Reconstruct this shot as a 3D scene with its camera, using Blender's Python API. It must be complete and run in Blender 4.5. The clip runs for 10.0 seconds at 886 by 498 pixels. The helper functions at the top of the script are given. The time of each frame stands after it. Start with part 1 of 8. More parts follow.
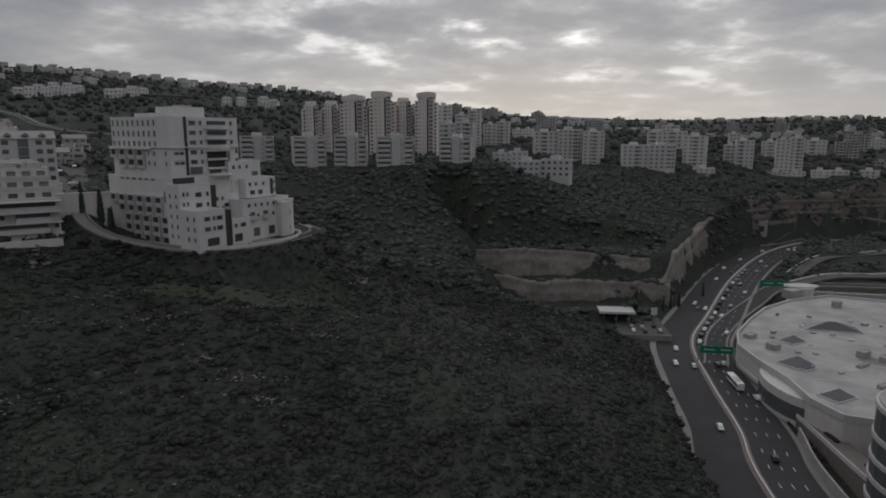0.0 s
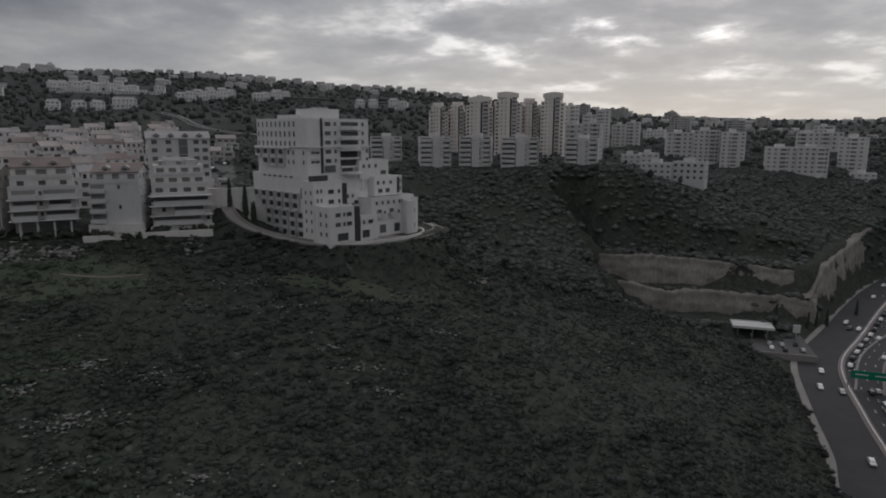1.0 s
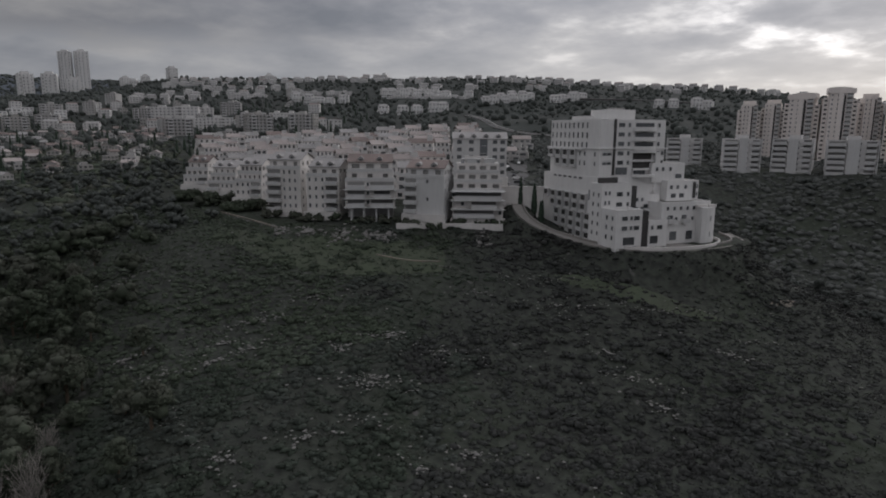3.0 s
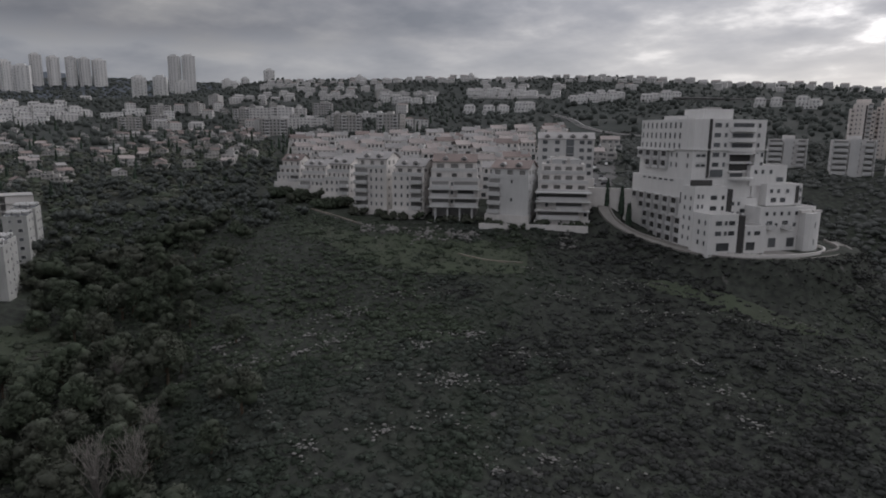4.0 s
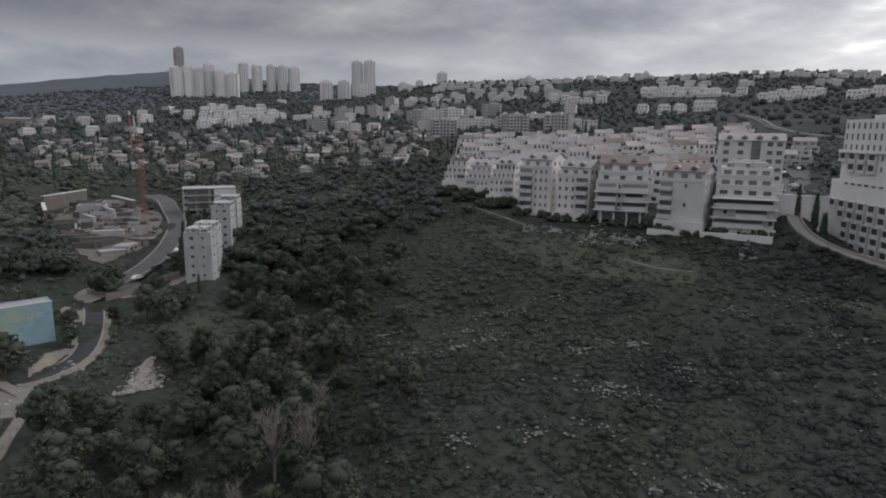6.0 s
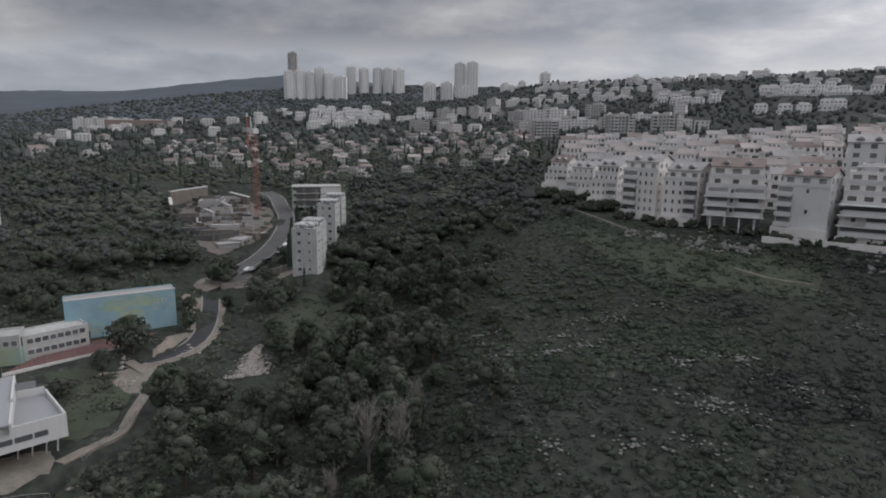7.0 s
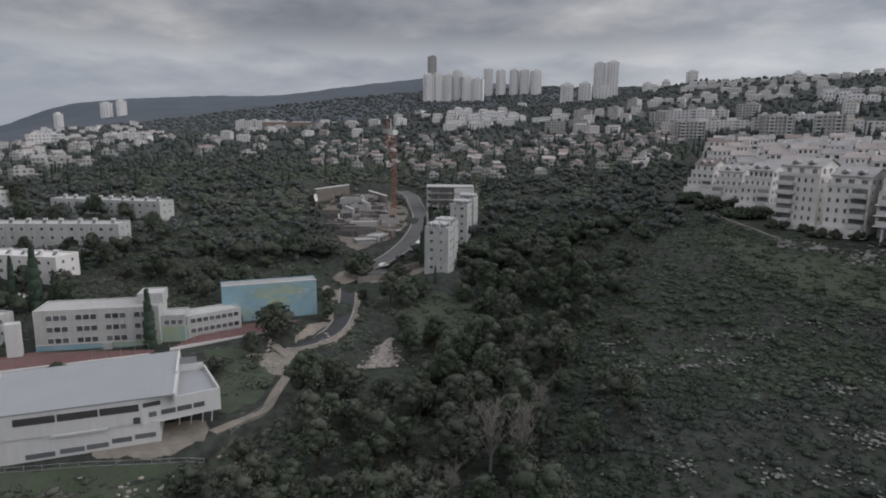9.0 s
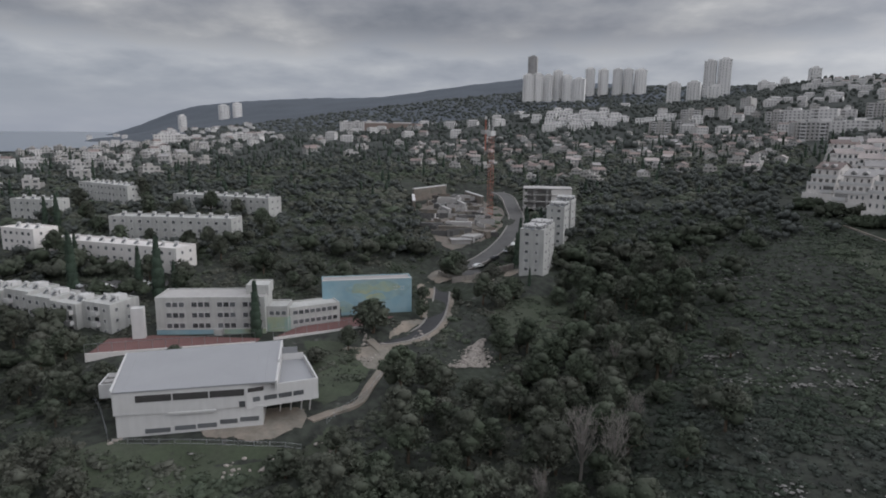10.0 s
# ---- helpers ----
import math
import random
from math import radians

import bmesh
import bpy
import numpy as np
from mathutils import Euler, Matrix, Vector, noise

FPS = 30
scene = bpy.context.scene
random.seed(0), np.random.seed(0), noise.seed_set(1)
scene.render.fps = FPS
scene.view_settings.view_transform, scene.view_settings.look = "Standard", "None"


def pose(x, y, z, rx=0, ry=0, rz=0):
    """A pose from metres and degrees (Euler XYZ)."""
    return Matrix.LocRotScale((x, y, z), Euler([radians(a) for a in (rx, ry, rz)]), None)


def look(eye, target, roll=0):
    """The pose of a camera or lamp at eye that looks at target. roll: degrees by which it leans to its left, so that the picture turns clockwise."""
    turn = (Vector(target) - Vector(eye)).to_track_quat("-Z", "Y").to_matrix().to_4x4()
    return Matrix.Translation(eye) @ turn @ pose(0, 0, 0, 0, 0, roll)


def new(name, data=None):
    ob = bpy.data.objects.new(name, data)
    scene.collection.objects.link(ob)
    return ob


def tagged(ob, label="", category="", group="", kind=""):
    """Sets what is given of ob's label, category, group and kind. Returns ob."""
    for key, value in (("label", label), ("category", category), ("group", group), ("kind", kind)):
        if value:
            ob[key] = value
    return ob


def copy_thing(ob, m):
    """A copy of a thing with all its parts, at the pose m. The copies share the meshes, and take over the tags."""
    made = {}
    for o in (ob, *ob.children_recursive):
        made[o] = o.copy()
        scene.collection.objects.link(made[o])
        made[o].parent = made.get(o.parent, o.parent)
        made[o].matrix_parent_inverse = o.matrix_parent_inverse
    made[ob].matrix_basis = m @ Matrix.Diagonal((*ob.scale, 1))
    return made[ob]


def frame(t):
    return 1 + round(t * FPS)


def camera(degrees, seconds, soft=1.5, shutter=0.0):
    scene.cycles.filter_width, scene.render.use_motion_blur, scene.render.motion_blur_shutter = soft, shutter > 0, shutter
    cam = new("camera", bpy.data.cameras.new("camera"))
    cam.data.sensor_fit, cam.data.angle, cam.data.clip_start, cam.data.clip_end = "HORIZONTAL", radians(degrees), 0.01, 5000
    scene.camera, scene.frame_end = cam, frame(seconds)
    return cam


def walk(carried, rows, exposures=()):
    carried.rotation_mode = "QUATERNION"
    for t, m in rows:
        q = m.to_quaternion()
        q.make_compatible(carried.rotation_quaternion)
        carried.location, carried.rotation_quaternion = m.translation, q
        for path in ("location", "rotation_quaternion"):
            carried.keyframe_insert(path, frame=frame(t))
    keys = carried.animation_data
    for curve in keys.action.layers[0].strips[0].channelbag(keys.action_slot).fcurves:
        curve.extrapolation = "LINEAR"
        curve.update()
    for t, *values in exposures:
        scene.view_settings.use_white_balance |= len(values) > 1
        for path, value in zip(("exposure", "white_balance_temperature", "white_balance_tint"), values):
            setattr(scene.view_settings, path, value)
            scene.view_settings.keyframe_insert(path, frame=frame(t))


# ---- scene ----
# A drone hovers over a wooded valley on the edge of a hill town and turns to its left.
EYE_Z = 100.0
cam = camera(70.8, 10.0, soft=1.9)
TURN = [  # seconds, yaw, pitch, roll
    (0.0, -0.10, -10.59, -0.16), (0.5, 5.21, -10.57, -0.17), (1.0, 11.16, -10.56, -0.23), (1.5, 17.61, -10.55, -0.28),
    (2.0, 24.22, -10.56, -0.32), (2.5, 31.23, -10.59, -0.37), (3.0, 37.21, -10.61, -0.41), (3.2, 39.57, -10.62, -0.44),
    (4.3, 45.68, -10.69, -0.53), (4.5, 46.08, -10.70, -0.53), (5.0, 48.52, -10.71, -0.52), (5.5, 54.03, -10.73, -0.53),
    (6.0, 59.90, -10.75, -0.54), (6.2, 62.20, -10.75, -0.55), (7.3, 70.95, -10.76, -0.57), (7.5, 72.23, -10.76, -0.57),
    (8.0, 75.45, -10.76, -0.57), (8.5, 78.49, -10.75, -0.58), (9.0, 81.12, -10.75, -0.57), (9.5, 84.82, -10.75, -0.57),
    (10.0, 89.97, -10.76, -0.60)]
walk(cam, [(t, pose(0, 0, EYE_Z, 90 + pitch, roll, yaw)) for t, yaw, pitch, roll in TURN],
     exposures=[(0.0, -0.74, 6400, 12), (2.5, -0.46, 6400, 13), (4.5, -0.14, 6350, 14), (6.0, 0.14, 6300, 13), (8.0, 0.26, 6300, 12), (10.0, 0.28, 6250, 12)])

# ---- sky and sun: heavy broken cloud, the sun behind it ahead of the first view ----
SUN_BEARING, SUN_HEIGHT = -8.0, 24.0


def build_world():
    world = bpy.data.worlds.new("overcast_sky")
    scene.world = world
    world.use_nodes = True
    nt = world.node_tree
    nt.nodes.clear()
    nd, lk = nt.nodes.new, nt.links.new

    def math_node(op, a, b=None, clamp=False):
        n = nd("ShaderNodeMath")
        n.operation, n.use_clamp = op, clamp
        for k, v in enumerate((a, b)):
            if v is None:
                continue
            if isinstance(v, (int, float)):
                n.inputs[k].default_value = v
            else:
                lk(v, n.inputs[k])
        return n.outputs[0]

    def mixed(fac, a, b):
        n = nd("ShaderNodeMix")
        n.data_type = "RGBA"
        for sock, v in ((n.inputs[0], fac), (n.inputs[6], a), (n.inputs[7], b)):
            if isinstance(v, (tuple, float, int)):
                sock.default_value = v
            else:
                lk(v, sock)
        return n.outputs[2]

    def ramp(value, stops):
        n = nd("ShaderNodeValToRGB")
        lk(value, n.inputs[0])
        el = n.color_ramp.elements
        while len(el) < len(stops):
            el.new(0.5)
        for e, (p, c) in zip(el, stops):
            e.position, e.color = p, (*c, 1)
        return n.outputs[0]

    tc = nd("ShaderNodeTexCoord")
    sep = nd("ShaderNodeSeparateXYZ")
    lk(tc.outputs["Generated"], sep.inputs[0])
    x, y, z = sep.outputs
    up = math_node("MAXIMUM", z, 0.0)
    # clouds lie on a flat layer: they crowd together towards the horizon
    depth = math_node("ADD", up, 0.20)
    flat = nd("ShaderNodeCombineXYZ")
    lk(math_node("DIVIDE", x, depth), flat.inputs[0])
    lk(math_node("DIVIDE", y, depth), flat.inputs[1])

    def cloud(scale, detail, rough, off, distortion=0.3):
        mp = nd("ShaderNodeMapping")
        mp.inputs["Location"].default_value = off
        lk(flat.outputs[0], mp.inputs[0])
        n = nd("ShaderNodeTexNoise")
        n.inputs["Scale"].default_value, n.inputs["Detail"].default_value = scale, detail
        n.inputs["Roughness"].default_value, n.inputs["Distortion"].default_value = rough, distortion
        lk(mp.outputs[0], n.inputs["Vector"])
        return n.outputs[0]

    big = cloud(0.75, 3.0, 0.5, (3.1, 0.4, 0), 0.0)
    fine = cloud(2.5, 6.0, 0.54, (1.7, 5.2, 0), 0.0)
    body = math_node("ADD", math_node("MULTIPLY", big, 0.48), math_node("MULTIPLY", fine, 0.52))
    grey = ramp(body, [(0.36, (0.205, 0.215, 0.235)), (0.46, (0.285, 0.29, 0.305)), (0.53, (0.355, 0.355, 0.36)),
                       (0.60, (0.44, 0.435, 0.425)), (0.68, (0.62, 0.60, 0.57))])
    # the sun's place behind the cloud
    sx = -math.sin(radians(SUN_BEARING)) * math.cos(radians(9))
    sy = math.cos(radians(SUN_BEARING)) * math.cos(radians(9))
    dot = nd("ShaderNodeVectorMath")
    dot.operation = "DOT_PRODUCT"
    lk(tc.outputs["Generated"], dot.inputs[0])
    dot.inputs[1].default_value = (sx, sy, math.sin(radians(9)))
    near = ramp(dot.outputs["Value"], [(0.55, (0, 0, 0)), (0.90, (0.25, 0.25, 0.25)), (1.0, (1, 1, 1))])
    gap = ramp(fine, [(0.42, (0.35, 0.35, 0.35)), (0.53, (0.6, 0.6, 0.6)), (0.585, (1.5, 1.5, 1.5)), (0.65, (3.6, 3.6, 3.6))])
    glow = nd("ShaderNodeVectorMath")
    glow.operation = "MULTIPLY"
    lk(near, glow.inputs[0])
    lk(gap, glow.inputs[1])
    tint = nd("ShaderNodeVectorMath")
    tint.operation = "MULTIPLY"
    lk(glow.outputs[0], tint.inputs[0])
    tint.inputs[1].default_value = (0.232, 0.226, 0.214)
    lit = nd("ShaderNodeVectorMath")
    lit.operation = "ADD"
    lk(grey, lit.inputs[0])
    lk(tint.outputs[0], lit.inputs[1])
    # clear strip low over the horizon, warm below the sun and blue-grey over the sea
    side = ramp(dot.outputs["Value"], [(0.0, (0.30, 0.325, 0.375)), (0.6, (0.40, 0.405, 0.415)), (1.0, (0.585, 0.565, 0.53))])
    low = ramp(up, [(0.02, (0.85, 0.85, 0.85)), (0.075, (0.5, 0.5, 0.5)), (0.15, (0, 0, 0))])
    hazy = mixed(low, lit.outputs[0], side)
    # thick cloud overhead lets more light through than the cloud seen edge-on
    over = ramp(up, [(0.22, (1, 1, 1)), (0.42, (2.1, 2.1, 2.1)), (0.7, (2.7, 2.7, 2.7)), (1.0, (2.7, 2.7, 2.7))])
    toward = ramp(dot.outputs["Value"], [(-0.3, (0.84, 0.84, 0.84)), (0.3, (0.92, 0.92, 0.92)), (0.6, (1.18, 1.18, 1.18)), (0.88, (1.50, 1.50, 1.50))])
    lean = nd("ShaderNodeVectorMath")
    lean.operation = "MULTIPLY"
    lk(over, lean.inputs[0])
    lk(toward, lean.inputs[1])
    over = lean.outputs[0]
    # away from the sun a dark flat deck of cloud ends in a ragged edge over a paler strip
    ragged = math_node("ADD", up, math_node("MULTIPLY", math_node("SUBTRACT", body, 0.5), 0.16))
    deck = ramp(ragged, [(0.05, (1.0, 1.0, 1.0)), (0.112, (1.12, 1.12, 1.11)), (0.138, (0.80, 0.80, 0.81)), (0.25, (0.92, 0.92, 0.92))])
    away = ramp(dot.outputs["Value"], [(0.25, (1, 1, 1)), (0.75, (0, 0, 0))])
    lean2 = nd("ShaderNodeVectorMath")
    lean2.operation = "MULTIPLY"
    lk(over, lean2.inputs[0])
    lk(mixed(away, (1, 1, 1, 1), deck), lean2.inputs[1])
    over = lean2.outputs[0]
    dome = nd("ShaderNodeVectorMath")
    dome.operation = "MULTIPLY"
    lk(hazy, dome.inputs[0])
    lk(over, dome.inputs[1])
    sky = nd("ShaderNodeTexSky")
    sky.sky_type, sky.sun_disc = "NISHITA", False
    sky.sun_elevation, sky.sun_rotation = radians(SUN_HEIGHT), radians(-SUN_BEARING)
    b1, b2, add = nd("ShaderNodeBackground"), nd("ShaderNodeBackground"), nd("ShaderNodeAddShader")
    lk(dome.outputs[0], b1.inputs[0])
    b1.inputs[1].default_value = 1.0
    lk(sky.outputs[0], b2.inputs[0])
    b2.inputs[1].default_value = 0.006
    lk(b1.outputs[0], add.inputs[0])
    lk(b2.outputs[0], add.inputs[1])
    out = nd("ShaderNodeOutputWorld")
    lk(add.outputs[0], out.inputs[0])


build_world()
sun = new("sun", bpy.data.lights.new("sun", "SUN"))
sun.data.energy, sun.data.angle, sun.data.color = 0.5, radians(40), (1.0, 0.95, 0.88)
sun.matrix_world = look((-math.sin(radians(SUN_BEARING)) * 900, math.cos(radians(SUN_BEARING)) * 900, 100 + 900 * math.tan(radians(SUN_HEIGHT))), (0, 0, 100))


# ---- materials ----
def material(name, colour, rough=0.8, metal=0.0, grain=0.15, grain_size=1.5, stain=0.2, stain_size=12.0, bump=0.1,
             streak=0.0, second=None, by_piece=0.0, by_object=0.0, spec=0.3, relief=0.1):
    """Colour with fine grain, wide stains, down-running streaks, and a shift by piece or by object."""
    m = bpy.data.materials.new(name)
    m.use_nodes = True
    nt = m.node_tree
    nd, lk = nt.nodes.new, nt.links.new
    bsdf = nt.nodes["Principled BSDF"]
    bsdf.inputs["Roughness"].default_value, bsdf.inputs["Metallic"].default_value = rough, metal
    bsdf.inputs["Specular IOR Level"].default_value = spec
    geo = nd("ShaderNodeNewGeometry")

    def noise_of(size, detail, squash=None):
        mp = nd("ShaderNodeMapping")
        sc = (1 / size,) * 3 if squash is None else (1 / size, 1 / size, 1 / (size * squash))
        mp.inputs["Scale"].default_value = sc
        lk(geo.outputs["Position"], mp.inputs[0])
        n = nd("ShaderNodeTexNoise")
        n.inputs["Scale"].default_value, n.inputs["Detail"].default_value = 1.0, detail
        lk(mp.outputs[0], n.inputs["Vector"])
        return n.outputs[0]

    def scaled(value, amount):
        a = nd("ShaderNodeMath")
        a.operation = "SUBTRACT"
        lk(value, a.inputs[0])
        a.inputs[1].default_value = 0.5
        b = nd("ShaderNodeMath")
        b.operation = "MULTIPLY"
        lk(a.outputs[0], b.inputs[0])
        b.inputs[1].default_value = amount
        return b.outputs[0]

    fine = noise_of(grain_size, 5.0)
    terms = [scaled(fine, grain * 2), scaled(noise_of(stain_size, 3.0), stain * 2)]
    if streak:
        terms.append(scaled(noise_of(0.9, 4.0, 9.0), streak * 2))
    if by_piece:
        terms.append(scaled(geo.outputs["Random Per Island"], by_piece * 2))
    if by_object:
        info = nd("ShaderNodeObjectInfo")
        terms.append(scaled(info.outputs["Random"], by_object * 2))
    total = terms[0]
    for t in terms[1:]:
        a = nd("ShaderNodeMath")
        lk(total, a.inputs[0])
        lk(t, a.inputs[1])
        total = a.outputs[0]
    one = nd("ShaderNodeMath")
    lk(total, one.inputs[0])
    one.inputs[1].default_value = 1.0
    tone = nd("ShaderNodeMix")
    tone.data_type = "RGBA"
    tone.inputs[6].default_value = (*colour, 1)
    tone.inputs[7].default_value = (*(second or colour), 1)
    wide = nd("ShaderNodeMapRange")
    wide.inputs[1].default_value, wide.inputs[2].default_value = 0.4, 0.6
    lk(noise_of(stain_size * 1.7, 4.0), wide.inputs[0])
    lk(wide.outputs[0], tone.inputs[0])
    mul = nd("ShaderNodeVectorMath")
    mul.operation = "SCALE"
    lk(tone.outputs[2], mul.inputs[0])
    lk(one.outputs[0], mul.inputs["Scale"])
    lk(mul.outputs[0], bsdf.inputs["Base Color"])
    if bump:
        bp = nd("ShaderNodeBump")
        bp.inputs["Strength"].default_value, bp.inputs["Distance"].default_value = bump, relief
        lk(fine, bp.inputs["Height"])
        lk(bp.outputs[0], bsdf.inputs["Normal"])
    return m


M_WHITE = material("white_render", (0.53, 0.525, 0.52), 0.85, grain=0.05, stain=0.08, streak=0.10, bump=0.05, by_object=0.03)
M_HOTEL = material("bright_white_render", (0.65, 0.64, 0.63), 0.85, grain=0.05, stain=0.08, streak=0.10, bump=0.05)
M_FLATS = material("weathered_pale_render", (0.41, 0.41, 0.395), 0.88, grain=0.08, stain=0.18, stain_size=5, streak=0.28, bump=0.05, by_object=0.05)
M_STONE = material("pale_stone_cladding", (0.62, 0.595, 0.575), 0.85, grain=0.08, stain=0.10, streak=0.12, bump=0.1, by_object=0.05)
M_HOUSE = material("house_render", (0.35, 0.337, 0.32), 0.88, grain=0.08, stain=0.15, streak=0.12, by_object=0.12, second=(0.43, 0.42, 0.41))
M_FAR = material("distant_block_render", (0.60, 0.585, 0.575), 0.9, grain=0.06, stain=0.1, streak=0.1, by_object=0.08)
M_GREY = material("grey_concrete", (0.36, 0.35, 0.34), 0.9, grain=0.12, stain=0.2, streak=0.15)
M_ROOF = material("flat_roof_coating", (0.30, 0.29, 0.285), 0.85, grain=0.1, stain=0.22, stain_size=4, by_object=0.1)
M_TILE = material("red_roof_tile", (0.185, 0.15, 0.14), 0.8, grain=0.2, stain=0.2, stain_size=5, grain_size=0.5, by_object=0.15, second=(0.225, 0.18, 0.165))
M_PINKROOF = material("faded_pink_roof", (0.35, 0.31, 0.295), 0.85, grain=0.12, stain=0.2, stain_size=4, by_object=0.15)
M_GLASS = material("window_glass", (0.10, 0.105, 0.11), 0.12, grain=0.1, stain=0.3, bump=0.0, by_object=0.5, spec=0.5)
# Paler copy of the window glass: distance haze is put into its colour.
M_FARGLASS = material("far_glass_haze_tone", (0.22, 0.22, 0.225), 0.2, grain=0.1, stain=0.3, bump=0.0, by_object=0.4, spec=0.5)
# Used for dark glazing and tyres, and as painted shade on solid walls.
M_DARK = material("dark_surface_and_opening_shade", (0.055, 0.053, 0.052), 0.7, grain=0.1, stain=0.2, bump=0.0)
# Balcony glazing darkened so that loggia backs carry painted shade.
M_RECESS = material("balcony_glazing_shade_tone", (0.19, 0.186, 0.18), 0.6, grain=0.1, stain=0.35, stain_size=3, bump=0.0, by_object=0.4)
M_METAL = material("grey_metal", (0.33, 0.34, 0.35), 0.45, metal=0.7, grain=0.05, stain=0.1)
M_HALLROOF = material("pale_sheet_roof", (0.285, 0.29, 0.302), 0.5, metal=0.1, grain=0.03, stain=0.06, stain_size=7, bump=0.03)
M_ASPHALT = material("asphalt", (0.046, 0.046, 0.049), 0.85, grain=0.15, stain=0.25, stain_size=9)
M_PAVE = material("pale_paving", (0.25, 0.237, 0.222), 0.9, grain=0.15, stain=0.25, stain_size=7)
M_DIRT = material("bare_earth", (0.24, 0.205, 0.17), 0.95, grain=0.3, stain=0.35, stain_size=4, grain_size=0.9, bump=0.5, second=(0.19, 0.175, 0.15))
M_ROCK = material("limestone", (0.175, 0.170, 0.162), 0.95, grain=0.25, stain=0.25, stain_size=3, grain_size=0.7, bump=0.5, by_piece=0.2)
M_CLIFF = material("quarry_face", (0.245, 0.222, 0.208), 0.95, grain=0.25, stain=0.3, stain_size=9, grain_size=2, streak=0.5, bump=0.7, second=(0.20, 0.185, 0.165))
M_RIDGE = material("beige_tower_render", (0.72, 0.665, 0.63), 0.85, grain=0.05, stain=0.08, streak=0.08, by_object=0.06)
M_SITE = material("raw_red_earth", (0.17, 0.145, 0.125), 0.95, grain=0.3, stain=0.35, stain_size=3, grain_size=0.9, bump=0.5, second=(0.14, 0.13, 0.115))
M_PAINT = material("road_paint", (0.62, 0.62, 0.60), 0.7, grain=0.1, stain=0.2)
M_BLUE = material("pale_blue_mural_paint", (0.23, 0.36, 0.42), 0.8, grain=0.06, stain=0.18, stain_size=5, second=(0.30, 0.41, 0.44))
M_YELLOW = material("pale_yellow_mural_paint", (0.36, 0.39, 0.25), 0.8, grain=0.06, stain=0.2, stain_size=4, second=(0.28, 0.38, 0.34))
M_WASH = material("pale_green_mural_wash", (0.285, 0.385, 0.37), 0.8, grain=0.06, stain=0.25, stain_size=3, second=(0.24, 0.365, 0.41))
M_COURT = material("red_court_surface", (0.155, 0.085, 0.08), 0.9, grain=0.1, stain=0.2, stain_size=5)
M_RUST = material("red_crane_paint", (0.36, 0.135, 0.10), 0.6, grain=0.1, stain=0.2)
M_SIGN = material("green_road_sign", (0.0, 0.20, 0.12), 0.5, grain=0.05, stain=0.05)
M_BARK = material("bark", (0.10, 0.075, 0.055), 0.95, grain=0.3, grain_size=0.3, stain=0.2, bump=0.5)
M_TWIG = material("bare_grey_twigs", (0.21, 0.195, 0.18), 0.95, grain=0.2, stain=0.2, by_piece=0.3)
M_LEAF = material("evergreen_scrub_leaves", (0.066, 0.081, 0.057), 0.8, grain=0.3, grain_size=0.9, stain=0.3, stain_size=9, bump=0.5, relief=0.3,
                  second=(0.086, 0.089, 0.073), by_piece=0.22, spec=0.12)
M_THORN = material("grey_thorn_scrub", (0.046, 0.049, 0.046), 0.85, grain=0.3, grain_size=0.9, stain=0.3, stain_size=9, bump=0.5, relief=0.3,
                   second=(0.041, 0.042, 0.040), by_piece=0.25, spec=0.1)
M_HEATH = material("grey_green_heath_scrub", (0.045, 0.056, 0.043), 0.85, grain=0.3, grain_size=0.9, stain=0.3, stain_size=9, bump=0.5, relief=0.3,
                   second=(0.053, 0.060, 0.053), by_piece=0.22, spec=0.1)
M_PINE = material("pine_needles", (0.054, 0.067, 0.046), 0.8, grain=0.3, grain_size=0.8, stain=0.2, stain_size=8, bump=0.5, relief=0.3,
                  second=(0.066, 0.071, 0.056), by_piece=0.22, by_object=0.25, spec=0.12)
M_GARRIGUE = material("green_grassy_heath", (0.055, 0.068, 0.048), 0.85, grain=0.3, grain_size=0.9, stain=0.3, stain_size=9, bump=0.5, relief=0.3,
                      second=(0.066, 0.079, 0.060), by_piece=0.22, spec=0.1)
# Gorge scrub is lightened and greyed to carry distance haze in its colour.
M_GORGE = material("gorge_scrub_haze_grey", (0.098, 0.104, 0.098), 0.85, grain=0.3, grain_size=1.4, stain=0.3, stain_size=12, bump=0.5, relief=0.4,
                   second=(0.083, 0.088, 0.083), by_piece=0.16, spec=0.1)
M_CYPRESS = material("cypress_leaves", (0.036, 0.053, 0.038), 0.8, grain=0.3, stain=0.2, bump=0.0, by_piece=0.4, spec=0.2)
# Distant leaves are greyed and paled, so haze is put into their colour.
M_WOODS = material("wood_leaves_haze_grey", (0.075, 0.083, 0.077), 0.85, grain=0.4, grain_size=1.6, stain=0.25, stain_size=40, bump=0.5, relief=0.4, by_piece=0.2, spec=0.1)
M_SEA = material("sea_water", (0.11, 0.14, 0.18), 0.35, grain=0.03, grain_size=30, stain=0.08, stain_size=400, bump=0.0, spec=0.5)


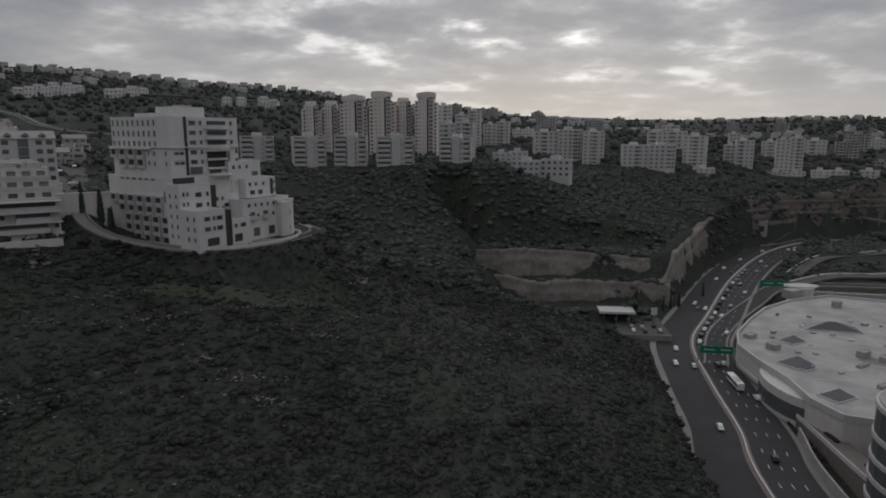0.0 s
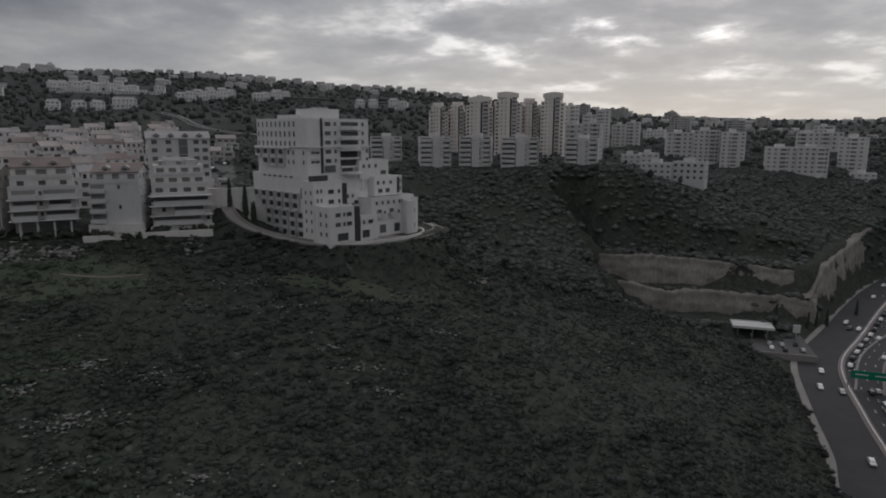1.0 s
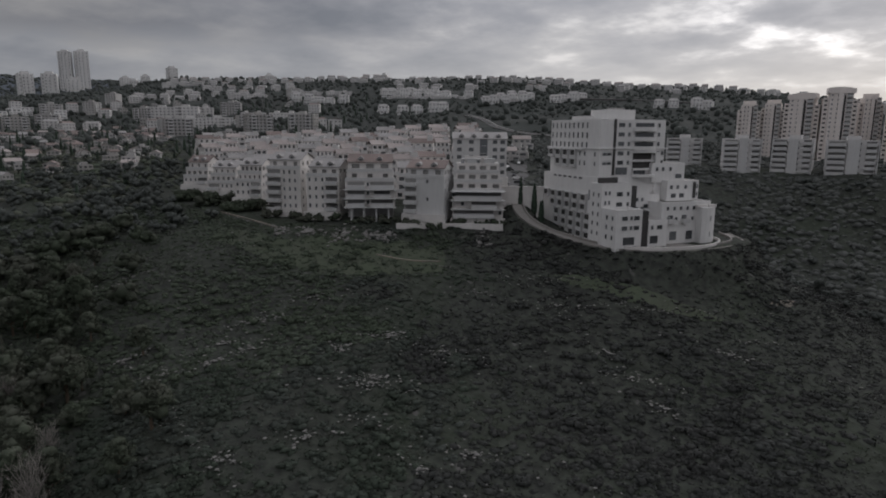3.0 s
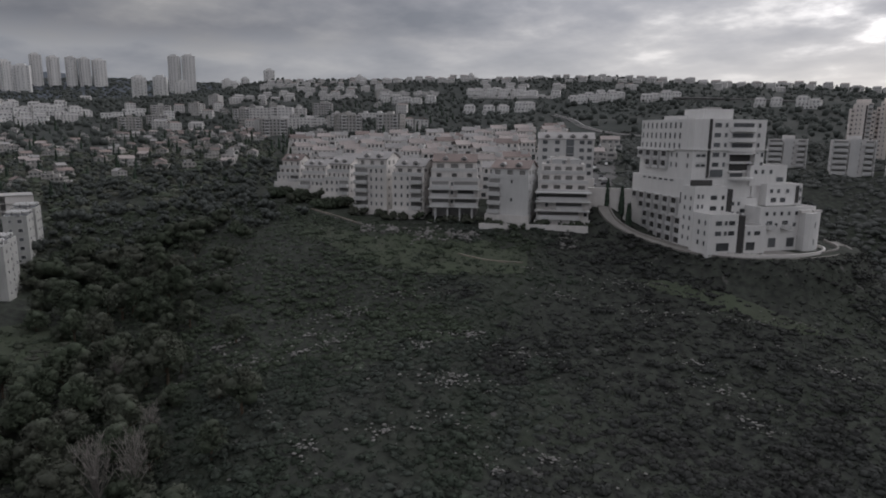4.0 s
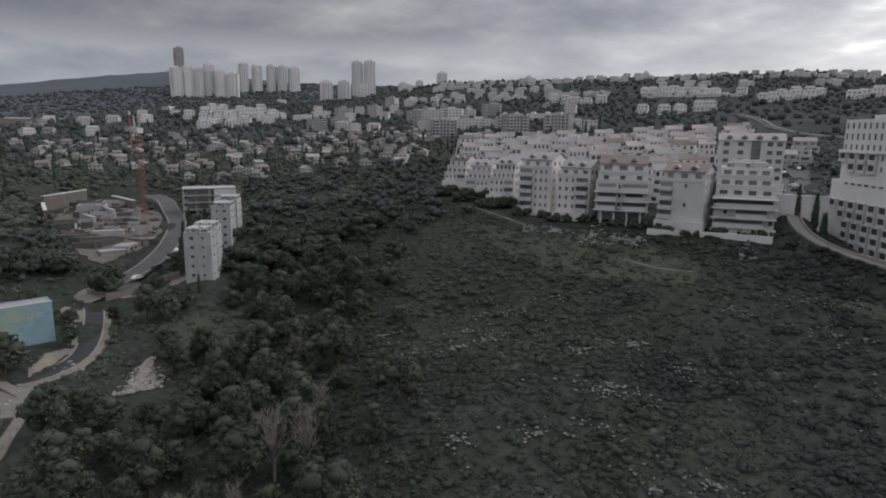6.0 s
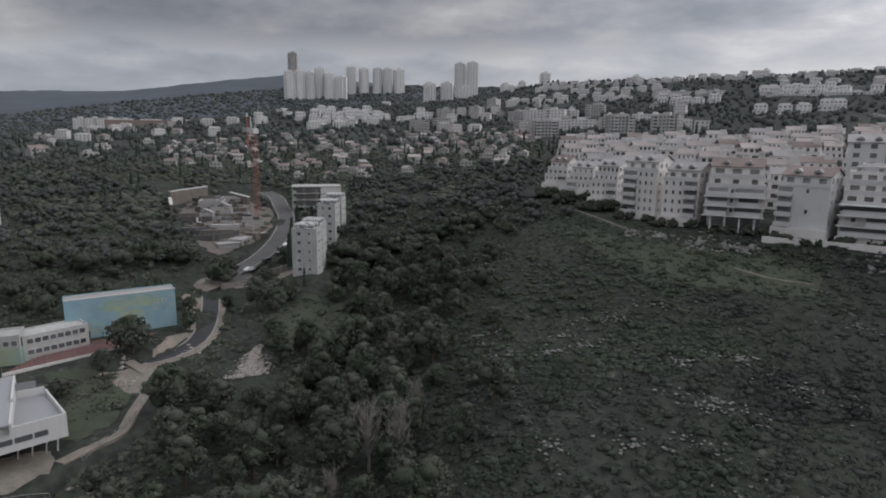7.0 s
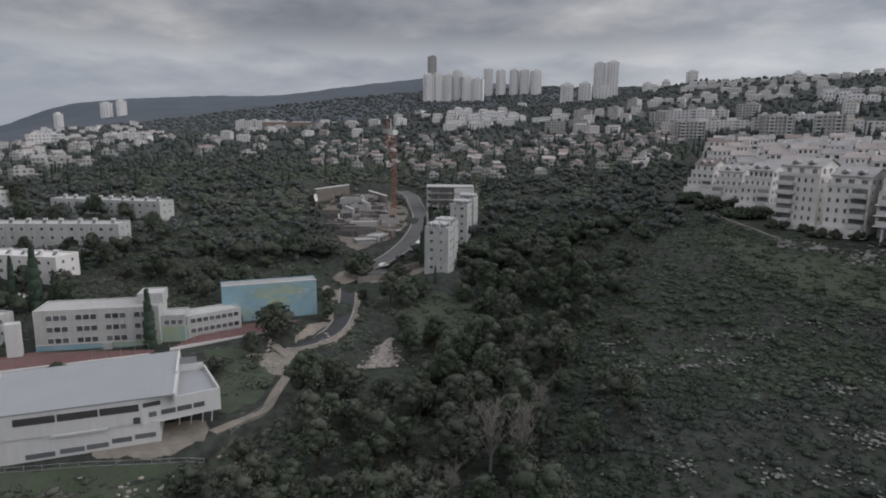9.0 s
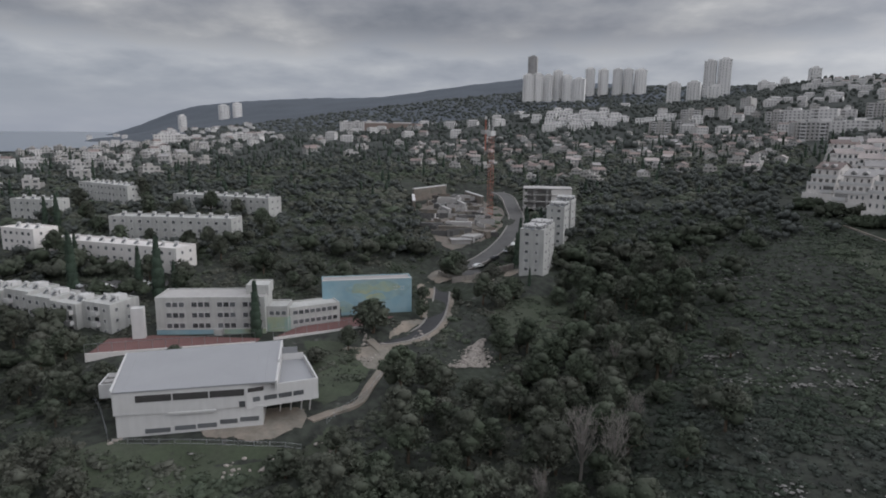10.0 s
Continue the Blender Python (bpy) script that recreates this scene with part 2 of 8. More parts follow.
def ground_material():
    m = bpy.data.materials.new("hillside_ground")
    m.use_nodes = True
    nt = m.node_tree
    nd, lk = nt.nodes.new, nt.links.new
    bsdf = nt.nodes["Principled BSDF"]
    bsdf.inputs["Roughness"].default_value = 0.95
    bsdf.inputs["Specular IOR Level"].default_value = 0.1
    geo = nd("ShaderNodeNewGeometry")

    def band(size, detail, a, b):
        n, mp, r = nd("ShaderNodeTexNoise"), nd("ShaderNodeMapping"), nd("ShaderNodeMapRange")
        mp.inputs["Scale"].default_value = (1 / size,) * 3
        lk(geo.outputs["Position"], mp.inputs[0])
        n.inputs["Scale"].default_value, n.inputs["Detail"].default_value = 1.0, detail
        lk(mp.outputs[0], n.inputs["Vector"])
        r.inputs[1].default_value, r.inputs[2].default_value = a, b
        lk(n.outputs[0], r.inputs[0])
        return r.outputs[0], n.outputs[0]

    def over(fac, a, b):
        n = nd("ShaderNodeMix")
        n.data_type = "RGBA"
        lk(fac, n.inputs[0])
        for s, v in ((n.inputs[6], a), (n.inputs[7], b)):
            if isinstance(v, tuple):
                s.default_value = (*v, 1)
            else:
                lk(v, s)
        return n.outputs[2]

    grass, _ = band(38.0, 4.0, 0.48, 0.62)
    tuft, raw = band(2.2, 6.0, 0.35, 0.65)
    stone, _ = band(3.2, 6.0, 0.66, 0.72)
    c = over(grass, (0.031, 0.033, 0.030), (0.031, 0.039, 0.027))
    c = over(tuft, c, (0.056, 0.062, 0.052))
    c = over(stone, c, (0.10, 0.098, 0.093))
    lk(c, bsdf.inputs["Base Color"])
    bp = nd("ShaderNodeBump")
    bp.inputs["Strength"].default_value, bp.inputs["Distance"].default_value = 0.8, 0.5
    lk(raw, bp.inputs["Height"])
    lk(bp.outputs[0], bsdf.inputs["Normal"])
    return m


M_GROUND = ground_material()
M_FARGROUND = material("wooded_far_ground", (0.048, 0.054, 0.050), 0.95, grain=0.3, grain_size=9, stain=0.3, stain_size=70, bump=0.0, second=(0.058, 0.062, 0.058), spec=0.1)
# Mountain scrub is paled towards blue, with distance haze put into the colour.
M_MOUNTAIN = material("mountain_scrub_haze_blue", (0.082, 0.093, 0.108), 0.95, grain=0.15, grain_size=12, stain=0.2, stain_size=180, bump=0.0, by_piece=0.15, spec=0.1)
M_TOWER = material("pale_tower_render", (0.64, 0.63, 0.62), 0.85, grain=0.05, stain=0.08, streak=0.08, by_object=0.06)
M_DECK = material("reddish_paving", (0.21, 0.18, 0.17), 0.9, grain=0.15, stain=0.25, stain_size=6)
M_MALLROOF = material("pale_roof_membrane", (0.42, 0.405, 0.395), 0.8, grain=0.08, stain=0.3, stain_size=7, grain_size=2, second=(0.33, 0.32, 0.312))
M_SKYLIGHT = material("tinted_glazing", (0.10, 0.105, 0.115), 0.45, grain=0.1, stain=0.2, bump=0, spec=0.5)
M_GRASS = material("winter_grass", (0.052, 0.065, 0.041), 0.95, grain=0.35, grain_size=0.8, stain=0.35, stain_size=6, bump=0.4, second=(0.058, 0.067, 0.047))
M_ROADGREY = material("worn_grey_asphalt", (0.10, 0.098, 0.097), 0.9, grain=0.12, stain=0.25, stain_size=6)
M_BROWN = material("brown_cladding", (0.24, 0.19, 0.165), 0.85, grain=0.1, stain=0.15, stain_size=20)
M_RUBBLE = material("pale_rubble", (0.30, 0.272, 0.245), 0.95, grain=0.2, stain=0.1, stain_size=3, grain_size=0.7, bump=0.4, by_piece=0.2)
M_UNDER = material("thorn_and_grass", (0.052, 0.060, 0.046), 0.85, grain=0.2, grain_size=1.5, stain=0.35, stain_size=9, bump=0.0, second=(0.056, 0.057, 0.051), by_piece=0.22, spec=0.15)


# ---- shape of the land ----
def spot(bearing, reach):
    """Plan position from a compass-like bearing (degrees to the left of +y) and a distance."""
    a = radians(bearing)
    return -math.sin(a) * reach, math.cos(a) * reach


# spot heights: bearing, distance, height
NEAR_SLOPES = [(31, 96, 38), (31, 135, 45), (31, 175, 55), (31, 205, 66), (20, 180, 57), (20, 120, 40), (8, 120, 38), (8, 190, 49),
               (0, 200, 42), (-5, 130, 37), (-6, 235, 36), (-14, 225, 30), (-17, 180, 28), (-22, 185, 21), (-24, 130, 24),
               (50, 120, 46), (50, 165, 55), (50, 205, 66), (60, 165, 50), (62, 120, 44), (70, 130, 38), (64, 200, 58)]
VALLEY_AND_RIDGES = [(76, 105, 33), (76, 160, 38), (76, 215, 45), (75, 270, 60), (74, 330, 71), (90, 110, 34), (100, 100, 34), (112, 100, 33),
                     (127, 110, 35), (127, 150, 38), (150, 120, 34), (0, 0, 32), (180, 150, 40), (-60, 90, 14), (-90, 150, 3), (12, 214, 65),
                     (16, 240, 66), (24, 240, 67), (5, 260, 38), (0, 310, 42), (10, 310, 44), (5, 350, 62), (5, 380, 77), (0, 372, 76), (-6, 378, 76.5), (9, 382, 77.5), (-8, 415, 74)]
TOWN_LEDGES = [(34, 217, 70), (45, 222, 70), (52, 255, 70), (57, 325, 75), (40, 300, 78), (40, 420, 88), (50, 480, 90), (63, 400, 80),
               (20, 330, 75), (22, 480, 92), (10, 500, 82), (0, 520, 80), (-10, 560, 82), (70, 480, 80), (76, 650, 86), (66, 800, 98), (77, 950, 114), (90, 700, 80),
               (98, 1150, 93), (86, 420, 70), (84, 500, 76), (30, 640, 112), (10, 720, 110), (-8, 850, 100)]
SCHOOL_SIDE = [(119, 125, 40), (106, 128, 40), (115, 180, 43), (106, 178, 43), (97, 190, 43.5), (91, 180, 42), (89, 222, 46), (84, 235, 48),
               (81, 215, 50), (83, 300, 58), (85, 350, 63), (108, 250, 56), (105, 292, 59), (113, 226, 50), (122, 205, 44), (119, 320, 61),
               (99, 400, 74), (99, 480, 78), (95, 330, 68), (113, 600, 70), (113, 900, 77), (125, 460, 60), (119, 800, 66), (125, 1250, 60), (92, 420, 76)]
MALL_SIDE = [(-24, 245, 4), (-30, 190, 1), (-35, 300, 5), (-33, 400, 10), (-32, 560, 20), (-20, 310, 11), (-16, 320, 13), (-9, 318, 15),
             (-6, 338, 26), (-6, 352, 40), (-14, 352, 40), (-20, 375, 42), (-24, 470, 44), (-18, 480, 58), (-40, 720, 60), (-45, 250, 3),
             (-60, 400, 8), (-14, 460, 62), (-26, 430, 18), (-24, 540, 58), (-29, 575, 50)]
BLOCK_LEDGES = [(79.45, 960, 126), (76.7, 960, 129), (74.1, 960, 126), (81.3, 900, 112), (77.2, 900, 115), (72.9, 900, 113), (-10.5, 556, 74.4), (-13.5, 552, 73.5), (-8.8, 420, 71.5), (-18.2, 540, 69.2), (-22.7, 556, 64.5), (-21.75, 586, 70), (-25.1, 634, 69), (-28.9, 632, 58), (-31.8, 634, 59.5),
                (-34.2, 634, 61), (-28.9, 652, 66), (-30.6, 736, 78.4), (-19.6, 636, 86), (-4.9, 636, 86), (-27.4, 716, 73), (-34, 896, 83), (-7.2, 696, 92), (-19.8, 756, 95), (-24.9, 756, 88)]
FAR_HILLS = [(-11, 1500, 128), (-32, 1500, 130), (-22, 1100, 88), (-50, 1500, 120), (2, 1350, 150), (14, 1300, 180), (31, 1300, 205), (45, 1400, 208),
             (60, 1500, 208), (68, 1500, 160), (74, 1700, 185), (83, 1700, 182), (83, 2400, 289), (86.7, 2500, 275), (89.2, 2550, 261), (91.2, 2600, 249), (94.2, 2650, 239), (97.2, 2700, 223), (101.2, 2800, 227), (106.9, 2950, 220), (111, 3000, 201), (113.2, 3000, 166), (115.8, 2950, 100), (117.3, 2800, 40), (122, 2900, 30), (70.8, 1850, 222), (64.4, 1700, 207), (-1, 1400, 152), (-6, 1420, 133), (118.4, 1750, 74),
             (105, 1800, 105), (92, 1500, 105), (121, 1250, 62), (125, 1700, 30), (117, 2100, 74), (128, 3500, 20), (116, 4300, 10),
             (114, 3700, 20), (118, 3500, 10), (122, 4300, 10), (118, 4900, 10), (111, 4300, 60), (106, 3700, 120), (124, 2400, 20)]
OUTER_RIM = [(-30, 3000, 120), (0, 3200, 130), (31, 3200, 150), (60, 3300, 160), (85, 4200, 200), (-70, 2500, 60), (-110, 2000, 40), (150, 2500, 45),
             (180, 1200, 60), (-150, 1200, 50), (110, 4500, 60), (130, 4800, 48)]
SPOTS = np.array([(*spot(b, d), z) for b, d, z in NEAR_SLOPES + VALLEY_AND_RIDGES + TOWN_LEDGES + SCHOOL_SIDE + MALL_SIDE + BLOCK_LEDGES + FAR_HILLS + OUTER_RIM])


def fit_land(pts):
    """A smooth sheet through the spot heights."""
    n = len(pts)
    r = np.sqrt(((pts[:, None, :2] - pts[None, :, :2]) ** 2).sum(2))
    a = np.zeros((n + 1, n + 1))
    a[:n, :n] = -r
    a[:n, n] = a[n, :n] = 1
    a[:n, :n] += np.eye(n) * -1.5
    return np.linalg.solve(a, np.append(pts[:, 2], 0))


LAND = fit_land(SPOTS)


def lattice(ix, iy, seed):
    h = (ix * 374761393 + iy * 668265263 + seed * 974634777) & 0x7FFFFFFF
    h = ((h ^ (h >> 13)) * 1274126177) & 0x7FFFFFFF
    return ((h ^ (h >> 16)) & 0xFFFF) / 65535.0


def value_noise(x, y, size, seed=0):
    x, y = np.asarray(x, float) / size, np.asarray(y, float) / size
    ix, iy = np.floor(x).astype(np.int64), np.floor(y).astype(np.int64)
    fx, fy = x - ix, y - iy
    fx, fy = fx * fx * (3 - 2 * fx), fy * fy * (3 - 2 * fy)
    a, b = lattice(ix, iy, seed), lattice(ix + 1, iy, seed)
    c, d = lattice(ix, iy + 1, seed), lattice(ix + 1, iy + 1, seed)
    return (a * (1 - fx) + b * fx) * (1 - fy) + (c * (1 - fx) + d * fx) * fy


def fractal(x, y, size, seed=0, octaves=4):
    total, amp, norm = 0.0, 1.0, 0.0
    for k in range(octaves):
        total = total + amp * value_noise(x, y, size / 2 ** k, seed + k)
        norm += amp
        amp *= 0.5
    return total / norm


# roads, yards and building platforms levelled into the land: (points x y z, half width, soft edge)
HIGHWAY = [(470, 520, 20), (348, 492, 16), (300, 490, 15), (245, 457, 13), (185, 384, 11), (136, 307, 8), (113, 268, 6.5), (103, 223, 5), (98, 190, 3.5), (90, 156, 2.5), (82, 60, 0), (80, -80, -2), (60, -300, -3)]
MALL_RAMP = [(262, 352, 12), (205, 358, 11), (168, 325, 9), (132, 283, 7), (113, 243, 5.5)]
SCHOOL_ROAD = [(-164, -52, 42.3), (-166, -40, 41.8), (-168, -28, 41), (-169, -14, 41), (-176, -5.5, 41.5), (-189, -1.4, 42.5), (-211, 0.3, 44), (-229, -0.5, 46)]
STREET = [(-229, -0.5, 46), (-236, 9, 48), (-248, 20, 51), (-272, 29.7, 54), (-298, 36, 58), (-330, 37, 61), (-352, 37, 63), (-372, 33, 64)]
HOTEL_ROAD = [(-125, 215, 77), (-113, 193, 75), (-106, 187, 71), (-97.4, 185, 68), (-89.6, 185, 66.3), (-76, 182, 65.3), (-60, 187, 65), (-49, 202, 65), (-45, 220, 65), (-52, 232, 65.5)]
LEVELLED = [(MALL_RAMP, 9, 8), (SCHOOL_ROAD, 4, 6), (STREET, 5, 7), (HOTEL_ROAD, 3.5, 5),
            ([(165, 170, 3), (165, 230, 4), (200, 290, 6)], 44, 10),
            ([(-64, 200, 65.3), (-60, 222, 65.5), (-75, 225, 66)], 17, 8),
            ([(-160, -75, 42.6), (-170, -45, 42.8), (-184, -22, 43.2)], 10, 8),
            ([(-178, -80, 43), (-180, -50, 43)], 8, 6), ([(-192, -32, 43.5), (-198, -10, 43.8)], 8, 6),
            ([(-122, -62, 40), (-128, -36, 40.3)], 12, 7),
            ([(78, 296, 9.6), (92, 290, 9.2), (97, 276, 8.6)], 11, 8),
            ([(-236, 8, 47.5), (-226, 8, 47)], 9, 6), ([(-310, 10, 58.5), (-350, 8, 61)], 22, 12),
            ([(20, 330, 24.3), (50, 322, 24.3), (66, 323, 24.3), (96, 326, 23.6), (120, 324, 22.6), (146, 358, 22.6), (166, 388, 24.5), (186, 414, 27)], 4, 3),
            ([(30, 305, 16.5), (50, 299, 15), (80, 303, 14), (112, 308, 13)], 8, 4),
            ([(4, 366, 37), (24, 348, 37.5), (60, 343, 38), (96, 347, 36), (118, 341, 34), (134, 362, 35.5), (156, 394, 39)], 5, 8), (HIGHWAY, 17, 10)]


def near_line(x, y, pts):
    """Distance to a line of points and the line's height there."""
    best, zz = np.full(np.shape(x), 1e9), np.zeros(np.shape(x))
    for (ax, ay, az), (bx, by, bz) in zip(pts[:-1], pts[1:]):
        dx, dy = bx - ax, by - ay
        k = np.clip(((x - ax) * dx + (y - ay) * dy) / (dx * dx + dy * dy), 0, 1)
        d = np.hypot(x - ax - k * dx, y - ay - k * dy)
        hit = d < best
        best, zz = np.where(hit, d, best), np.where(hit, az + k * (bz - az), zz)
    return best, zz


def land(x, y):
    """Height of the ground at plan positions (arrays)."""
    x, y = np.atleast_1d(np.asarray(x, float)), np.atleast_1d(np.asarray(y, float))
    out = np.zeros(len(x))
    for k in range(0, len(x), 20000):
        s = slice(k, k + 20000)
        r = np.sqrt((x[s, None] - SPOTS[None, :, 0]) ** 2 + (y[s, None] - SPOTS[None, :, 1]) ** 2)
        out[s] = -r @ LAND[:-1] + LAND[-1]
    far = np.hypot(x, y)
    rough = np.clip(far / 700, 0.12, 1)
    out += (fractal(x, y, 60, 3) - 0.5) * 7 * np.clip(far / 500, 0.35, 1.5) + (fractal(x, y, 13, 9) - 0.5) * 2.2 * np.clip(rough * 2, 0.4, 1)
    inland = np.clip((118 - np.degrees(np.arctan2(-x, y)) % 360) / 12, 0, 1)
    out += (fractal(x, y, 420, 21) - 0.5) * 22 * np.clip((far - 1500) / 1500, 0, 1) * inland
    for pts, half, soft in LEVELLED:
        d, z = near_line(x, y, pts)
        k = np.clip((d - half) / soft, 0, 1)
        k = k * k * (3 - 2 * k)
        out = out * k + z * (1 - k)
    return out


def ground_z(x, y):
    return float(land([x], [y])[0])


def mesh_of(name, verts, faces):
    """A mesh from arrays: verts (n, 3), faces (m, 3) or (m, 4)."""
    me = bpy.data.meshes.new(name)
    verts, faces = np.asarray(verts, np.float32), np.asarray(faces, np.int32)
    side = faces.shape[1]
    me.vertices.add(len(verts))
    me.vertices.foreach_set("co", verts.ravel())
    me.loops.add(faces.size)
    me.loops.foreach_set("vertex_index", faces.ravel())
    me.polygons.add(len(faces))
    me.polygons.foreach_set("loop_start", np.arange(0, faces.size, side, dtype=np.int32))
    me.update(calc_edges=True)
    me.validate()
    return me


def build_ground():
    rings = np.concatenate([[0.01], np.geomspace(6, 4960, 350)])
    turn = np.concatenate([np.arange(-48, 138, 0.55), np.arange(138, 312, 3.0)])
    a, r = np.meshgrid(np.radians(turn), rings)
    x, y = -np.sin(a) * r, np.cos(a) * r
    z = land(x.ravel(), y.ravel())
    n, m = len(rings), len(turn)
    i, j = np.meshgrid(np.arange(n - 1), np.arange(m), indexing="ij")
    k = (j + 1) % m
    faces = np.stack([i * m + j, i * m + k, (i + 1) * m + k, (i + 1) * m + j], 2).reshape(-1, 4)
    me = mesh_of("ground", np.stack([x.ravel(), y.ravel(), z], 1), faces[:, ::-1])
    me.polygons.foreach_set("use_smooth", np.ones(len(faces), bool))
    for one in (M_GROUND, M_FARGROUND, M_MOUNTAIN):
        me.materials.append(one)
    # Past 1500 m the ground takes the haze-toned mountain colour.
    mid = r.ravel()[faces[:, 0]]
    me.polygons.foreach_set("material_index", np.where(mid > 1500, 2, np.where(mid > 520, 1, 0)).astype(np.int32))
    tagged(new("ground", me), "scrub-covered limestone hills and valley with grass and rocks", "ground", kind="structure")


build_ground()
SEA_Z = 66.0


def build_sea():
    turn, reach = np.radians(np.arange(109, 178, 1.5)), np.geomspace(1040, 4950, 14)
    a, r = np.meshgrid(turn, reach)
    m = len(turn)
    i, j = np.meshgrid(np.arange(len(reach) - 1), np.arange(m - 1), indexing="ij")
    faces = np.stack([i * m + j, i * m + j + 1, (i + 1) * m + j + 1, (i + 1) * m + j], 2).reshape(-1, 4)
    me = mesh_of("water", np.stack([(-np.sin(a) * r).ravel(), (np.cos(a) * r).ravel(), np.full(a.size, SEA_Z)], 1), faces[:, ::-1])
    me.materials.append(M_SEA)
    tagged(new("water", me), "grey-blue sea under cloud beyond the town", "sea", kind="structure")


build_sea()


# ---- kit for building things out of parts ----
def thing(name, m, label, category, group=""):
    ob = new(name)
    ob.matrix_world = m
    return tagged(ob, label, category, group)


def part(name, bm, mat, parent, label="", m=None):
    """Link a bmesh as one mesh object under a thing or a part."""
    me = bpy.data.meshes.new(name)
    bm.to_mesh(me)
    bm.free()
    for one in mat if isinstance(mat, (list, tuple)) else (mat,):
        me.materials.append(one)
    return part_of(name, me, parent, label, m)


def part_of(name, me, parent, label="", m=None):
    ob = new(name, me)
    ob.parent = parent
    if m is not None:
        ob.matrix_local = m
    return tagged(ob, label)


def add_box(bm, x0, x1, y0, y1, z0, z1, index=0):
    v = [bm.verts.new((x, y, z)) for z in (z0, z1) for y in (y0, y1) for x in (x0, x1)]
    for q in ((0, 2, 3, 1), (4, 5, 7, 6), (0, 1, 5, 4), (2, 6, 7, 3), (0, 4, 6, 2), (1, 3, 7, 5)):
        bm.faces.new([v[k] for k in q]).material_index = index


def box(x0, x1, y0, y1, z0, z1):
    bm = bmesh.new()
    add_box(bm, x0, x1, y0, y1, z0, z1)
    return bm


def block(x0, x1, y0, y1, z0, z1, lip=0.9, wall=0.3):
    """A building mass with a parapet round its flat roof, in one piece."""
    bm = bmesh.new()
    ring = lambda i, z: [bm.verts.new(p) for p in ((x0 + i, y0 + i, z), (x1 - i, y0 + i, z), (x1 - i, y1 - i, z), (x0 + i, y1 - i, z))]
    rows = [ring(0, z0), ring(0, z1), ring(wall, z1), ring(wall, z1 - lip)]
    bm.faces.new(rows[0][::-1])
    bm.faces.new(rows[3])
    for p, q in zip(rows[:-1], rows[1:]):
        for i in range(4):
            bm.faces.new((p[i], p[(i + 1) % 4], q[(i + 1) % 4], q[i]))
    return bm


def prism(outline, z0, z1):
    """An upright solid over an outline that runs anticlockwise."""
    bm = bmesh.new()
    low, high = [bm.verts.new((x, y, z0)) for x, y in outline], [bm.verts.new((x, y, z1)) for x, y in outline]
    n = len(outline)
    bm.faces.new(high)
    bm.faces.new(low[::-1])
    for i in range(n):
        bm.faces.new((low[i], low[(i + 1) % n], high[(i + 1) % n], high[i]))
    return bm


def gable(x0, x1, y0, y1, z0, rise, over=0.4, thick=0.25):
    """A pitched roof whose ridge runs along x."""
    bm = bmesh.new()
    a, b, c, d, mid = x0 - over, x1 + over, y0 - over, y1 + over, (y0 + y1) / 2
    rows = []
    for x in (a, b):
        rows.append([bm.verts.new(p) for p in ((x, c, z0), (x, mid, z0 + rise), (x, d, z0), (x, d, z0 + thick), (x, mid, z0 + rise + thick), (x, c, z0 + thick))])
    p, q = rows
    for i in range(6):
        bm.faces.new((p[i], p[(i + 1) % 6], q[(i + 1) % 6], q[i]))
    bm.faces.new((p[0], p[5], p[4], p[1]))
    bm.faces.new((p[1], p[4], p[3], p[2]))
    bm.faces.new((q[0], q[1], q[4], q[5]))
    bm.faces.new((q[1], q[2], q[3], q[4]))
    bmesh.ops.recalc_face_normals(bm, faces=bm.faces)
    return bm


def gable_wall(bm, x0, x1, y0, y1, z0, rise):
    """The triangular wall ends under a pitched roof, as one solid."""
    mid = (y0 + y1) / 2
    p, q = [[bm.verts.new((x, y, z)) for y, z in ((y0, z0), (y1, z0), (mid, z0 + rise))] for x in (x0, x1)]
    bm.faces.new(p[::-1])
    bm.faces.new(q)
    for i in range(3):
        bm.faces.new((p[i], p[(i + 1) % 3], q[(i + 1) % 3], q[i]))


SHARED = {}


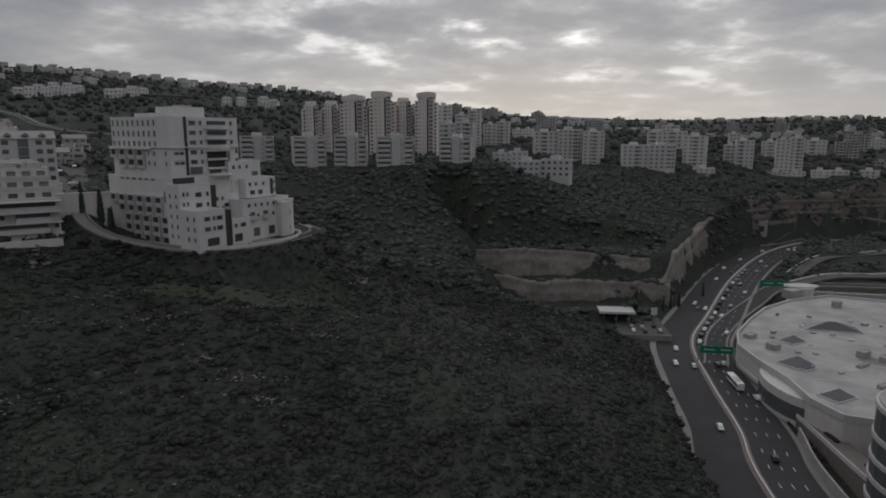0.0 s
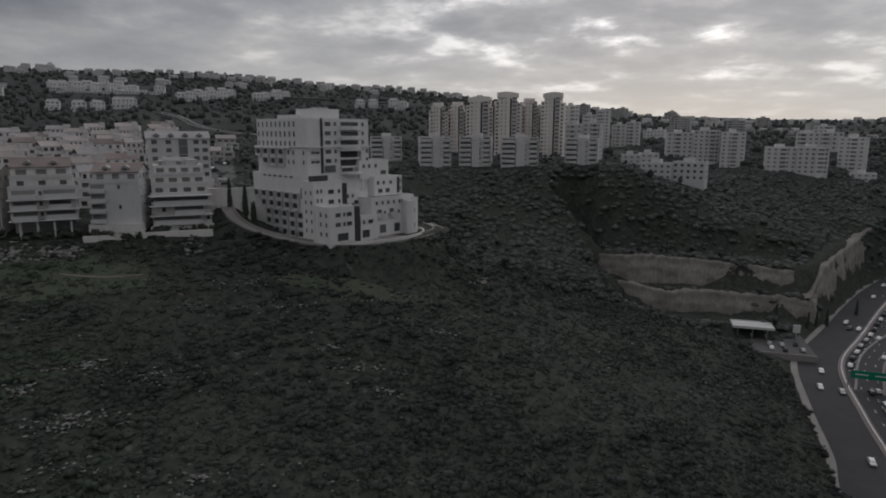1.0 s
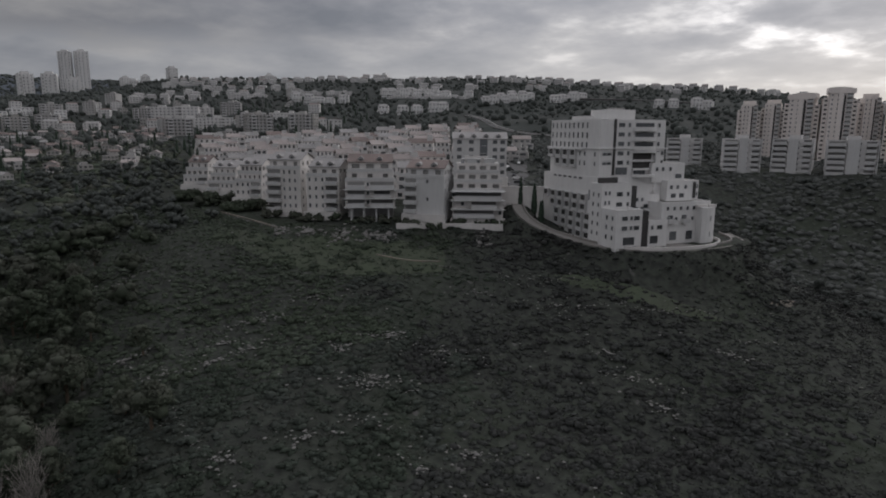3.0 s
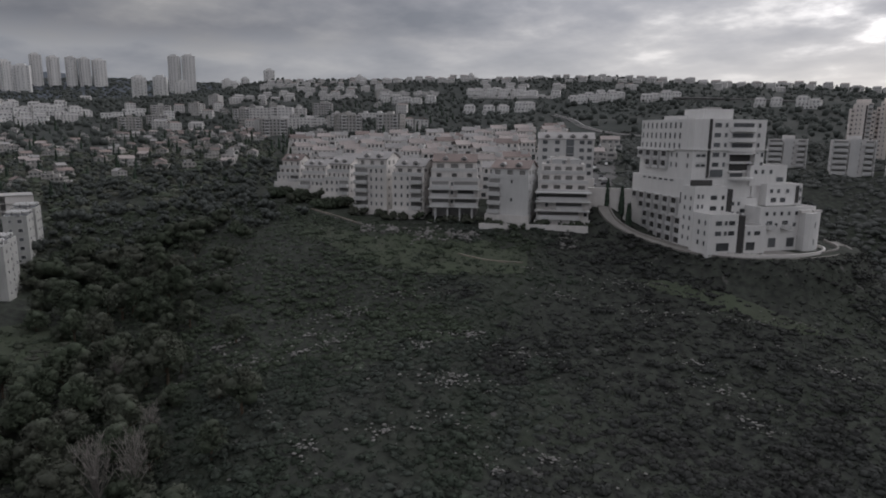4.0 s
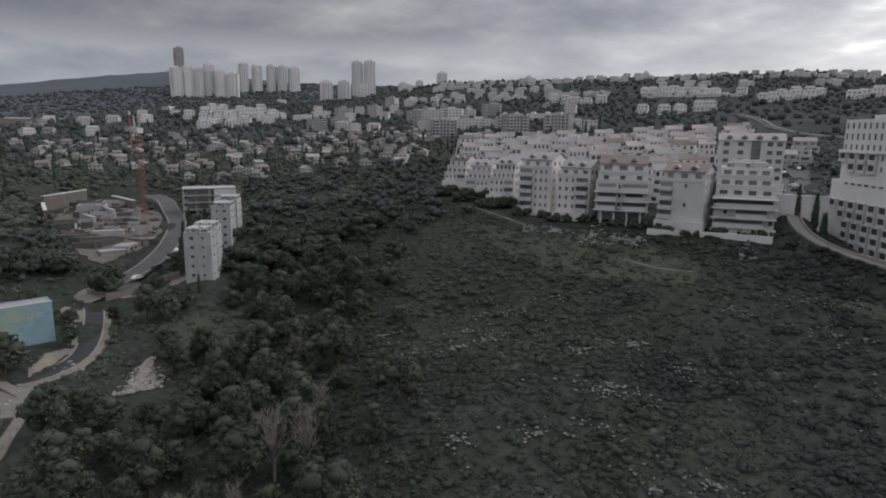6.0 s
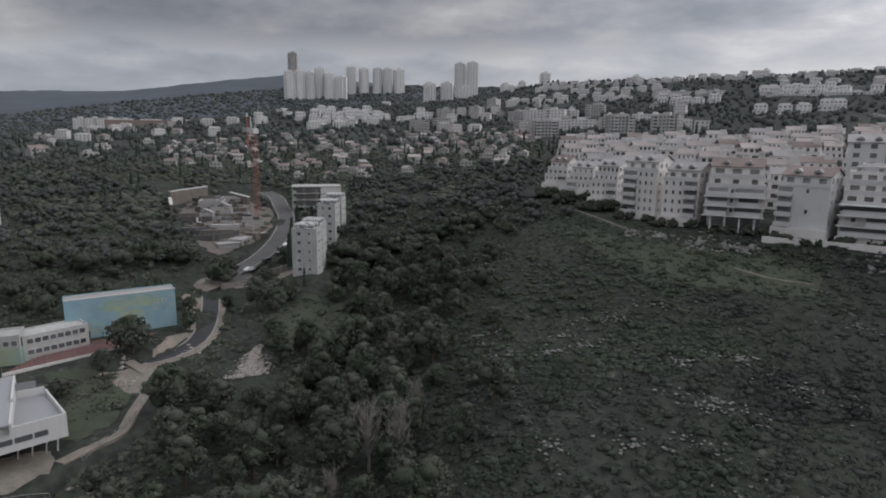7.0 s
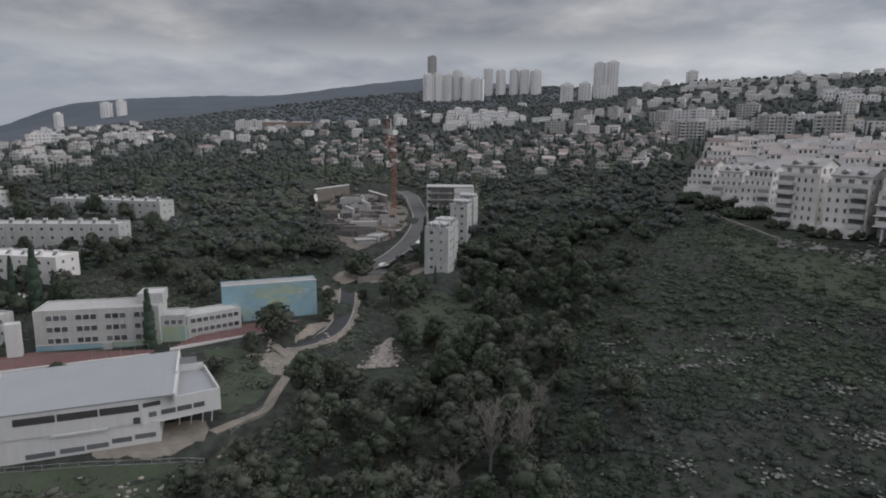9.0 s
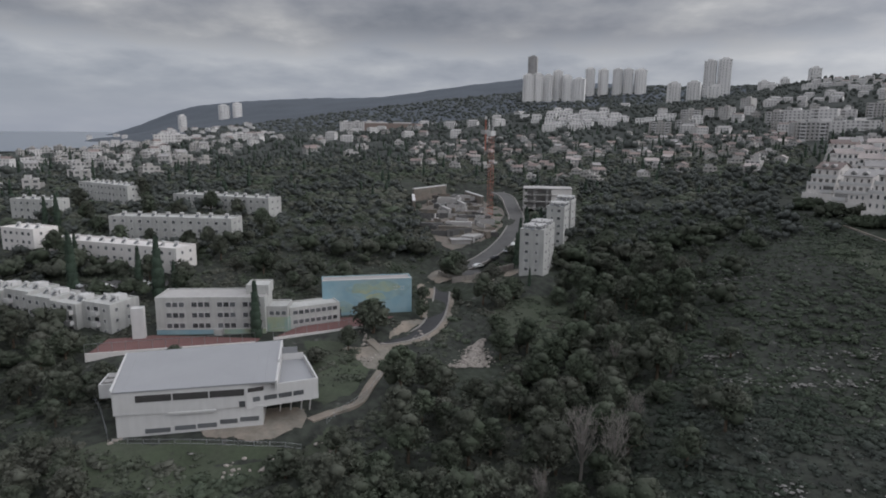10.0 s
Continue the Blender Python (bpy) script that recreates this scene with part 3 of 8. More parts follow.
def windowed(x0, x1, y0, y1, z0, z1, cols, floors, ww=0.5, wh=0.45, sides="SEW", base=0.0, deep=0.3, lip=0.7, side_cols=None):
    """A building mass with a parapet and rows of windows set back into its walls, in one piece (wall is slot 0, glass slot 1)."""
    bm = bmesh.new()

    def quad(p, index=0):
        bm.faces.new([bm.verts.new(q) for q in p]).material_index = index

    h = (z1 - lip * 0.5 - base) / floors
    bands = [z0] + [base + h * k + h * q for k in range(floors) for q in (0.3, 0.3 + wh)] + [z1]
    for name, (ox, oy), (ux, uy), (nx, ny), length in (("S", (x0, y0), (1, 0), (0, -1), x1 - x0), ("E", (x1, y0), (0, 1), (1, 0), y1 - y0),
                                                       ("N", (x1, y1), (-1, 0), (0, 1), x1 - x0), ("W", (x0, y1), (0, -1), (-1, 0), y1 - y0)):
        at = lambda u, z, back=0.0: (ox + ux * u - nx * back, oy + uy * u - ny * back, z)
        if name not in sides:
            quad((at(0, z0), at(length, z0), at(length, z1), at(0, z1)))
            continue
        n = cols if name in "SN" else (side_cols or max(1, round(cols * (y1 - y0) / (x1 - x0))))
        c = length / n
        edges = [0.0] + [c * (i + q) for i in range(n) for q in ((1 - ww) / 2, (1 + ww) / 2)] + [length]
        for k, (za, zb) in enumerate(zip(bands[:-1], bands[1:])):
            if k % 2 == 0:
                quad((at(0, za), at(length, za), at(length, zb), at(0, zb)))
                continue
            for i, (ua, ub) in enumerate(zip(edges[:-1], edges[1:])):
                if i % 2 == 0:
                    quad((at(ua, za), at(ub, za), at(ub, zb), at(ua, zb)))
                    continue
                front, back = [[at(u, z, q) for u, z in ((ua, za), (ub, za), (ub, zb), (ua, zb))] for q in (0, deep)]
                quad(back, 1)
                for j in range(4):
                    quad((front[j], front[(j + 1) % 4], back[(j + 1) % 4], back[j]))
    ring = lambda i, z: [(x0 + i, y0 + i, z), (x1 - i, y0 + i, z), (x1 - i, y1 - i, z), (x0 + i, y1 - i, z)]
    rows = [ring(0, z1), ring(0.3, z1), ring(0.3, z1 - lip)]
    for p, q in zip(rows[:-1], rows[1:]):
        for i in range(4):
            quad((p[i], p[(i + 1) % 4], q[(i + 1) % 4], q[i]))
    quad(rows[-1])
    return bm


def loggia_mesh(w, h=2.35, d=1.5, rail=1.0, framed=False):
    """A balcony in one piece: a solid parapet tray before a wide panel coloured as shade, with piers and a lintel if
    framed. Faces -y.
    """
    key = ("loggia", round(w, 1), h, d, rail, framed)
    if key not in SHARED:
        bm = block(-w / 2, w / 2, -d, 0.02, -0.22, rail, rail, 0.13)
        # No hole is cut: this dark panel paints the shade behind the parapet.
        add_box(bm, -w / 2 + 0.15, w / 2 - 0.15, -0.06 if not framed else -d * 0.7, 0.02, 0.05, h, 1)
        if framed:
            add_box(bm, -w / 2 - 0.3, -w / 2, -d, 0.02, -0.22, h + 0.35)
            add_box(bm, w / 2, w / 2 + 0.3, -d, 0.02, -0.22, h + 0.35)
            add_box(bm, -w / 2, w / 2, -d, 0.02, h, h + 0.35)
        me = bpy.data.meshes.new("loggia")
        bm.to_mesh(me)
        bm.free()
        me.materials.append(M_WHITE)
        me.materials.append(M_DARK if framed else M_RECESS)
        SHARED[key] = me
    return SHARED[key]


def loggias(parent, side, wall, places, levels, w, d=1.5, rail=1.0, framed=False, h=2.35):
    for z in levels:
        for a in places:
            part_of("loggia", loggia_mesh(w, h, d, rail, framed), parent, m=on_face(side, wall, a, z))


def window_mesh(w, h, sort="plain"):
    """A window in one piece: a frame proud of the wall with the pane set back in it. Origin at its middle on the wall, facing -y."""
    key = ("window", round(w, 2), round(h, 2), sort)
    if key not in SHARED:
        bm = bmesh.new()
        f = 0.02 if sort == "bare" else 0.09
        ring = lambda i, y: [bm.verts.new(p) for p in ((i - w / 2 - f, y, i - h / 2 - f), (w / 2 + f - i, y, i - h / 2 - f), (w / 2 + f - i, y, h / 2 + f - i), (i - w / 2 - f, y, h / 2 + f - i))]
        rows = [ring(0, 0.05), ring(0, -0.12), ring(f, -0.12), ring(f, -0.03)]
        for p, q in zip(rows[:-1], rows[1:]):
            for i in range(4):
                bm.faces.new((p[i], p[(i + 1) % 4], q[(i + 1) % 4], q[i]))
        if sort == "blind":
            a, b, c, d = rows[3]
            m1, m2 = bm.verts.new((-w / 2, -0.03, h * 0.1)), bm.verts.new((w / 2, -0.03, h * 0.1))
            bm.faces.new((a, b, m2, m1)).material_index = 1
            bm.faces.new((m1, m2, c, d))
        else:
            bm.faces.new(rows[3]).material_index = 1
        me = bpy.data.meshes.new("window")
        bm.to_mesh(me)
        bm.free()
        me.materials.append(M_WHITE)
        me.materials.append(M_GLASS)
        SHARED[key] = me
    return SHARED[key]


def balcony_mesh(w, d, h=1.0, slab=0.25, solid=True):
    """A balcony with a solid parapet, as one tray. Origin at floor level on the wall, facing -y."""
    key = ("balcony", round(w, 2), round(d, 2), h, solid)
    if key not in SHARED:
        me = bpy.data.meshes.new("balcony")
        bm = block(-w / 2, w / 2, -d, 0.02, -slab, h if solid else 0.5, h if solid else 0.5, 0.13)
        bm.to_mesh(me)
        bm.free()
        me.materials.append(M_WHITE)
        SHARED[key] = me
    return SHARED[key]


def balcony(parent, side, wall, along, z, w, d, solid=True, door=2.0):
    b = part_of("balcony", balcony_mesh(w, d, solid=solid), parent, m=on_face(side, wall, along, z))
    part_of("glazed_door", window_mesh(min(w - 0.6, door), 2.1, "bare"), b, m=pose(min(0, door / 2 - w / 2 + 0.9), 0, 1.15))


FACING = {"S": 0, "W": -90, "E": 90, "N": 180}


def on_face(side, wall, along, z):
    """Pose on a wall: side S faces -y at y=wall, W faces -x at x=wall, and so on."""
    x, y = (along, wall) if side in "SN" else (wall, along)
    return pose(x, y, z, 0, 0, FACING[side])


def windows(parent, side, wall, places, levels, w=1.3, h=1.3, sort="plain"):
    me = window_mesh(w, h, sort)
    for z in levels:
        for a in places:
            part_of("window", me, parent, m=on_face(side, wall, a, z))


def balconies(parent, side, wall, places, levels, w=3.0, d=1.4, solid=True):
    for z in levels:
        for a in places:
            balcony(parent, side, wall, a, z, w, d, solid)


def spread(a, b, n):
    return [a + (b - a) * (i + 0.5) / n for i in range(n)]


KEEP_CLEAR = []  # x, y, radius: no plants here


def site(bearing, reach, z, turn=0.0, clear=0.0, ahead=0.0):
    """Pose of a building: its front (-y side) faces the valley, turned by some degrees."""
    x, y = spot(bearing, reach)
    if clear:
        KEEP_CLEAR.append((*spot(bearing, reach + ahead), clear))
    return pose(x, y, z, 0, 0, bearing + turn)


def tank_mesh():
    """A rooftop solar water heater: a white drum on a stand with a tilted panel."""
    if "tank" not in SHARED:
        bm = bmesh.new()
        bmesh.ops.create_cone(bm, cap_ends=True, segments=8, radius1=0.42, radius2=0.42, depth=1.4, matrix=pose(0, 0, 1.5, 0, 90, 0))
        for s in (-0.4, 0.4):
            add_box(bm, s - 0.05, s + 0.05, -0.25, 0.25, 0, 1.2, 0)
        n = len(bm.verts)
        add_box(bm, -0.6, 0.6, -1.7, -0.35, -0.04, 0.04, 1)
        bm.verts.ensure_lookup_table()
        bmesh.ops.transform(bm, matrix=pose(0, -0.3, 1.05, 35, 0, 0) @ pose(0, 0.3, 0), verts=bm.verts[n:])
        me = bpy.data.meshes.new("water_heater")
        bm.to_mesh(me)
        bm.free()
        me.materials.append(M_WHITE)
        me.materials.append(M_GLASS)
        SHARED["tank"] = me
    return SHARED["tank"]


def roof_tanks(parent, xs, ys, z, turn=0):
    rng = random.Random(len(xs) * 31 + len(ys) + int(z * 10))
    for y in ys:
        for x in xs:
            part_of("water_heater", tank_mesh(), parent, m=pose(x + rng.uniform(-0.5, 0.5), y + rng.uniform(-0.4, 0.4), z, 0, 0, turn + rng.uniform(-12, 12)))


def smooth_line(pts, step=5.0):
    """Points along a curve through pts, about a step apart."""
    p = [Vector(v) for v in pts]
    p = [p[0] * 2 - p[1]] + p + [p[-1] * 2 - p[-2]]
    out = []
    for i in range(1, len(p) - 2):
        a, b, c, d = p[i - 1:i + 3]
        n = max(1, int((c - b).length / step))
        for k in range(n):
            t = k / n
            out.append(0.5 * (2 * b + (c - a) * t + (2 * a - 5 * b + 4 * c - d) * t * t + (3 * b - a - 3 * c + d) * t ** 3))
    out.append(p[-2])
    return out


def strip(pts, left, right, lift, thick=0.3, step=5.0):
    """A slab that follows a line, from left to right of it (metres, left is negative)."""
    line = smooth_line(pts, step)
    bm = bmesh.new()
    rows = []
    for i, v in enumerate(line):
        t = line[min(i + 1, len(line) - 1)] - line[max(i - 1, 0)]
        t.z = 0
        t.normalize()
        n = Vector((t.y, -t.x, 0))
        rows.append([bm.verts.new(v + n * s + Vector((0, 0, z))) for s, z in ((left, lift - thick), (left, lift), (right, lift), (right, lift - thick))])
    for p, q in zip(rows[:-1], rows[1:]):
        for i in range(4):
            bm.faces.new((p[i], p[(i + 1) % 4], q[(i + 1) % 4], q[i]))
    bm.faces.new(rows[0][::-1])
    bm.faces.new(rows[-1])
    bmesh.ops.recalc_face_normals(bm, faces=bm.faces)
    return bm


def along(pts, gap, side=0.0, start=0.0):
    """Places every gap metres along a line, side metres to its right: position and heading in degrees."""
    line, walked, want, out = smooth_line(pts, 2.0), 0.0, start, []
    for a, b in zip(line[:-1], line[1:]):
        t = b - a
        d = t.length
        while want < walked + d:
            v = a + t * ((want - walked) / d)
            n = Vector((t.y, -t.x, 0)).normalized()
            out.append((v + n * side, math.degrees(math.atan2(t.y, t.x))))
            want += gap
        walked += d
    return out


def ground_patch(name, outline, mat, label, lift=0.12, grid=0.3):
    """A thin sheet of another surface laid over the land inside an outline, sharing its shape; its edge is ragged."""
    pts = np.array(outline, float)
    x0, y0, x1, y1 = *pts.min(0), *pts.max(0)
    gx, gy = np.meshgrid(np.arange(x0, x1 + grid, grid), np.arange(y0, y1 + grid, grid))
    wob = (fractal(gx.ravel(), gy.ravel(), 5, 31) - 0.5).reshape(gx.shape) * 5
    px, py = gx + wob, gy + wob[::-1, ::-1] * 0.7
    inside = np.zeros(gx.shape, bool)
    for (ax, ay), (bx, by) in zip(pts, np.roll(pts, -1, 0)):
        hit = (ay > py) != (by > py)
        inside ^= hit & (px < (bx - ax) * (py - ay) / (by - ay + 1e-9) + ax)
    n, m = gx.shape
    i, j = np.meshgrid(np.arange(n - 1), np.arange(m - 1), indexing="ij")
    ok = inside[:-1, :-1] & inside[1:, 1:]
    i, j = i[ok], j[ok]
    faces = np.stack([i * m + j, i * m + j + 1, (i + 1) * m + j + 1, (i + 1) * m + j], 1)
    if not len(faces):
        return None
    used, idx = np.unique(faces, return_inverse=True)
    v = np.stack([gx.ravel(), gy.ravel(), land(gx.ravel(), gy.ravel()) + lift], 1)[used]
    me = mesh_of(name, v, idx.reshape(-1, 4))
    me.polygons.foreach_set("use_smooth", np.ones(len(me.polygons), bool))
    me.materials.append(mat)
    return tagged(new(name, me), label, "ground", kind="structure")


def oval(cx, cy, rx, ry, turn=0, n=20):
    c, s = math.cos(radians(turn)), math.sin(radians(turn))
    pts = [(rx * math.cos(2 * math.pi * i / n), ry * math.sin(2 * math.pi * i / n)) for i in range(n)]
    return [(cx + x * c - y * s, cy + x * s + y * c) for x, y in pts]


# ---- the tall white stepped building on the spur ----
def build_hotel():
    x, y = spot(23.25, 207)
    KEEP_CLEAR.extend([(*spot(22, 224), 21), (*spot(15.5, 222), 10), (*spot(27, 234), 14)])
    t = thing("stepped_building", pose(x, y, 66.1, 0, 0, 23.25 + 35),
              "tall white stepped residential building with many small windows", "building")
    body = lambda name, *a, **k: part(name, block(*a, **k), M_HOTEL, t)
    body("upper_tower", 0, 25.4, 0, 30, 20, 38.4)
    body("roof_house", 5.5, 16, 4, 14, 38.0, 41.6, lip=0.3)
    body("stair_tower", 2.0, 8.5, 12, 20, 37.6, 39.6, lip=0.3)
    body("podium", -1.2, 26.6, -1.2, 32, -6, 20.2)
    part("ledge", box(-0.5, 26.5, -0.5, 31.5, 29.0, 29.35), M_HOTEL, t)
    part("glass_strip", box(5.0, 5.9, -0.25, 0.2, 20.6, 38.4), M_DARK, t, "dark glazed vertical strip")
    # long side wall: window rows, deep framed loggias, a blank band, loggias stepping down the slope
    windows(t, "W", 0, [7.3 + 2.68 * i for i in range(9)], (36.5, 33.3, 30.1), 0.8, 1.75)
    part("ledge", box(-0.9, 0.1, 9.0, 31.0, 28.6, 29.0), M_HOTEL, t)
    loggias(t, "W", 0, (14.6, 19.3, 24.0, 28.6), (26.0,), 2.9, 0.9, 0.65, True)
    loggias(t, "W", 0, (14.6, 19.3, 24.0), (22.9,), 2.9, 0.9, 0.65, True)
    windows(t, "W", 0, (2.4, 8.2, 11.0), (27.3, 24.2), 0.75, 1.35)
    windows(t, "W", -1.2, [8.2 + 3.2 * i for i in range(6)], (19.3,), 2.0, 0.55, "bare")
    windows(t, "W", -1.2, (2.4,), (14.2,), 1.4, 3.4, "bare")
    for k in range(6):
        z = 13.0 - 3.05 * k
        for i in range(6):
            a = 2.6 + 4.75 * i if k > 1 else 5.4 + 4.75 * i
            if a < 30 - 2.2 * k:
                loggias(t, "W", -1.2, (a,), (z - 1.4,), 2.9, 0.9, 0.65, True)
                windows(t, "W", -1.2, (a + 2.35,), (z,), 0.6, 1.1)
    # front of the tower
    windows(t, "S", 0, (2.0, 3.6), (27.6, 24.6), 1.7, 1.3, "blind")
    for z in (36.6, 33.6, 30.6, 27.6, 24.6):
        windows(t, "S", 0, (8.0,), (z,), 2.3, 1.25)
        windows(t, "S", 0, (11.0, 22.8), (z,), 0.9, 1.25)
    windows(t, "S", 0, (24.6,), (27.6, 24.6), 0.9, 1.3)
    windows(t, "S", 0, (8.6, 15.8), (21.9,), 4.6, 2.3, "bare")
    windows(t, "S", 0, (22.4, 25.0), (22.4,), 1.8, 2.2, "bare")
    # curved balconies down the middle of the front
    for k, z in enumerate((35.0, 31.8, 28.8)):
        out = [(12.2 + 9.4 * i / 12, -2.3 * math.sin(math.pi * i / 12) ** 0.6 - 0.1) for i in range(13)]
        ring = out + [(21.6, 0.15), (12.2, 0.15)]
        b = part("curved_balcony", prism(ring, z - 0.3, z + 1.0), M_HOTEL, t)
        part("pane", box(13.4, 20.6, -0.25, 0.1, z + 1.05, z + 2.3), M_GLASS, b)
    # Dark panels painted as the shade of set-back bands, over white slabs.
    for z in (25.4, 22.6):
        part("opening", box(13, 20.2, -0.2, 0.1, z + 0.2, z + 2.2), M_DARK, t)
        part("slab", box(12.6, 20.6, -1.0, 0, z - 0.5, z + 0.1), M_HOTEL, t)
    part("canopy", prism([(12 + 10 * i / 12, -2.6 * math.sin(math.pi * i / 12) ** 0.6) for i in range(13)] + [(22, 0.1), (12, 0.1)], 27.8, 28.3), M_HOTEL, t)
    part("canopy", prism([(12 + 9 * i / 12, -3.0 * math.sin(math.pi * i / 12) ** 0.6 - 1.2) for i in range(13)] + [(21, -1.1), (12, -1.1)], 20.0, 20.7), M_HOTEL, t)
    part("column", box(20.8, 22.0, -1.6, 0.1, 12, 28), M_HOTEL, t)
    # stepped blocks in front
    body("stepped_block", -3.6, 7.5, -7.5, -1, -4, 18.6)
    # Dark panel painted as the shade of the terrace above.
    part("opening", box(-1.0, 6.5, -1.45, -1.1, 18.2, 20.0), M_DARK, t)
    windows(t, "S", -7.5, (-2.2, -0.8), (15.6, 12.6, 9.4, 6.4), 0.7, 1.2)
    windows(t, "S", -7.5, (3.0,), (15.2, 12.0), 2.2, 1.3)
    windows(t, "S", -7.5, (6.2,), (15.2, 12.0), 0.9, 1.2)
    windows(t, "W", -3.6, (-6, -3.2), (15, 12, 9, 6, 3), 0.7, 1.2)
    part("glass_strip", box(7.5, 10.5, -6.2, -1, 8.5, 17.5), M_DARK, t, "dark recessed glazing")
    body("stepped_block", 10.5, 20, -5.2, -1, -3, 14.6)
    windows(t, "S", -5.2, (11.6, 13.6), (13.0, 10.0), 0.9, 1.1)
    balconies(t, "S", -5.2, (15.2, 18.2), (9.2, 6.0), 2.6, 1.3)
    body("stepped_block", -3.4, 6.3, -15, -7.5, -4, 11.2)
    windows(t, "S", -15, (-0.2, 4.2), (8.6, 5.6), 2.0, 1.25)
    windows(t, "S", -15, (2.2,), (8.6, 5.6), 0.9, 1.2)
    windows(t, "S", -15, (1.6,), (1.6,), 4.2, 2.4, "bare")
    windows(t, "W", -3.4, (-13.4, -10.5), (8.6, 5.6, 2.6), 0.8, 1.3)
    part("glass_strip", box(6.3, 8.9, -14.6, -8, -4, 10.6), M_DARK, t, "dark glazed vertical strip")
    body("stepped_block", 8.9, 16, -15, -6, -4, 7.6)
    windows(t, "S", -15, (10.2,), (5.4,), 0.9, 1.2)
    windows(t, "S", -15, (13.0,), (5.4,), 2.0, 1.2)
    windows(t, "S", -15, (11.0,), (1.6,), 3.0, 2.4, "bare")
    # lower wing with a rounded end
    body("lower_wing", 16, 35.6, -12, 4, -4, 12.6)
    arc = [(30 + 8 * math.cos(a), -10.5 + 4.5 * math.sin(a)) for a in [radians(-90 + 12 * i) for i in range(9)]]
    part("rounded_end", prism([(30, -14.5)] + arc[1:] + [(37.5, -6), (30, -6)], -4, 10.8), M_HOTEL, t)
    windows(t, "S", -12, spread(17, 30, 5), (10.6,), 0.9, 1.1)
    windows(t, "S", -12, spread(17, 30, 4), (7.2,), 1.0, 1.1)
    balconies(t, "S", -12, (19.5, 25.0), (6.2,), 2.8, 1.4)
    windows(t, "S", -12, (21.0, 27.5), (1.8,), 2.6, 2.8, "bare")
    windows(t, "S", -14.5, (33.0,), (7.2, 2.0), 1.4, 1.6)
    body("terrace_block", 24, 37, -4.5, 8, 12, 18.8)
    part("glass_strip", box(34.6, 35.6, -4.8, -4.4, 12.8, 18.2), M_DARK, t)
    windows(t, "S", -4.5, (36.3,), (16.8, 14.2), 0.6, 1.2)
    windows(t, "S", -4.5, (25.6, 28.2, 31.5), (16.6,), 1.1, 1.2)
    windows(t, "S", -4.5, (26.6, 30.0), (13.8,), 2.0, 1.4)
    body("terrace_block", 19.5, 33, -1.8, 12, 18, 24.4)
    windows(t, "S", -1.8, (30.5,), (20.0,), 2.6, 1.4)
    windows(t, "S", -1.8, (21.5, 24.0, 27.0), (22.4,), 1.0, 1.2)
    # planters and roof plant
    for a, b in ((29, 33), (33.5, 36.5)):
        part("planter", box(a, b, -13.6, -12.4, 10.8, 11.6), M_STONE, t)
    part("roof_plant", box(9, 13, 6, 10, 41.3, 42.2), M_GREY, t)
    # forecourt
    arc = [(19 + 21.5 * math.cos(radians(a)), -8 + 14 * math.sin(radians(a))) for a in range(-165, 1, 11)]
    f = thing("forecourt", pose(x, y, 65.2, 0, 0, 58.2), "pale paved half-round forecourt with a low stone wall", "forecourt")
    part("paving", prism(arc + [(40.5, 6), (-4, 6)], -3.0, 0.15), M_PAVE, f)
    for (ax, ay), (bx, by) in zip(arc[:-1], arc[1:]):
        d, a = math.hypot(bx - ax, by - ay), math.degrees(math.atan2(by - ay, bx - ax))
        part("wall_piece", box(0, d, -0.2, 0.2, -3.2, 1.05), M_STONE, f, m=pose(ax, ay, 0, 0, 0, a))
    # retaining wall beside the approach road
    w = thing("retaining_wall", pose(*spot(28.9, 224), 66, 0, 0, 33), "tall pale stone retaining wall behind cypresses", "wall")
    part("wall_piece", box(-13, 3.5, -0.5, 0.5, -2, 15), M_STONE, w)
    part("coping", box(-13.2, 3.7, -0.65, 0.65, 15, 15.3), M_STONE, w)


build_hotel()


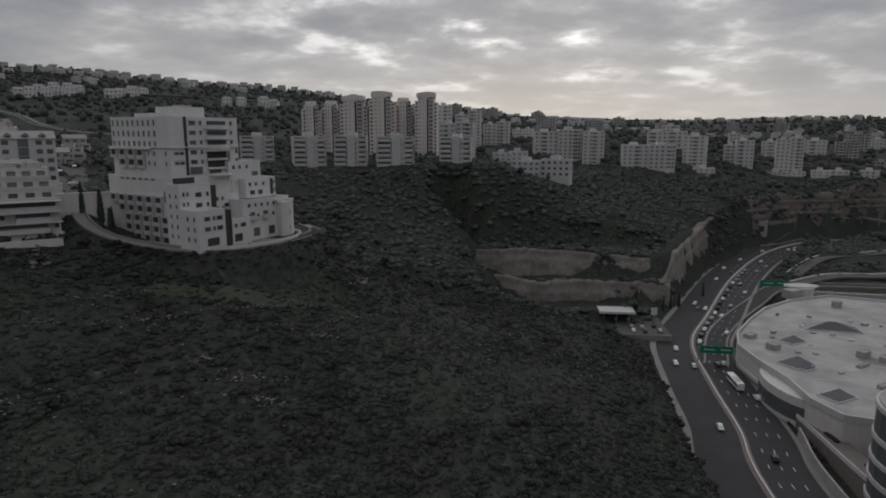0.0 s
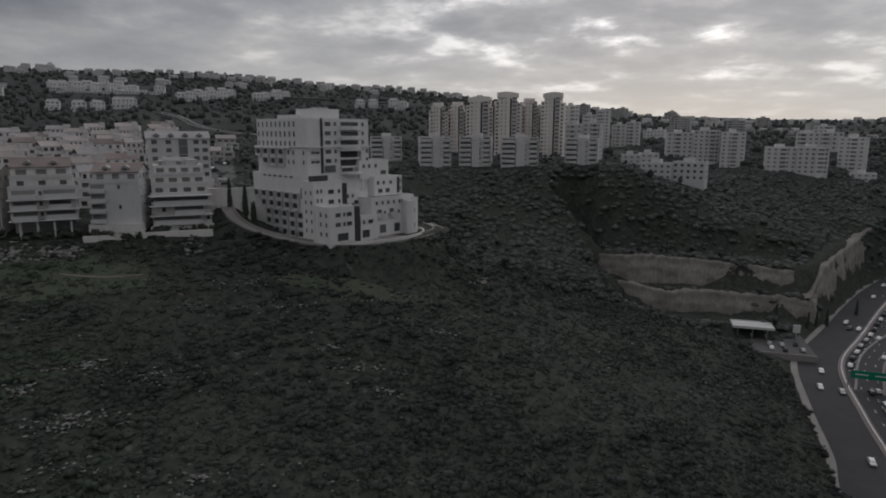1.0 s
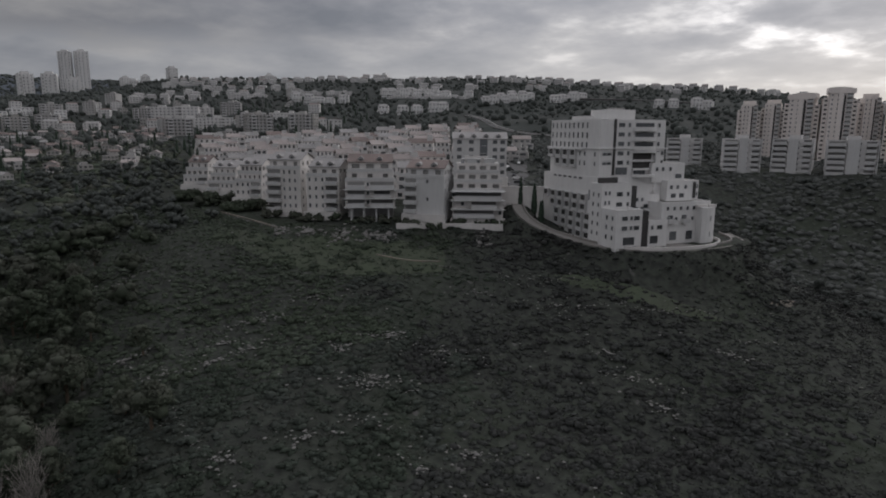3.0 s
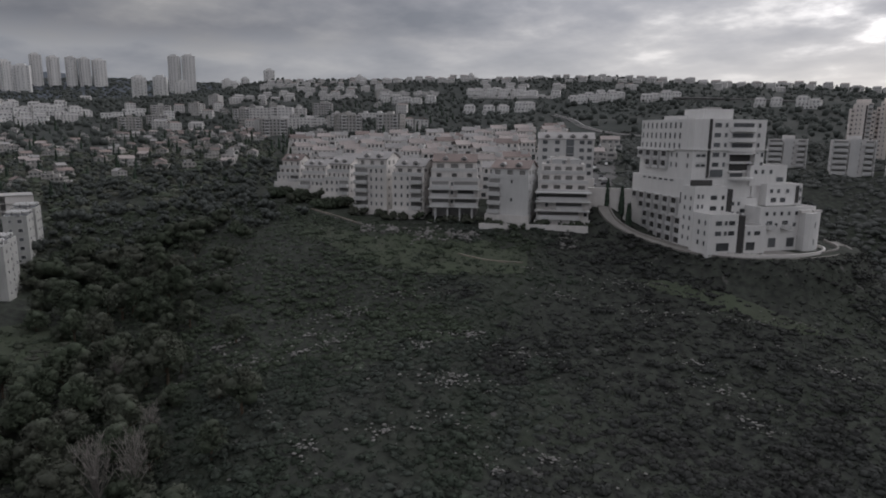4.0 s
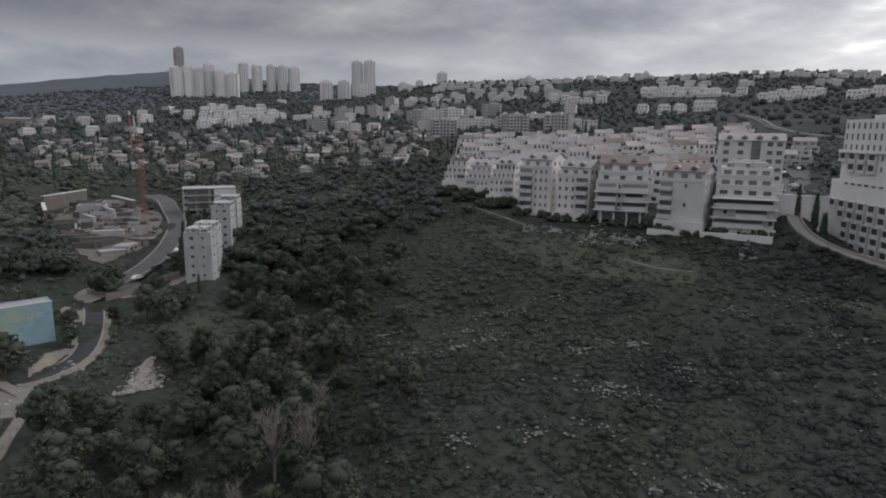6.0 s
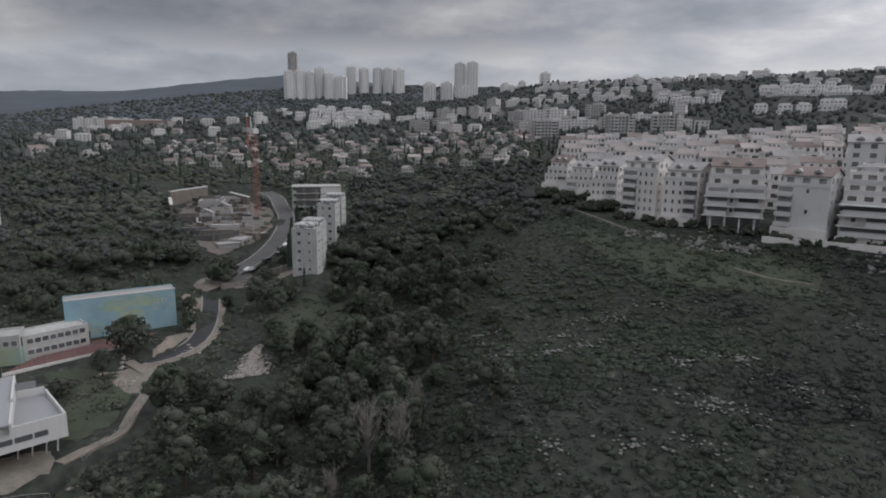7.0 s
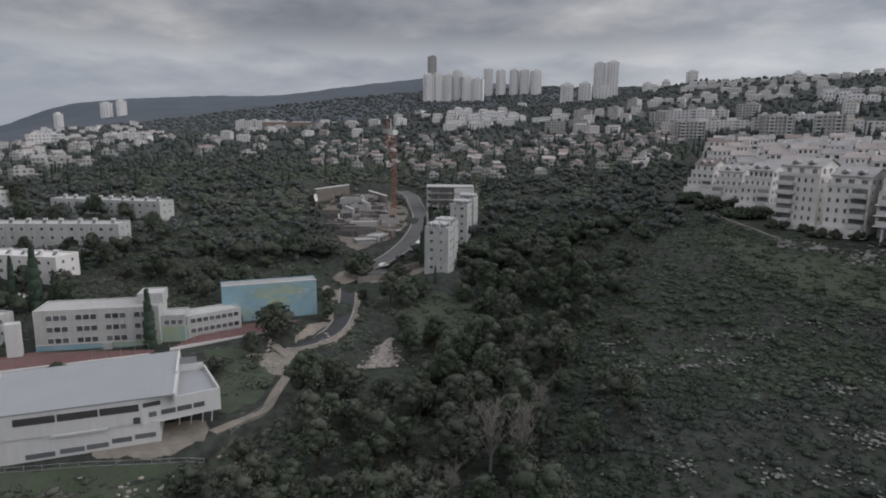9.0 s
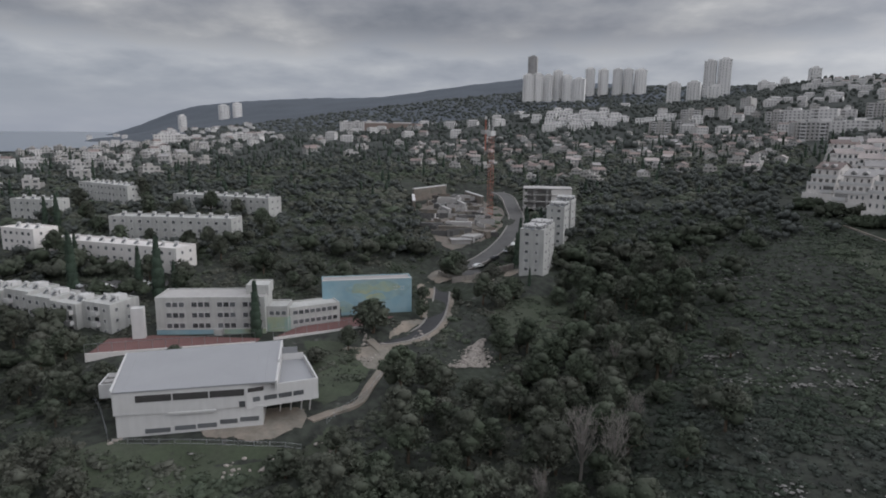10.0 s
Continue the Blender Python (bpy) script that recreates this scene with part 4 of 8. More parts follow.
# ---- stepped apartment houses along the edge of the ridge ----
def apartment_house(m, w, depth, floors, label, roof="tile", step_from=3, seed=0, stilts=0.0, wall=None):
    """Flats with deep parapeted balconies that step back towards the top, under a pitched or flat roof."""
    rng = random.Random(seed)
    wall = wall or M_STONE
    t = thing("apartment_house", m, label, "apartment house", "apartment houses on the ridge")
    h, base = 3.05, stilts
    part("body", windowed(0, w, 0, depth, base - (0 if stilts else 5), base + h * step_from, 3, step_from, 0.24, 0.4, "EW", base, 0.25, 0.3, 3), (wall, M_GLASS), t)
    if not stilts:
        part("plinth", block(-0.6, w + 0.6, -1.8, 0.5, -6.5, -0.4, 0.2), M_STONE, t)
    y = 0.0
    for k in range(floors):
        z, inset = base + h * k, 0.0
        if k >= step_from:
            y += 1.7
            inset = 0.5 * (k - step_from + 1)
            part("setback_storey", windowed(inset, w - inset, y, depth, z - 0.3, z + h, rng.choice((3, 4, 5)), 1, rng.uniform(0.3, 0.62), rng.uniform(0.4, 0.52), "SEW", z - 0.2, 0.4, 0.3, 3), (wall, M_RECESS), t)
            part("terrace_parapet", box(inset - 0.5, w - inset + 0.5, y - 1.85, y - 1.65, z - 0.35, z + 0.8), M_WHITE, t)
            continue
        if seed == 0:
            loggias(t, "S", 0, (w * (0.42, 0.62, 0.5)[k % 3],), (z + 0.1,), round(w * (0.8, 0.5, 0.92)[k % 3], 1), 2.6, 1.25)
            windows(t, "S", 0, (w * (0.94, 0.2, 0.02)[k % 3],), (z + 1.6,), 1.0, 1.2)
            part("slab_edge", box(-0.6, w + 0.4, -2.9, 0.1, z + 2.75, z + 3.0), M_WHITE, t)
        elif seed == 1:
            loggias(t, "S", 0, (2.2,), (z + 0.1,), 4.2, 1.9)
            if k in (1, 3):
                windows(t, "S", 0, (8.2,), (z + 1.6,), 0.75, 1.2)
        elif seed == 77:
            windows(t, "S", 0, (w * 0.12, w * 0.34, w * 0.78, w * 0.92), (z + 1.6,), 1.9, 1.5)
            part("glass_strip", box(w * 0.5, w * 0.64, -0.12, 0.1, z + 0.1, z + 3.0), M_GLASS, t)
        elif stilts:
            loggias(t, "S", 0, (w * 0.22,), (z + 0.1,), round(w * 0.36, 1), 2.4 - 0.6 * (k % 2), 1.2)
            loggias(t, "S", 0, (w * 0.74,), (z + 0.1,), round(w * (0.46, 0.34, 0.5)[k % 3], 1), 1.8, 1.2)
            windows(t, "S", 0, (w * 0.46,), (z + 1.6,), 0.8, 1.2)
            part("slab_edge", box(-0.4, w + 0.4, -2.5, 0.1, z - 0.25, z - 0.08), M_WHITE, t)
        elif seed % 2:
            loggias(t, "S", 0, (w * 0.78,), (z + 0.1,), round(w * 0.38, 1), 1.9)
            windows(t, "S", 0, (w * 0.1, w * 0.3, w * 0.5), (z + 1.6,), 0.7, 1.25)
        else:
            loggias(t, "S", 0, (w * 0.22,), (z + 0.1,), round(w * 0.4, 1), 1.9)
            windows(t, "S", 0, (w * 0.52, w * 0.68, w * 0.84), (z + 1.6,), 0.65, 1.3)
            part("slab_edge", box(-0.15, w * 0.45, -0.35, 0.1, z + 2.8, z + 3.02), M_WHITE, t)
    top = base + h * floors
    inset = 0.5 * max(0, floors - step_from)
    if roof == "flat":
        part("roof_house", block(w * 0.25, w * 0.7, depth * 0.5, depth * 0.9, top - 0.3, top + 2.2, 0.2), wall, t)
        for a in (0.28, 0.62):
            part("pergola", box(w * a, w * a + 3.4, y + 0.4, y + 3.4, top - 0.3, top + 1.6), M_WHITE, t)
        roof_tanks(t, spread(1.5, w - 1.5, 3), (depth * 0.45,), top - 0.3)
    else:
        bm = bmesh.new()
        gable_wall(bm, inset + 0.1, w - inset - 0.1, y + 0.1, depth - 0.1, top - 0.3, 2.6)
        part("gable", bm, wall, t)
        part("roof", gable(inset, w - inset, y, depth, top - 0.3, 2.6), M_TILE if roof == "tile" else M_ROOF, t)
        for cx in spread(inset + 1, w - inset - 1, 4 if seed == 77 else 2):
            bm = box(cx - 1.0, cx + 1.0, y + 0.5, y + 4.0, top - 0.2, top + 1.1)
            peak = [bm.verts.new((cx + dx, y + yy, top + zz)) for yy in (0.3, 4.2) for dx, zz in ((-1.25, 0.95), (1.25, 0.95), (0, 1.9))]
            for q in ((0, 1, 2), (3, 5, 4), (0, 2, 5, 3), (1, 4, 5, 2), (0, 3, 4, 1)):
                bm.faces.new([peak[i] for i in q])
            part("dormer", bm, M_ROOF, t)
            part("dormer_window", box(cx - 0.5, cx + 0.5, y + 0.42, y + 0.52, top, top + 0.9), M_GLASS, t)
    if stilts:
        for cx in spread(0, w, 4):
            for cy in (-1.9, 3.0):
                part("pillar", box(cx - 0.22, cx + 0.22, cy, cy + 0.45, -4, base), M_WHITE, t)
        part("undercroft", box(0.5, w - 0.5, 5.0, depth, -4, base), M_GREY, t)
        part("terrace_slab", box(-0.6, w + 0.6, -2.6, 5, -1.6, -0.6), M_STONE, t)
    return t


FRONT_ROW = [  # bearing, distance, height, width, depth, floors, setback from, roof, stilts, turn
    (36.3, 214, 71.2, 17.5, 15, 6, 3, "flat", 0, 0), (40.7, 215, 72.8, 14, 14, 5, 4, "tile", 0, -18), (46.1, 217, 69.5, 17, 15, 5, 3, "tile", 5.0, -5),
    (49.5, 226, 72.6, 12, 14, 5, 4, "pale", 0, -24), (52.9, 238, 71.6, 13, 15, 6, 5, "pale", 0, -26), (55.6, 260, 74.6, 11, 14, 4, 2, "pale", 0, -27),
    (57.8, 276, 76.0, 12, 14, 3, 1, "pale", 0, -27), (59.7, 292, 77.6, 11, 13, 3, 1, "tile", 0, -30)]
FRONT_LABELS = {"flat": "pale stone apartment house with stepped terraces and a flat roof", "tile": "pale stone apartment house with balconies under a faded red tiled roof",
                "pale": "pale stone apartment house with balconies under a light pitched roof"}
for i, (b, d, z, w, dep, fl, st, rf, stl, tn) in enumerate(FRONT_ROW):
    apartment_house(site(b, d, z, tn, 12, 8), w, dep, fl, FRONT_LABELS[rf] if not stl else "pale apartment house with a red roof standing on tall pillars", rf, st, i, stl, M_WHITE if i == 1 else None)
apartment_house(site(36.3, 258, 82.4, 0, 14, 8), 22, 14, 5, "white four-gabled apartment house above the approach road", "pale", 5, 77, wall=M_WHITE)


def terrace_wall(bearing0, bearing1, reach, z, high, n=5):
    t = thing("terrace_wall", pose(0, 0, 0), "pale stone terrace wall below the apartment houses", "wall")
    for i in range(n):
        (ax, ay), (bx, by) = spot(bearing0 + (bearing1 - bearing0) * i / n, reach), spot(bearing0 + (bearing1 - bearing0) * (i + 1) / n, reach)
        d, a = math.hypot(bx - ax, by - ay), math.degrees(math.atan2(by - ay, bx - ax))
        part("wall_piece", box(0, d, -0.3, 0.3, z - 6, z + high), M_STONE, t, m=pose(ax, ay, 0, 0, 0, a))


terrace_wall(41.5, 31.6, 209, 67.5, 2.2, 7)


# ---- houses that repeat through the town ----
def house_model(kind, seed):
    """One of the ordinary houses, built at the origin with its front towards -y."""
    rng = random.Random(seed)
    names = {"villa": ("house", "two-storey pale house with a tiled roof among gardens", "house", "town houses"),
             "cube": ("house", "flat-roofed pale two-storey house among gardens", "house", "town houses"),
             "terrace": ("terraced_flats", "pale stepped flats with terraces and a light roof", "apartment house", "stepped flats"),
             "slab": ("apartment_block", "pale mid-rise apartment block with rows of windows", "apartment block", "apartment blocks"),
             "steps": ("stepped_house", "pale stepped terrace house on the far hillside", "house", "hillside terraces"),
             "hill": ("hill_house", "pale house on the far hillside", "house", "hillside houses")}
    name, label, cat, group = names[kind]
    t = thing(name, pose(0, 0, 0), label, cat, group)
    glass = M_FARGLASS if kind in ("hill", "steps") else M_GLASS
    if kind in ("villa", "cube"):
        w, d = rng.uniform(8.5, 12), rng.uniform(8, 10.5)
        part("body", windowed(-w / 2, w / 2, 0, d, -4, 6.2, 3, 2, rng.uniform(0.35, 0.6), 0.45, "SEW", 0, 0.25, 0.3), (M_HOUSE, glass), t)
        ww = rng.uniform(3, 5)
        part("wing", windowed(w / 2 - ww, w / 2 + 1.5, -2.5, 0.01, -4, 3.2, 1, 1, 0.6, 0.5, "S", 0, 0.3, 0.5), (M_HOUSE, glass), t)
        if kind == "villa":
            bm = bmesh.new()
            gable_wall(bm, -w / 2 + 0.1, w / 2 - 0.1, 0.1, d - 0.1, 5.9, 2.3)
            part("gable", bm, M_HOUSE, t)
            part("roof", gable(-w / 2, w / 2, 0, d, 5.9, 2.3), (M_TILE, M_ROOF, M_TILE, M_PINKROOF)[seed // 5 % 4], t)
        else:
            part("roof_house", block(-1.8, 2.2, d * 0.4, d * 0.85, 5.9, 8.3, 0.2), M_HOUSE, t)
            part_of("water_heater", tank_mesh(), t, m=pose(-w * 0.3, d * 0.5, 5.9, 0, 0, 30))
    elif kind == "terrace":
        w = rng.uniform(13, 17)
        for k in range(4):
            y0, x0, x1 = 1.9 * k, -w / 2 + 0.5 * k, w / 2 - 0.5 * k
            part("storey", windowed(x0, x1, y0, 15, 3.05 * k - (5 if k == 0 else 0.3), 3.05 * (k + 1), rng.choice((3, 4, 5)), 1, rng.uniform(0.4, 0.75), 0.55, "SEW", 3.05 * k - 0.2, 0.5, 0.5), (M_STONE, glass), t)
            if k:
                part("terrace_parapet", box(x0 - 0.5, x1 + 0.5, y0 - 1.95, y0 - 1.75, 3.05 * k - 0.4, 3.05 * k + 0.8), M_WHITE, t)
        part("roof", gable(-w / 2 + 1.2, w / 2 - 1.2, 6.0, 15, 11.9, rng.uniform(1.8, 2.6)), (M_ROOF, M_PINKROOF, M_TILE, M_PINKROOF)[seed % 4], t)
        part("stair_tower", block(w * 0.2, w * 0.2 + 3, 8, 13, 11.9, 15.2, 0.2), M_WHITE, t)
    elif kind == "slab":
        w, fl = rng.uniform(20, 26), rng.choice((5, 6, 7))
        part("body", windowed(-w / 2, w / 2, 0, 13, -6, 3 * fl, 7, fl, 0.45, 0.45, "SEW", 0, 0.3, 0.6), (M_HOUSE, glass), t)
        for q in (-0.3, 0.3):
            part("bay", windowed(q * w - 2.2, q * w + 2.2, -1.5, 0.01, -6, 3 * fl - 0.6, 1, fl, 0.8, 0.5, "S", 0, 0.8, 0.3), (M_WHITE, M_DARK), t)
        part("roof_house", block(-3, 3, 4, 9, 3 * fl - 0.6, 3 * fl + 2.4, 0.2), M_HOUSE, t)
    elif kind == "steps":
        w, high = rng.uniform(11, 14), rng.uniform(9, 12)
        part("body", windowed(-w / 2, w / 2, 0, 11, -8, high, 3, 3, 0.5, 0.5, "SEW", 0, 0.4, 0.7), (M_HOTEL, glass), t)
        part("lower_storey", windowed(-w / 2 - 1, w / 2 - rng.uniform(1, 4), -4, 0.01, -8, high * 0.5, 3, 2, 0.55, 0.5, "SEW", -2, 0.4, 0.8), (M_HOTEL, glass), t)
        part("roof", gable(-w / 2 + 1, w / 2 - 2, 2, 10.5, high - 0.2, 2.0), M_ROOF, t)
    else:
        w, high = rng.uniform(11, 16), rng.uniform(6.5, 10.5)
        part("body", windowed(-w / 2, w / 2, 0, 11, -8, high, 4, 3, 0.45, 0.45, "SEW", 0, 0.4, 0.5), (M_FAR, glass), t)
        part("roof", gable(-w / 2 + rng.uniform(0.3, 3), w / 2 - 0.5, 1.5, 11, high - 0.3, rng.uniform(1.6, 2.6)), M_TILE if seed % 4 == 0 else M_ROOF, t)
    return t


PLACED = []


def scatter_houses(kinds, count, bearings, reaches, gap, seed, turn=25, keep=None, sink=0.0, shrink=1.0):
    rng = random.Random(seed)
    models = [house_model(k, seed + 5 * i) for i, k in enumerate(kinds)]
    used = set()
    done = tries = 0
    while done < count and tries < count * 60:
        tries += 1
        b = rng.uniform(*bearings)
        d = math.sqrt(rng.uniform(reaches[0] ** 2, reaches[1] ** 2))
        x, y = spot(b, d)
        if keep and not keep(x, y, b, d):
            continue
        if any((x - px) ** 2 + (y - py) ** 2 < (gap * 0.5 + pg * 0.5) ** 2 for px, py, pg in PLACED):
            continue
        if any((x - px) ** 2 + (y - py) ** 2 < (pr + gap * 0.4) ** 2 for px, py, pr in KEEP_CLEAR[:CLEAR_FIXED]):
            continue
        PLACED.append((x, y, gap))
        KEEP_CLEAR.append((x, y, gap * 0.42))
        m = pose(x, y, ground_z(x, y) - sink, 0, 0, b + rng.uniform(-turn, turn) + rng.choice((0, 0, 0, 90, -90)) * (turn > 20)) @ Matrix.Diagonal((shrink, shrink, shrink, 1))
        i = rng.randrange(len(models))
        if i in used:
            copy_thing(models[i], m)
        else:
            used.add(i)
            models[i].matrix_world = m
        done += 1
    for i, t in enumerate(models):
        if i not in used:
            for ob in (*t.children_recursive, t):
                bpy.data.objects.remove(ob)


def house_rows(kinds, rows, gap, seed):
    """Rows of houses along the contour lines, each a line of (bearing, distance)."""
    rng = random.Random(seed)
    models = [house_model(k, seed + 5 * i) for i, k in enumerate(kinds)]
    used = set()
    for row in rows:
        pts = [Vector(spot(b, d)) for b, d in row]
        for p, q in zip(pts[:-1], pts[1:]):
            n = max(1, round((q - p).length / gap))
            for k in range(n):
                if rng.random() < 0.08:
                    continue
                v = p.lerp(q, (k + rng.uniform(-0.12, 0.12)) / n) + Vector((rng.uniform(-3, 3), rng.uniform(-3, 3)))
                b = math.degrees(math.atan2(-v.x, v.y))
                PLACED.append((v.x, v.y, gap))
                KEEP_CLEAR.append((v.x, v.y, gap * 0.42))
                m = pose(v.x, v.y, ground_z(v.x, v.y) - rng.uniform(0, 2.5), 0, 0, b + rng.uniform(-16, 16))
                i = rng.randrange(len(models))
                if i in used:
                    copy_thing(models[i], m)
                else:
                    used.add(i)
                    models[i].matrix_world = m


# ---- apartment slabs across the gorge and the towers behind them ----
def slab_block(m, w, floors, label, depth=14, wall=None):
    wall = wall or M_FAR
    t = thing("apartment_block", m, label, "apartment block", "slab blocks across the gorge")
    h = 3.0
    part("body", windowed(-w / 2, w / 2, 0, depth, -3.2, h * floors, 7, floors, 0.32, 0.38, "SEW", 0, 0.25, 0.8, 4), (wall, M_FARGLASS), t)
    part("roof_house", block(-2.5, 3.5, 4, 10, h * floors - 0.8, h * floors + 2.2, 0.2), wall, t)
    part("stair_core", box(-w * 0.1, w * 0.14, -1.3, 0.1, -3, h * floors + 0.5), M_WHITE, t)
    part("base", box(-w / 2 - 0.6, w / 2 + 0.6, -1.6, 0.2, -3.8, -2.4), M_WHITE, t)
    for q in (-0.5, 0.5):
        part("end_fin", box(q * w - 0.25, q * w + 0.25, -1.6, 0.1, -3, h * floors + 0.3), M_WHITE, t)
    loggias(t, "S", 0, (-w * 0.31,), [h * k + 0.1 for k in range(floors)], round(w * 0.34, 1), 1.5, 1.35)
    loggias(t, "S", 0, (w * 0.36,), [h * k + 0.1 for k in range(floors)], round(w * 0.2, 1), 1.5, 1.35)
    return t


SLABS = [(16.28, 410, 82.5, 19.3, 5, 4), (11.83, 395, 79.6, 19.0, 6, 7), (8.23, 395, 79.8, 19.5, 6, -6), (4.21, 390, 79.4, 22.5, 6.4, 5), (-1.22, 392, 79, 19, 6.6, -5)]
for b, d, z, w, fl, tn in SLABS:
    slab_block(site(b, d, z, tn, 14, 6), w, int(fl), "pale grey apartment slab with stacked balconies")


def tower(m, w, d, floors, label, cap="curved", wall=None):
    wall = wall or M_RIDGE
    t = thing("tower_block", m, label, "tower block", "tower blocks on the ridge")
    h = 3.0
    top = h * floors
    part("body", windowed(-w * 0.34, w * 0.34, 0, d, -12, top, 4, floors, 0.3, 0.4, "SEW", 0, 0.3, 0.8, 3), (wall, M_FARGLASS), t)
    part("side_wing", windowed(-w / 2, -w * 0.34, 2.5, d - 1, -12, top - 3.4, 1, floors - 1, 0.55, 0.4, "SW", 0, 0.6, 0.8, 3), (wall, M_DARK), t)
    part("side_wing", windowed(w * 0.34, w / 2, 2.0, d - 1, -12, top - 4.6, 1, floors - 1, 0.55, 0.4, "SE", 0, 0.6, 0.8, 3), (wall, M_DARK), t)
    part("fin", box(-w * 0.08, w * 0.06, -0.9, 0.1, -10, top + 0.8), wall, t)
    # Dark strip proud of the wall, coloured as the shade of a slot.
    part("recess", box(w * 0.07, w * 0.13, -0.12, 0.1, -8, top - 2), M_DARK, t)
    loggias(t, "S", 0, (w * 0.24,), [h * k + 0.2 for k in range(floors)], round(w * 0.18, 1), 1.2)
    if cap != "flat":
        # a tall roof screen whose top edge is bowed
        lean = 1.0 if cap == "curved" else -1.0
        crown = [(-w * 0.4 + w * 0.8 * i / 8, 1.8 + 1.7 * math.sin(math.pi * (0.08 + 0.7 * (i / 8 if lean > 0 else 1 - i / 8)))) for i in range(9)]
        bm = bmesh.new()
        lo = [[bm.verts.new((x, y, top - 0.8)) for x, _ in crown] for y in (-0.5, d * 0.7)]
        hi = [[bm.verts.new((x, y, top + z)) for x, z in crown] for y in (-0.5, d * 0.7)]
        for i in range(8):
            bm.faces.new((lo[0][i], lo[0][i + 1], hi[0][i + 1], hi[0][i]))
            bm.faces.new((lo[1][i + 1], lo[1][i], hi[1][i], hi[1][i + 1]))
            bm.faces.new((hi[0][i], hi[0][i + 1], hi[1][i + 1], hi[1][i]))
        bm.faces.new((lo[0][0], hi[0][0], hi[1][0], lo[1][0]))
        bm.faces.new((lo[0][8], lo[1][8], hi[1][8], hi[0][8]))
        part("roof_crown", bm, wall, t)
        part("shadow_gap", box(-w * 0.33, w * 0.33, -0.3, d * 0.6, top - 0.2, top + 0.6), M_GREY, t)
    else:
        part("roof_house", block(-w * 0.28, w * 0.28, d * 0.25, d * 0.75, top - 0.8, top + 2.6, 0.2), wall, t)
    return t


TOWERS = [(11.5, 505, 79, 14, 14.4, 6, "flat"), (9.9, 512, 80, 15, 14.8, -4, "flat"), (7.95, 505, 80, 22, 15.4, -10, "curved"), (5.33, 500, 80, 20, 16, 6, "bowed"), (3.3, 515, 80, 14, 15, 12, "flat"), (1.48, 505, 80, 18, 16, -8, "curved")]
for b, d, z, w, fl, tn, cap in TOWERS:
    tower(site(b, d, z, tn, 14, 8), w, 16, int(fl), "tall grey-pink apartment tower with a bowed roof screen" if cap != "flat" else "tall grey-pink apartment tower with a flat roof", cap)


def far_tower(m, w, d, high, label, wall=None, cols=4):
    t = thing("far_tower", m, label, "tower block", "distant towers")
    wall = wall or M_FAR
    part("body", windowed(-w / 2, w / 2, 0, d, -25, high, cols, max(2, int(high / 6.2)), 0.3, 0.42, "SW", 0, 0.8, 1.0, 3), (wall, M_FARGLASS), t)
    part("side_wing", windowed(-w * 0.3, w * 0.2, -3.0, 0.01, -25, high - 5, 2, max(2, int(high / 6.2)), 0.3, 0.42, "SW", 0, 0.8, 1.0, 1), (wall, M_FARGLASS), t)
    part("roof_house", block(-w * 0.25, w * 0.25, d * 0.2, d * 0.8, high - 1, high + 4, 0.3), wall, t)
    return t


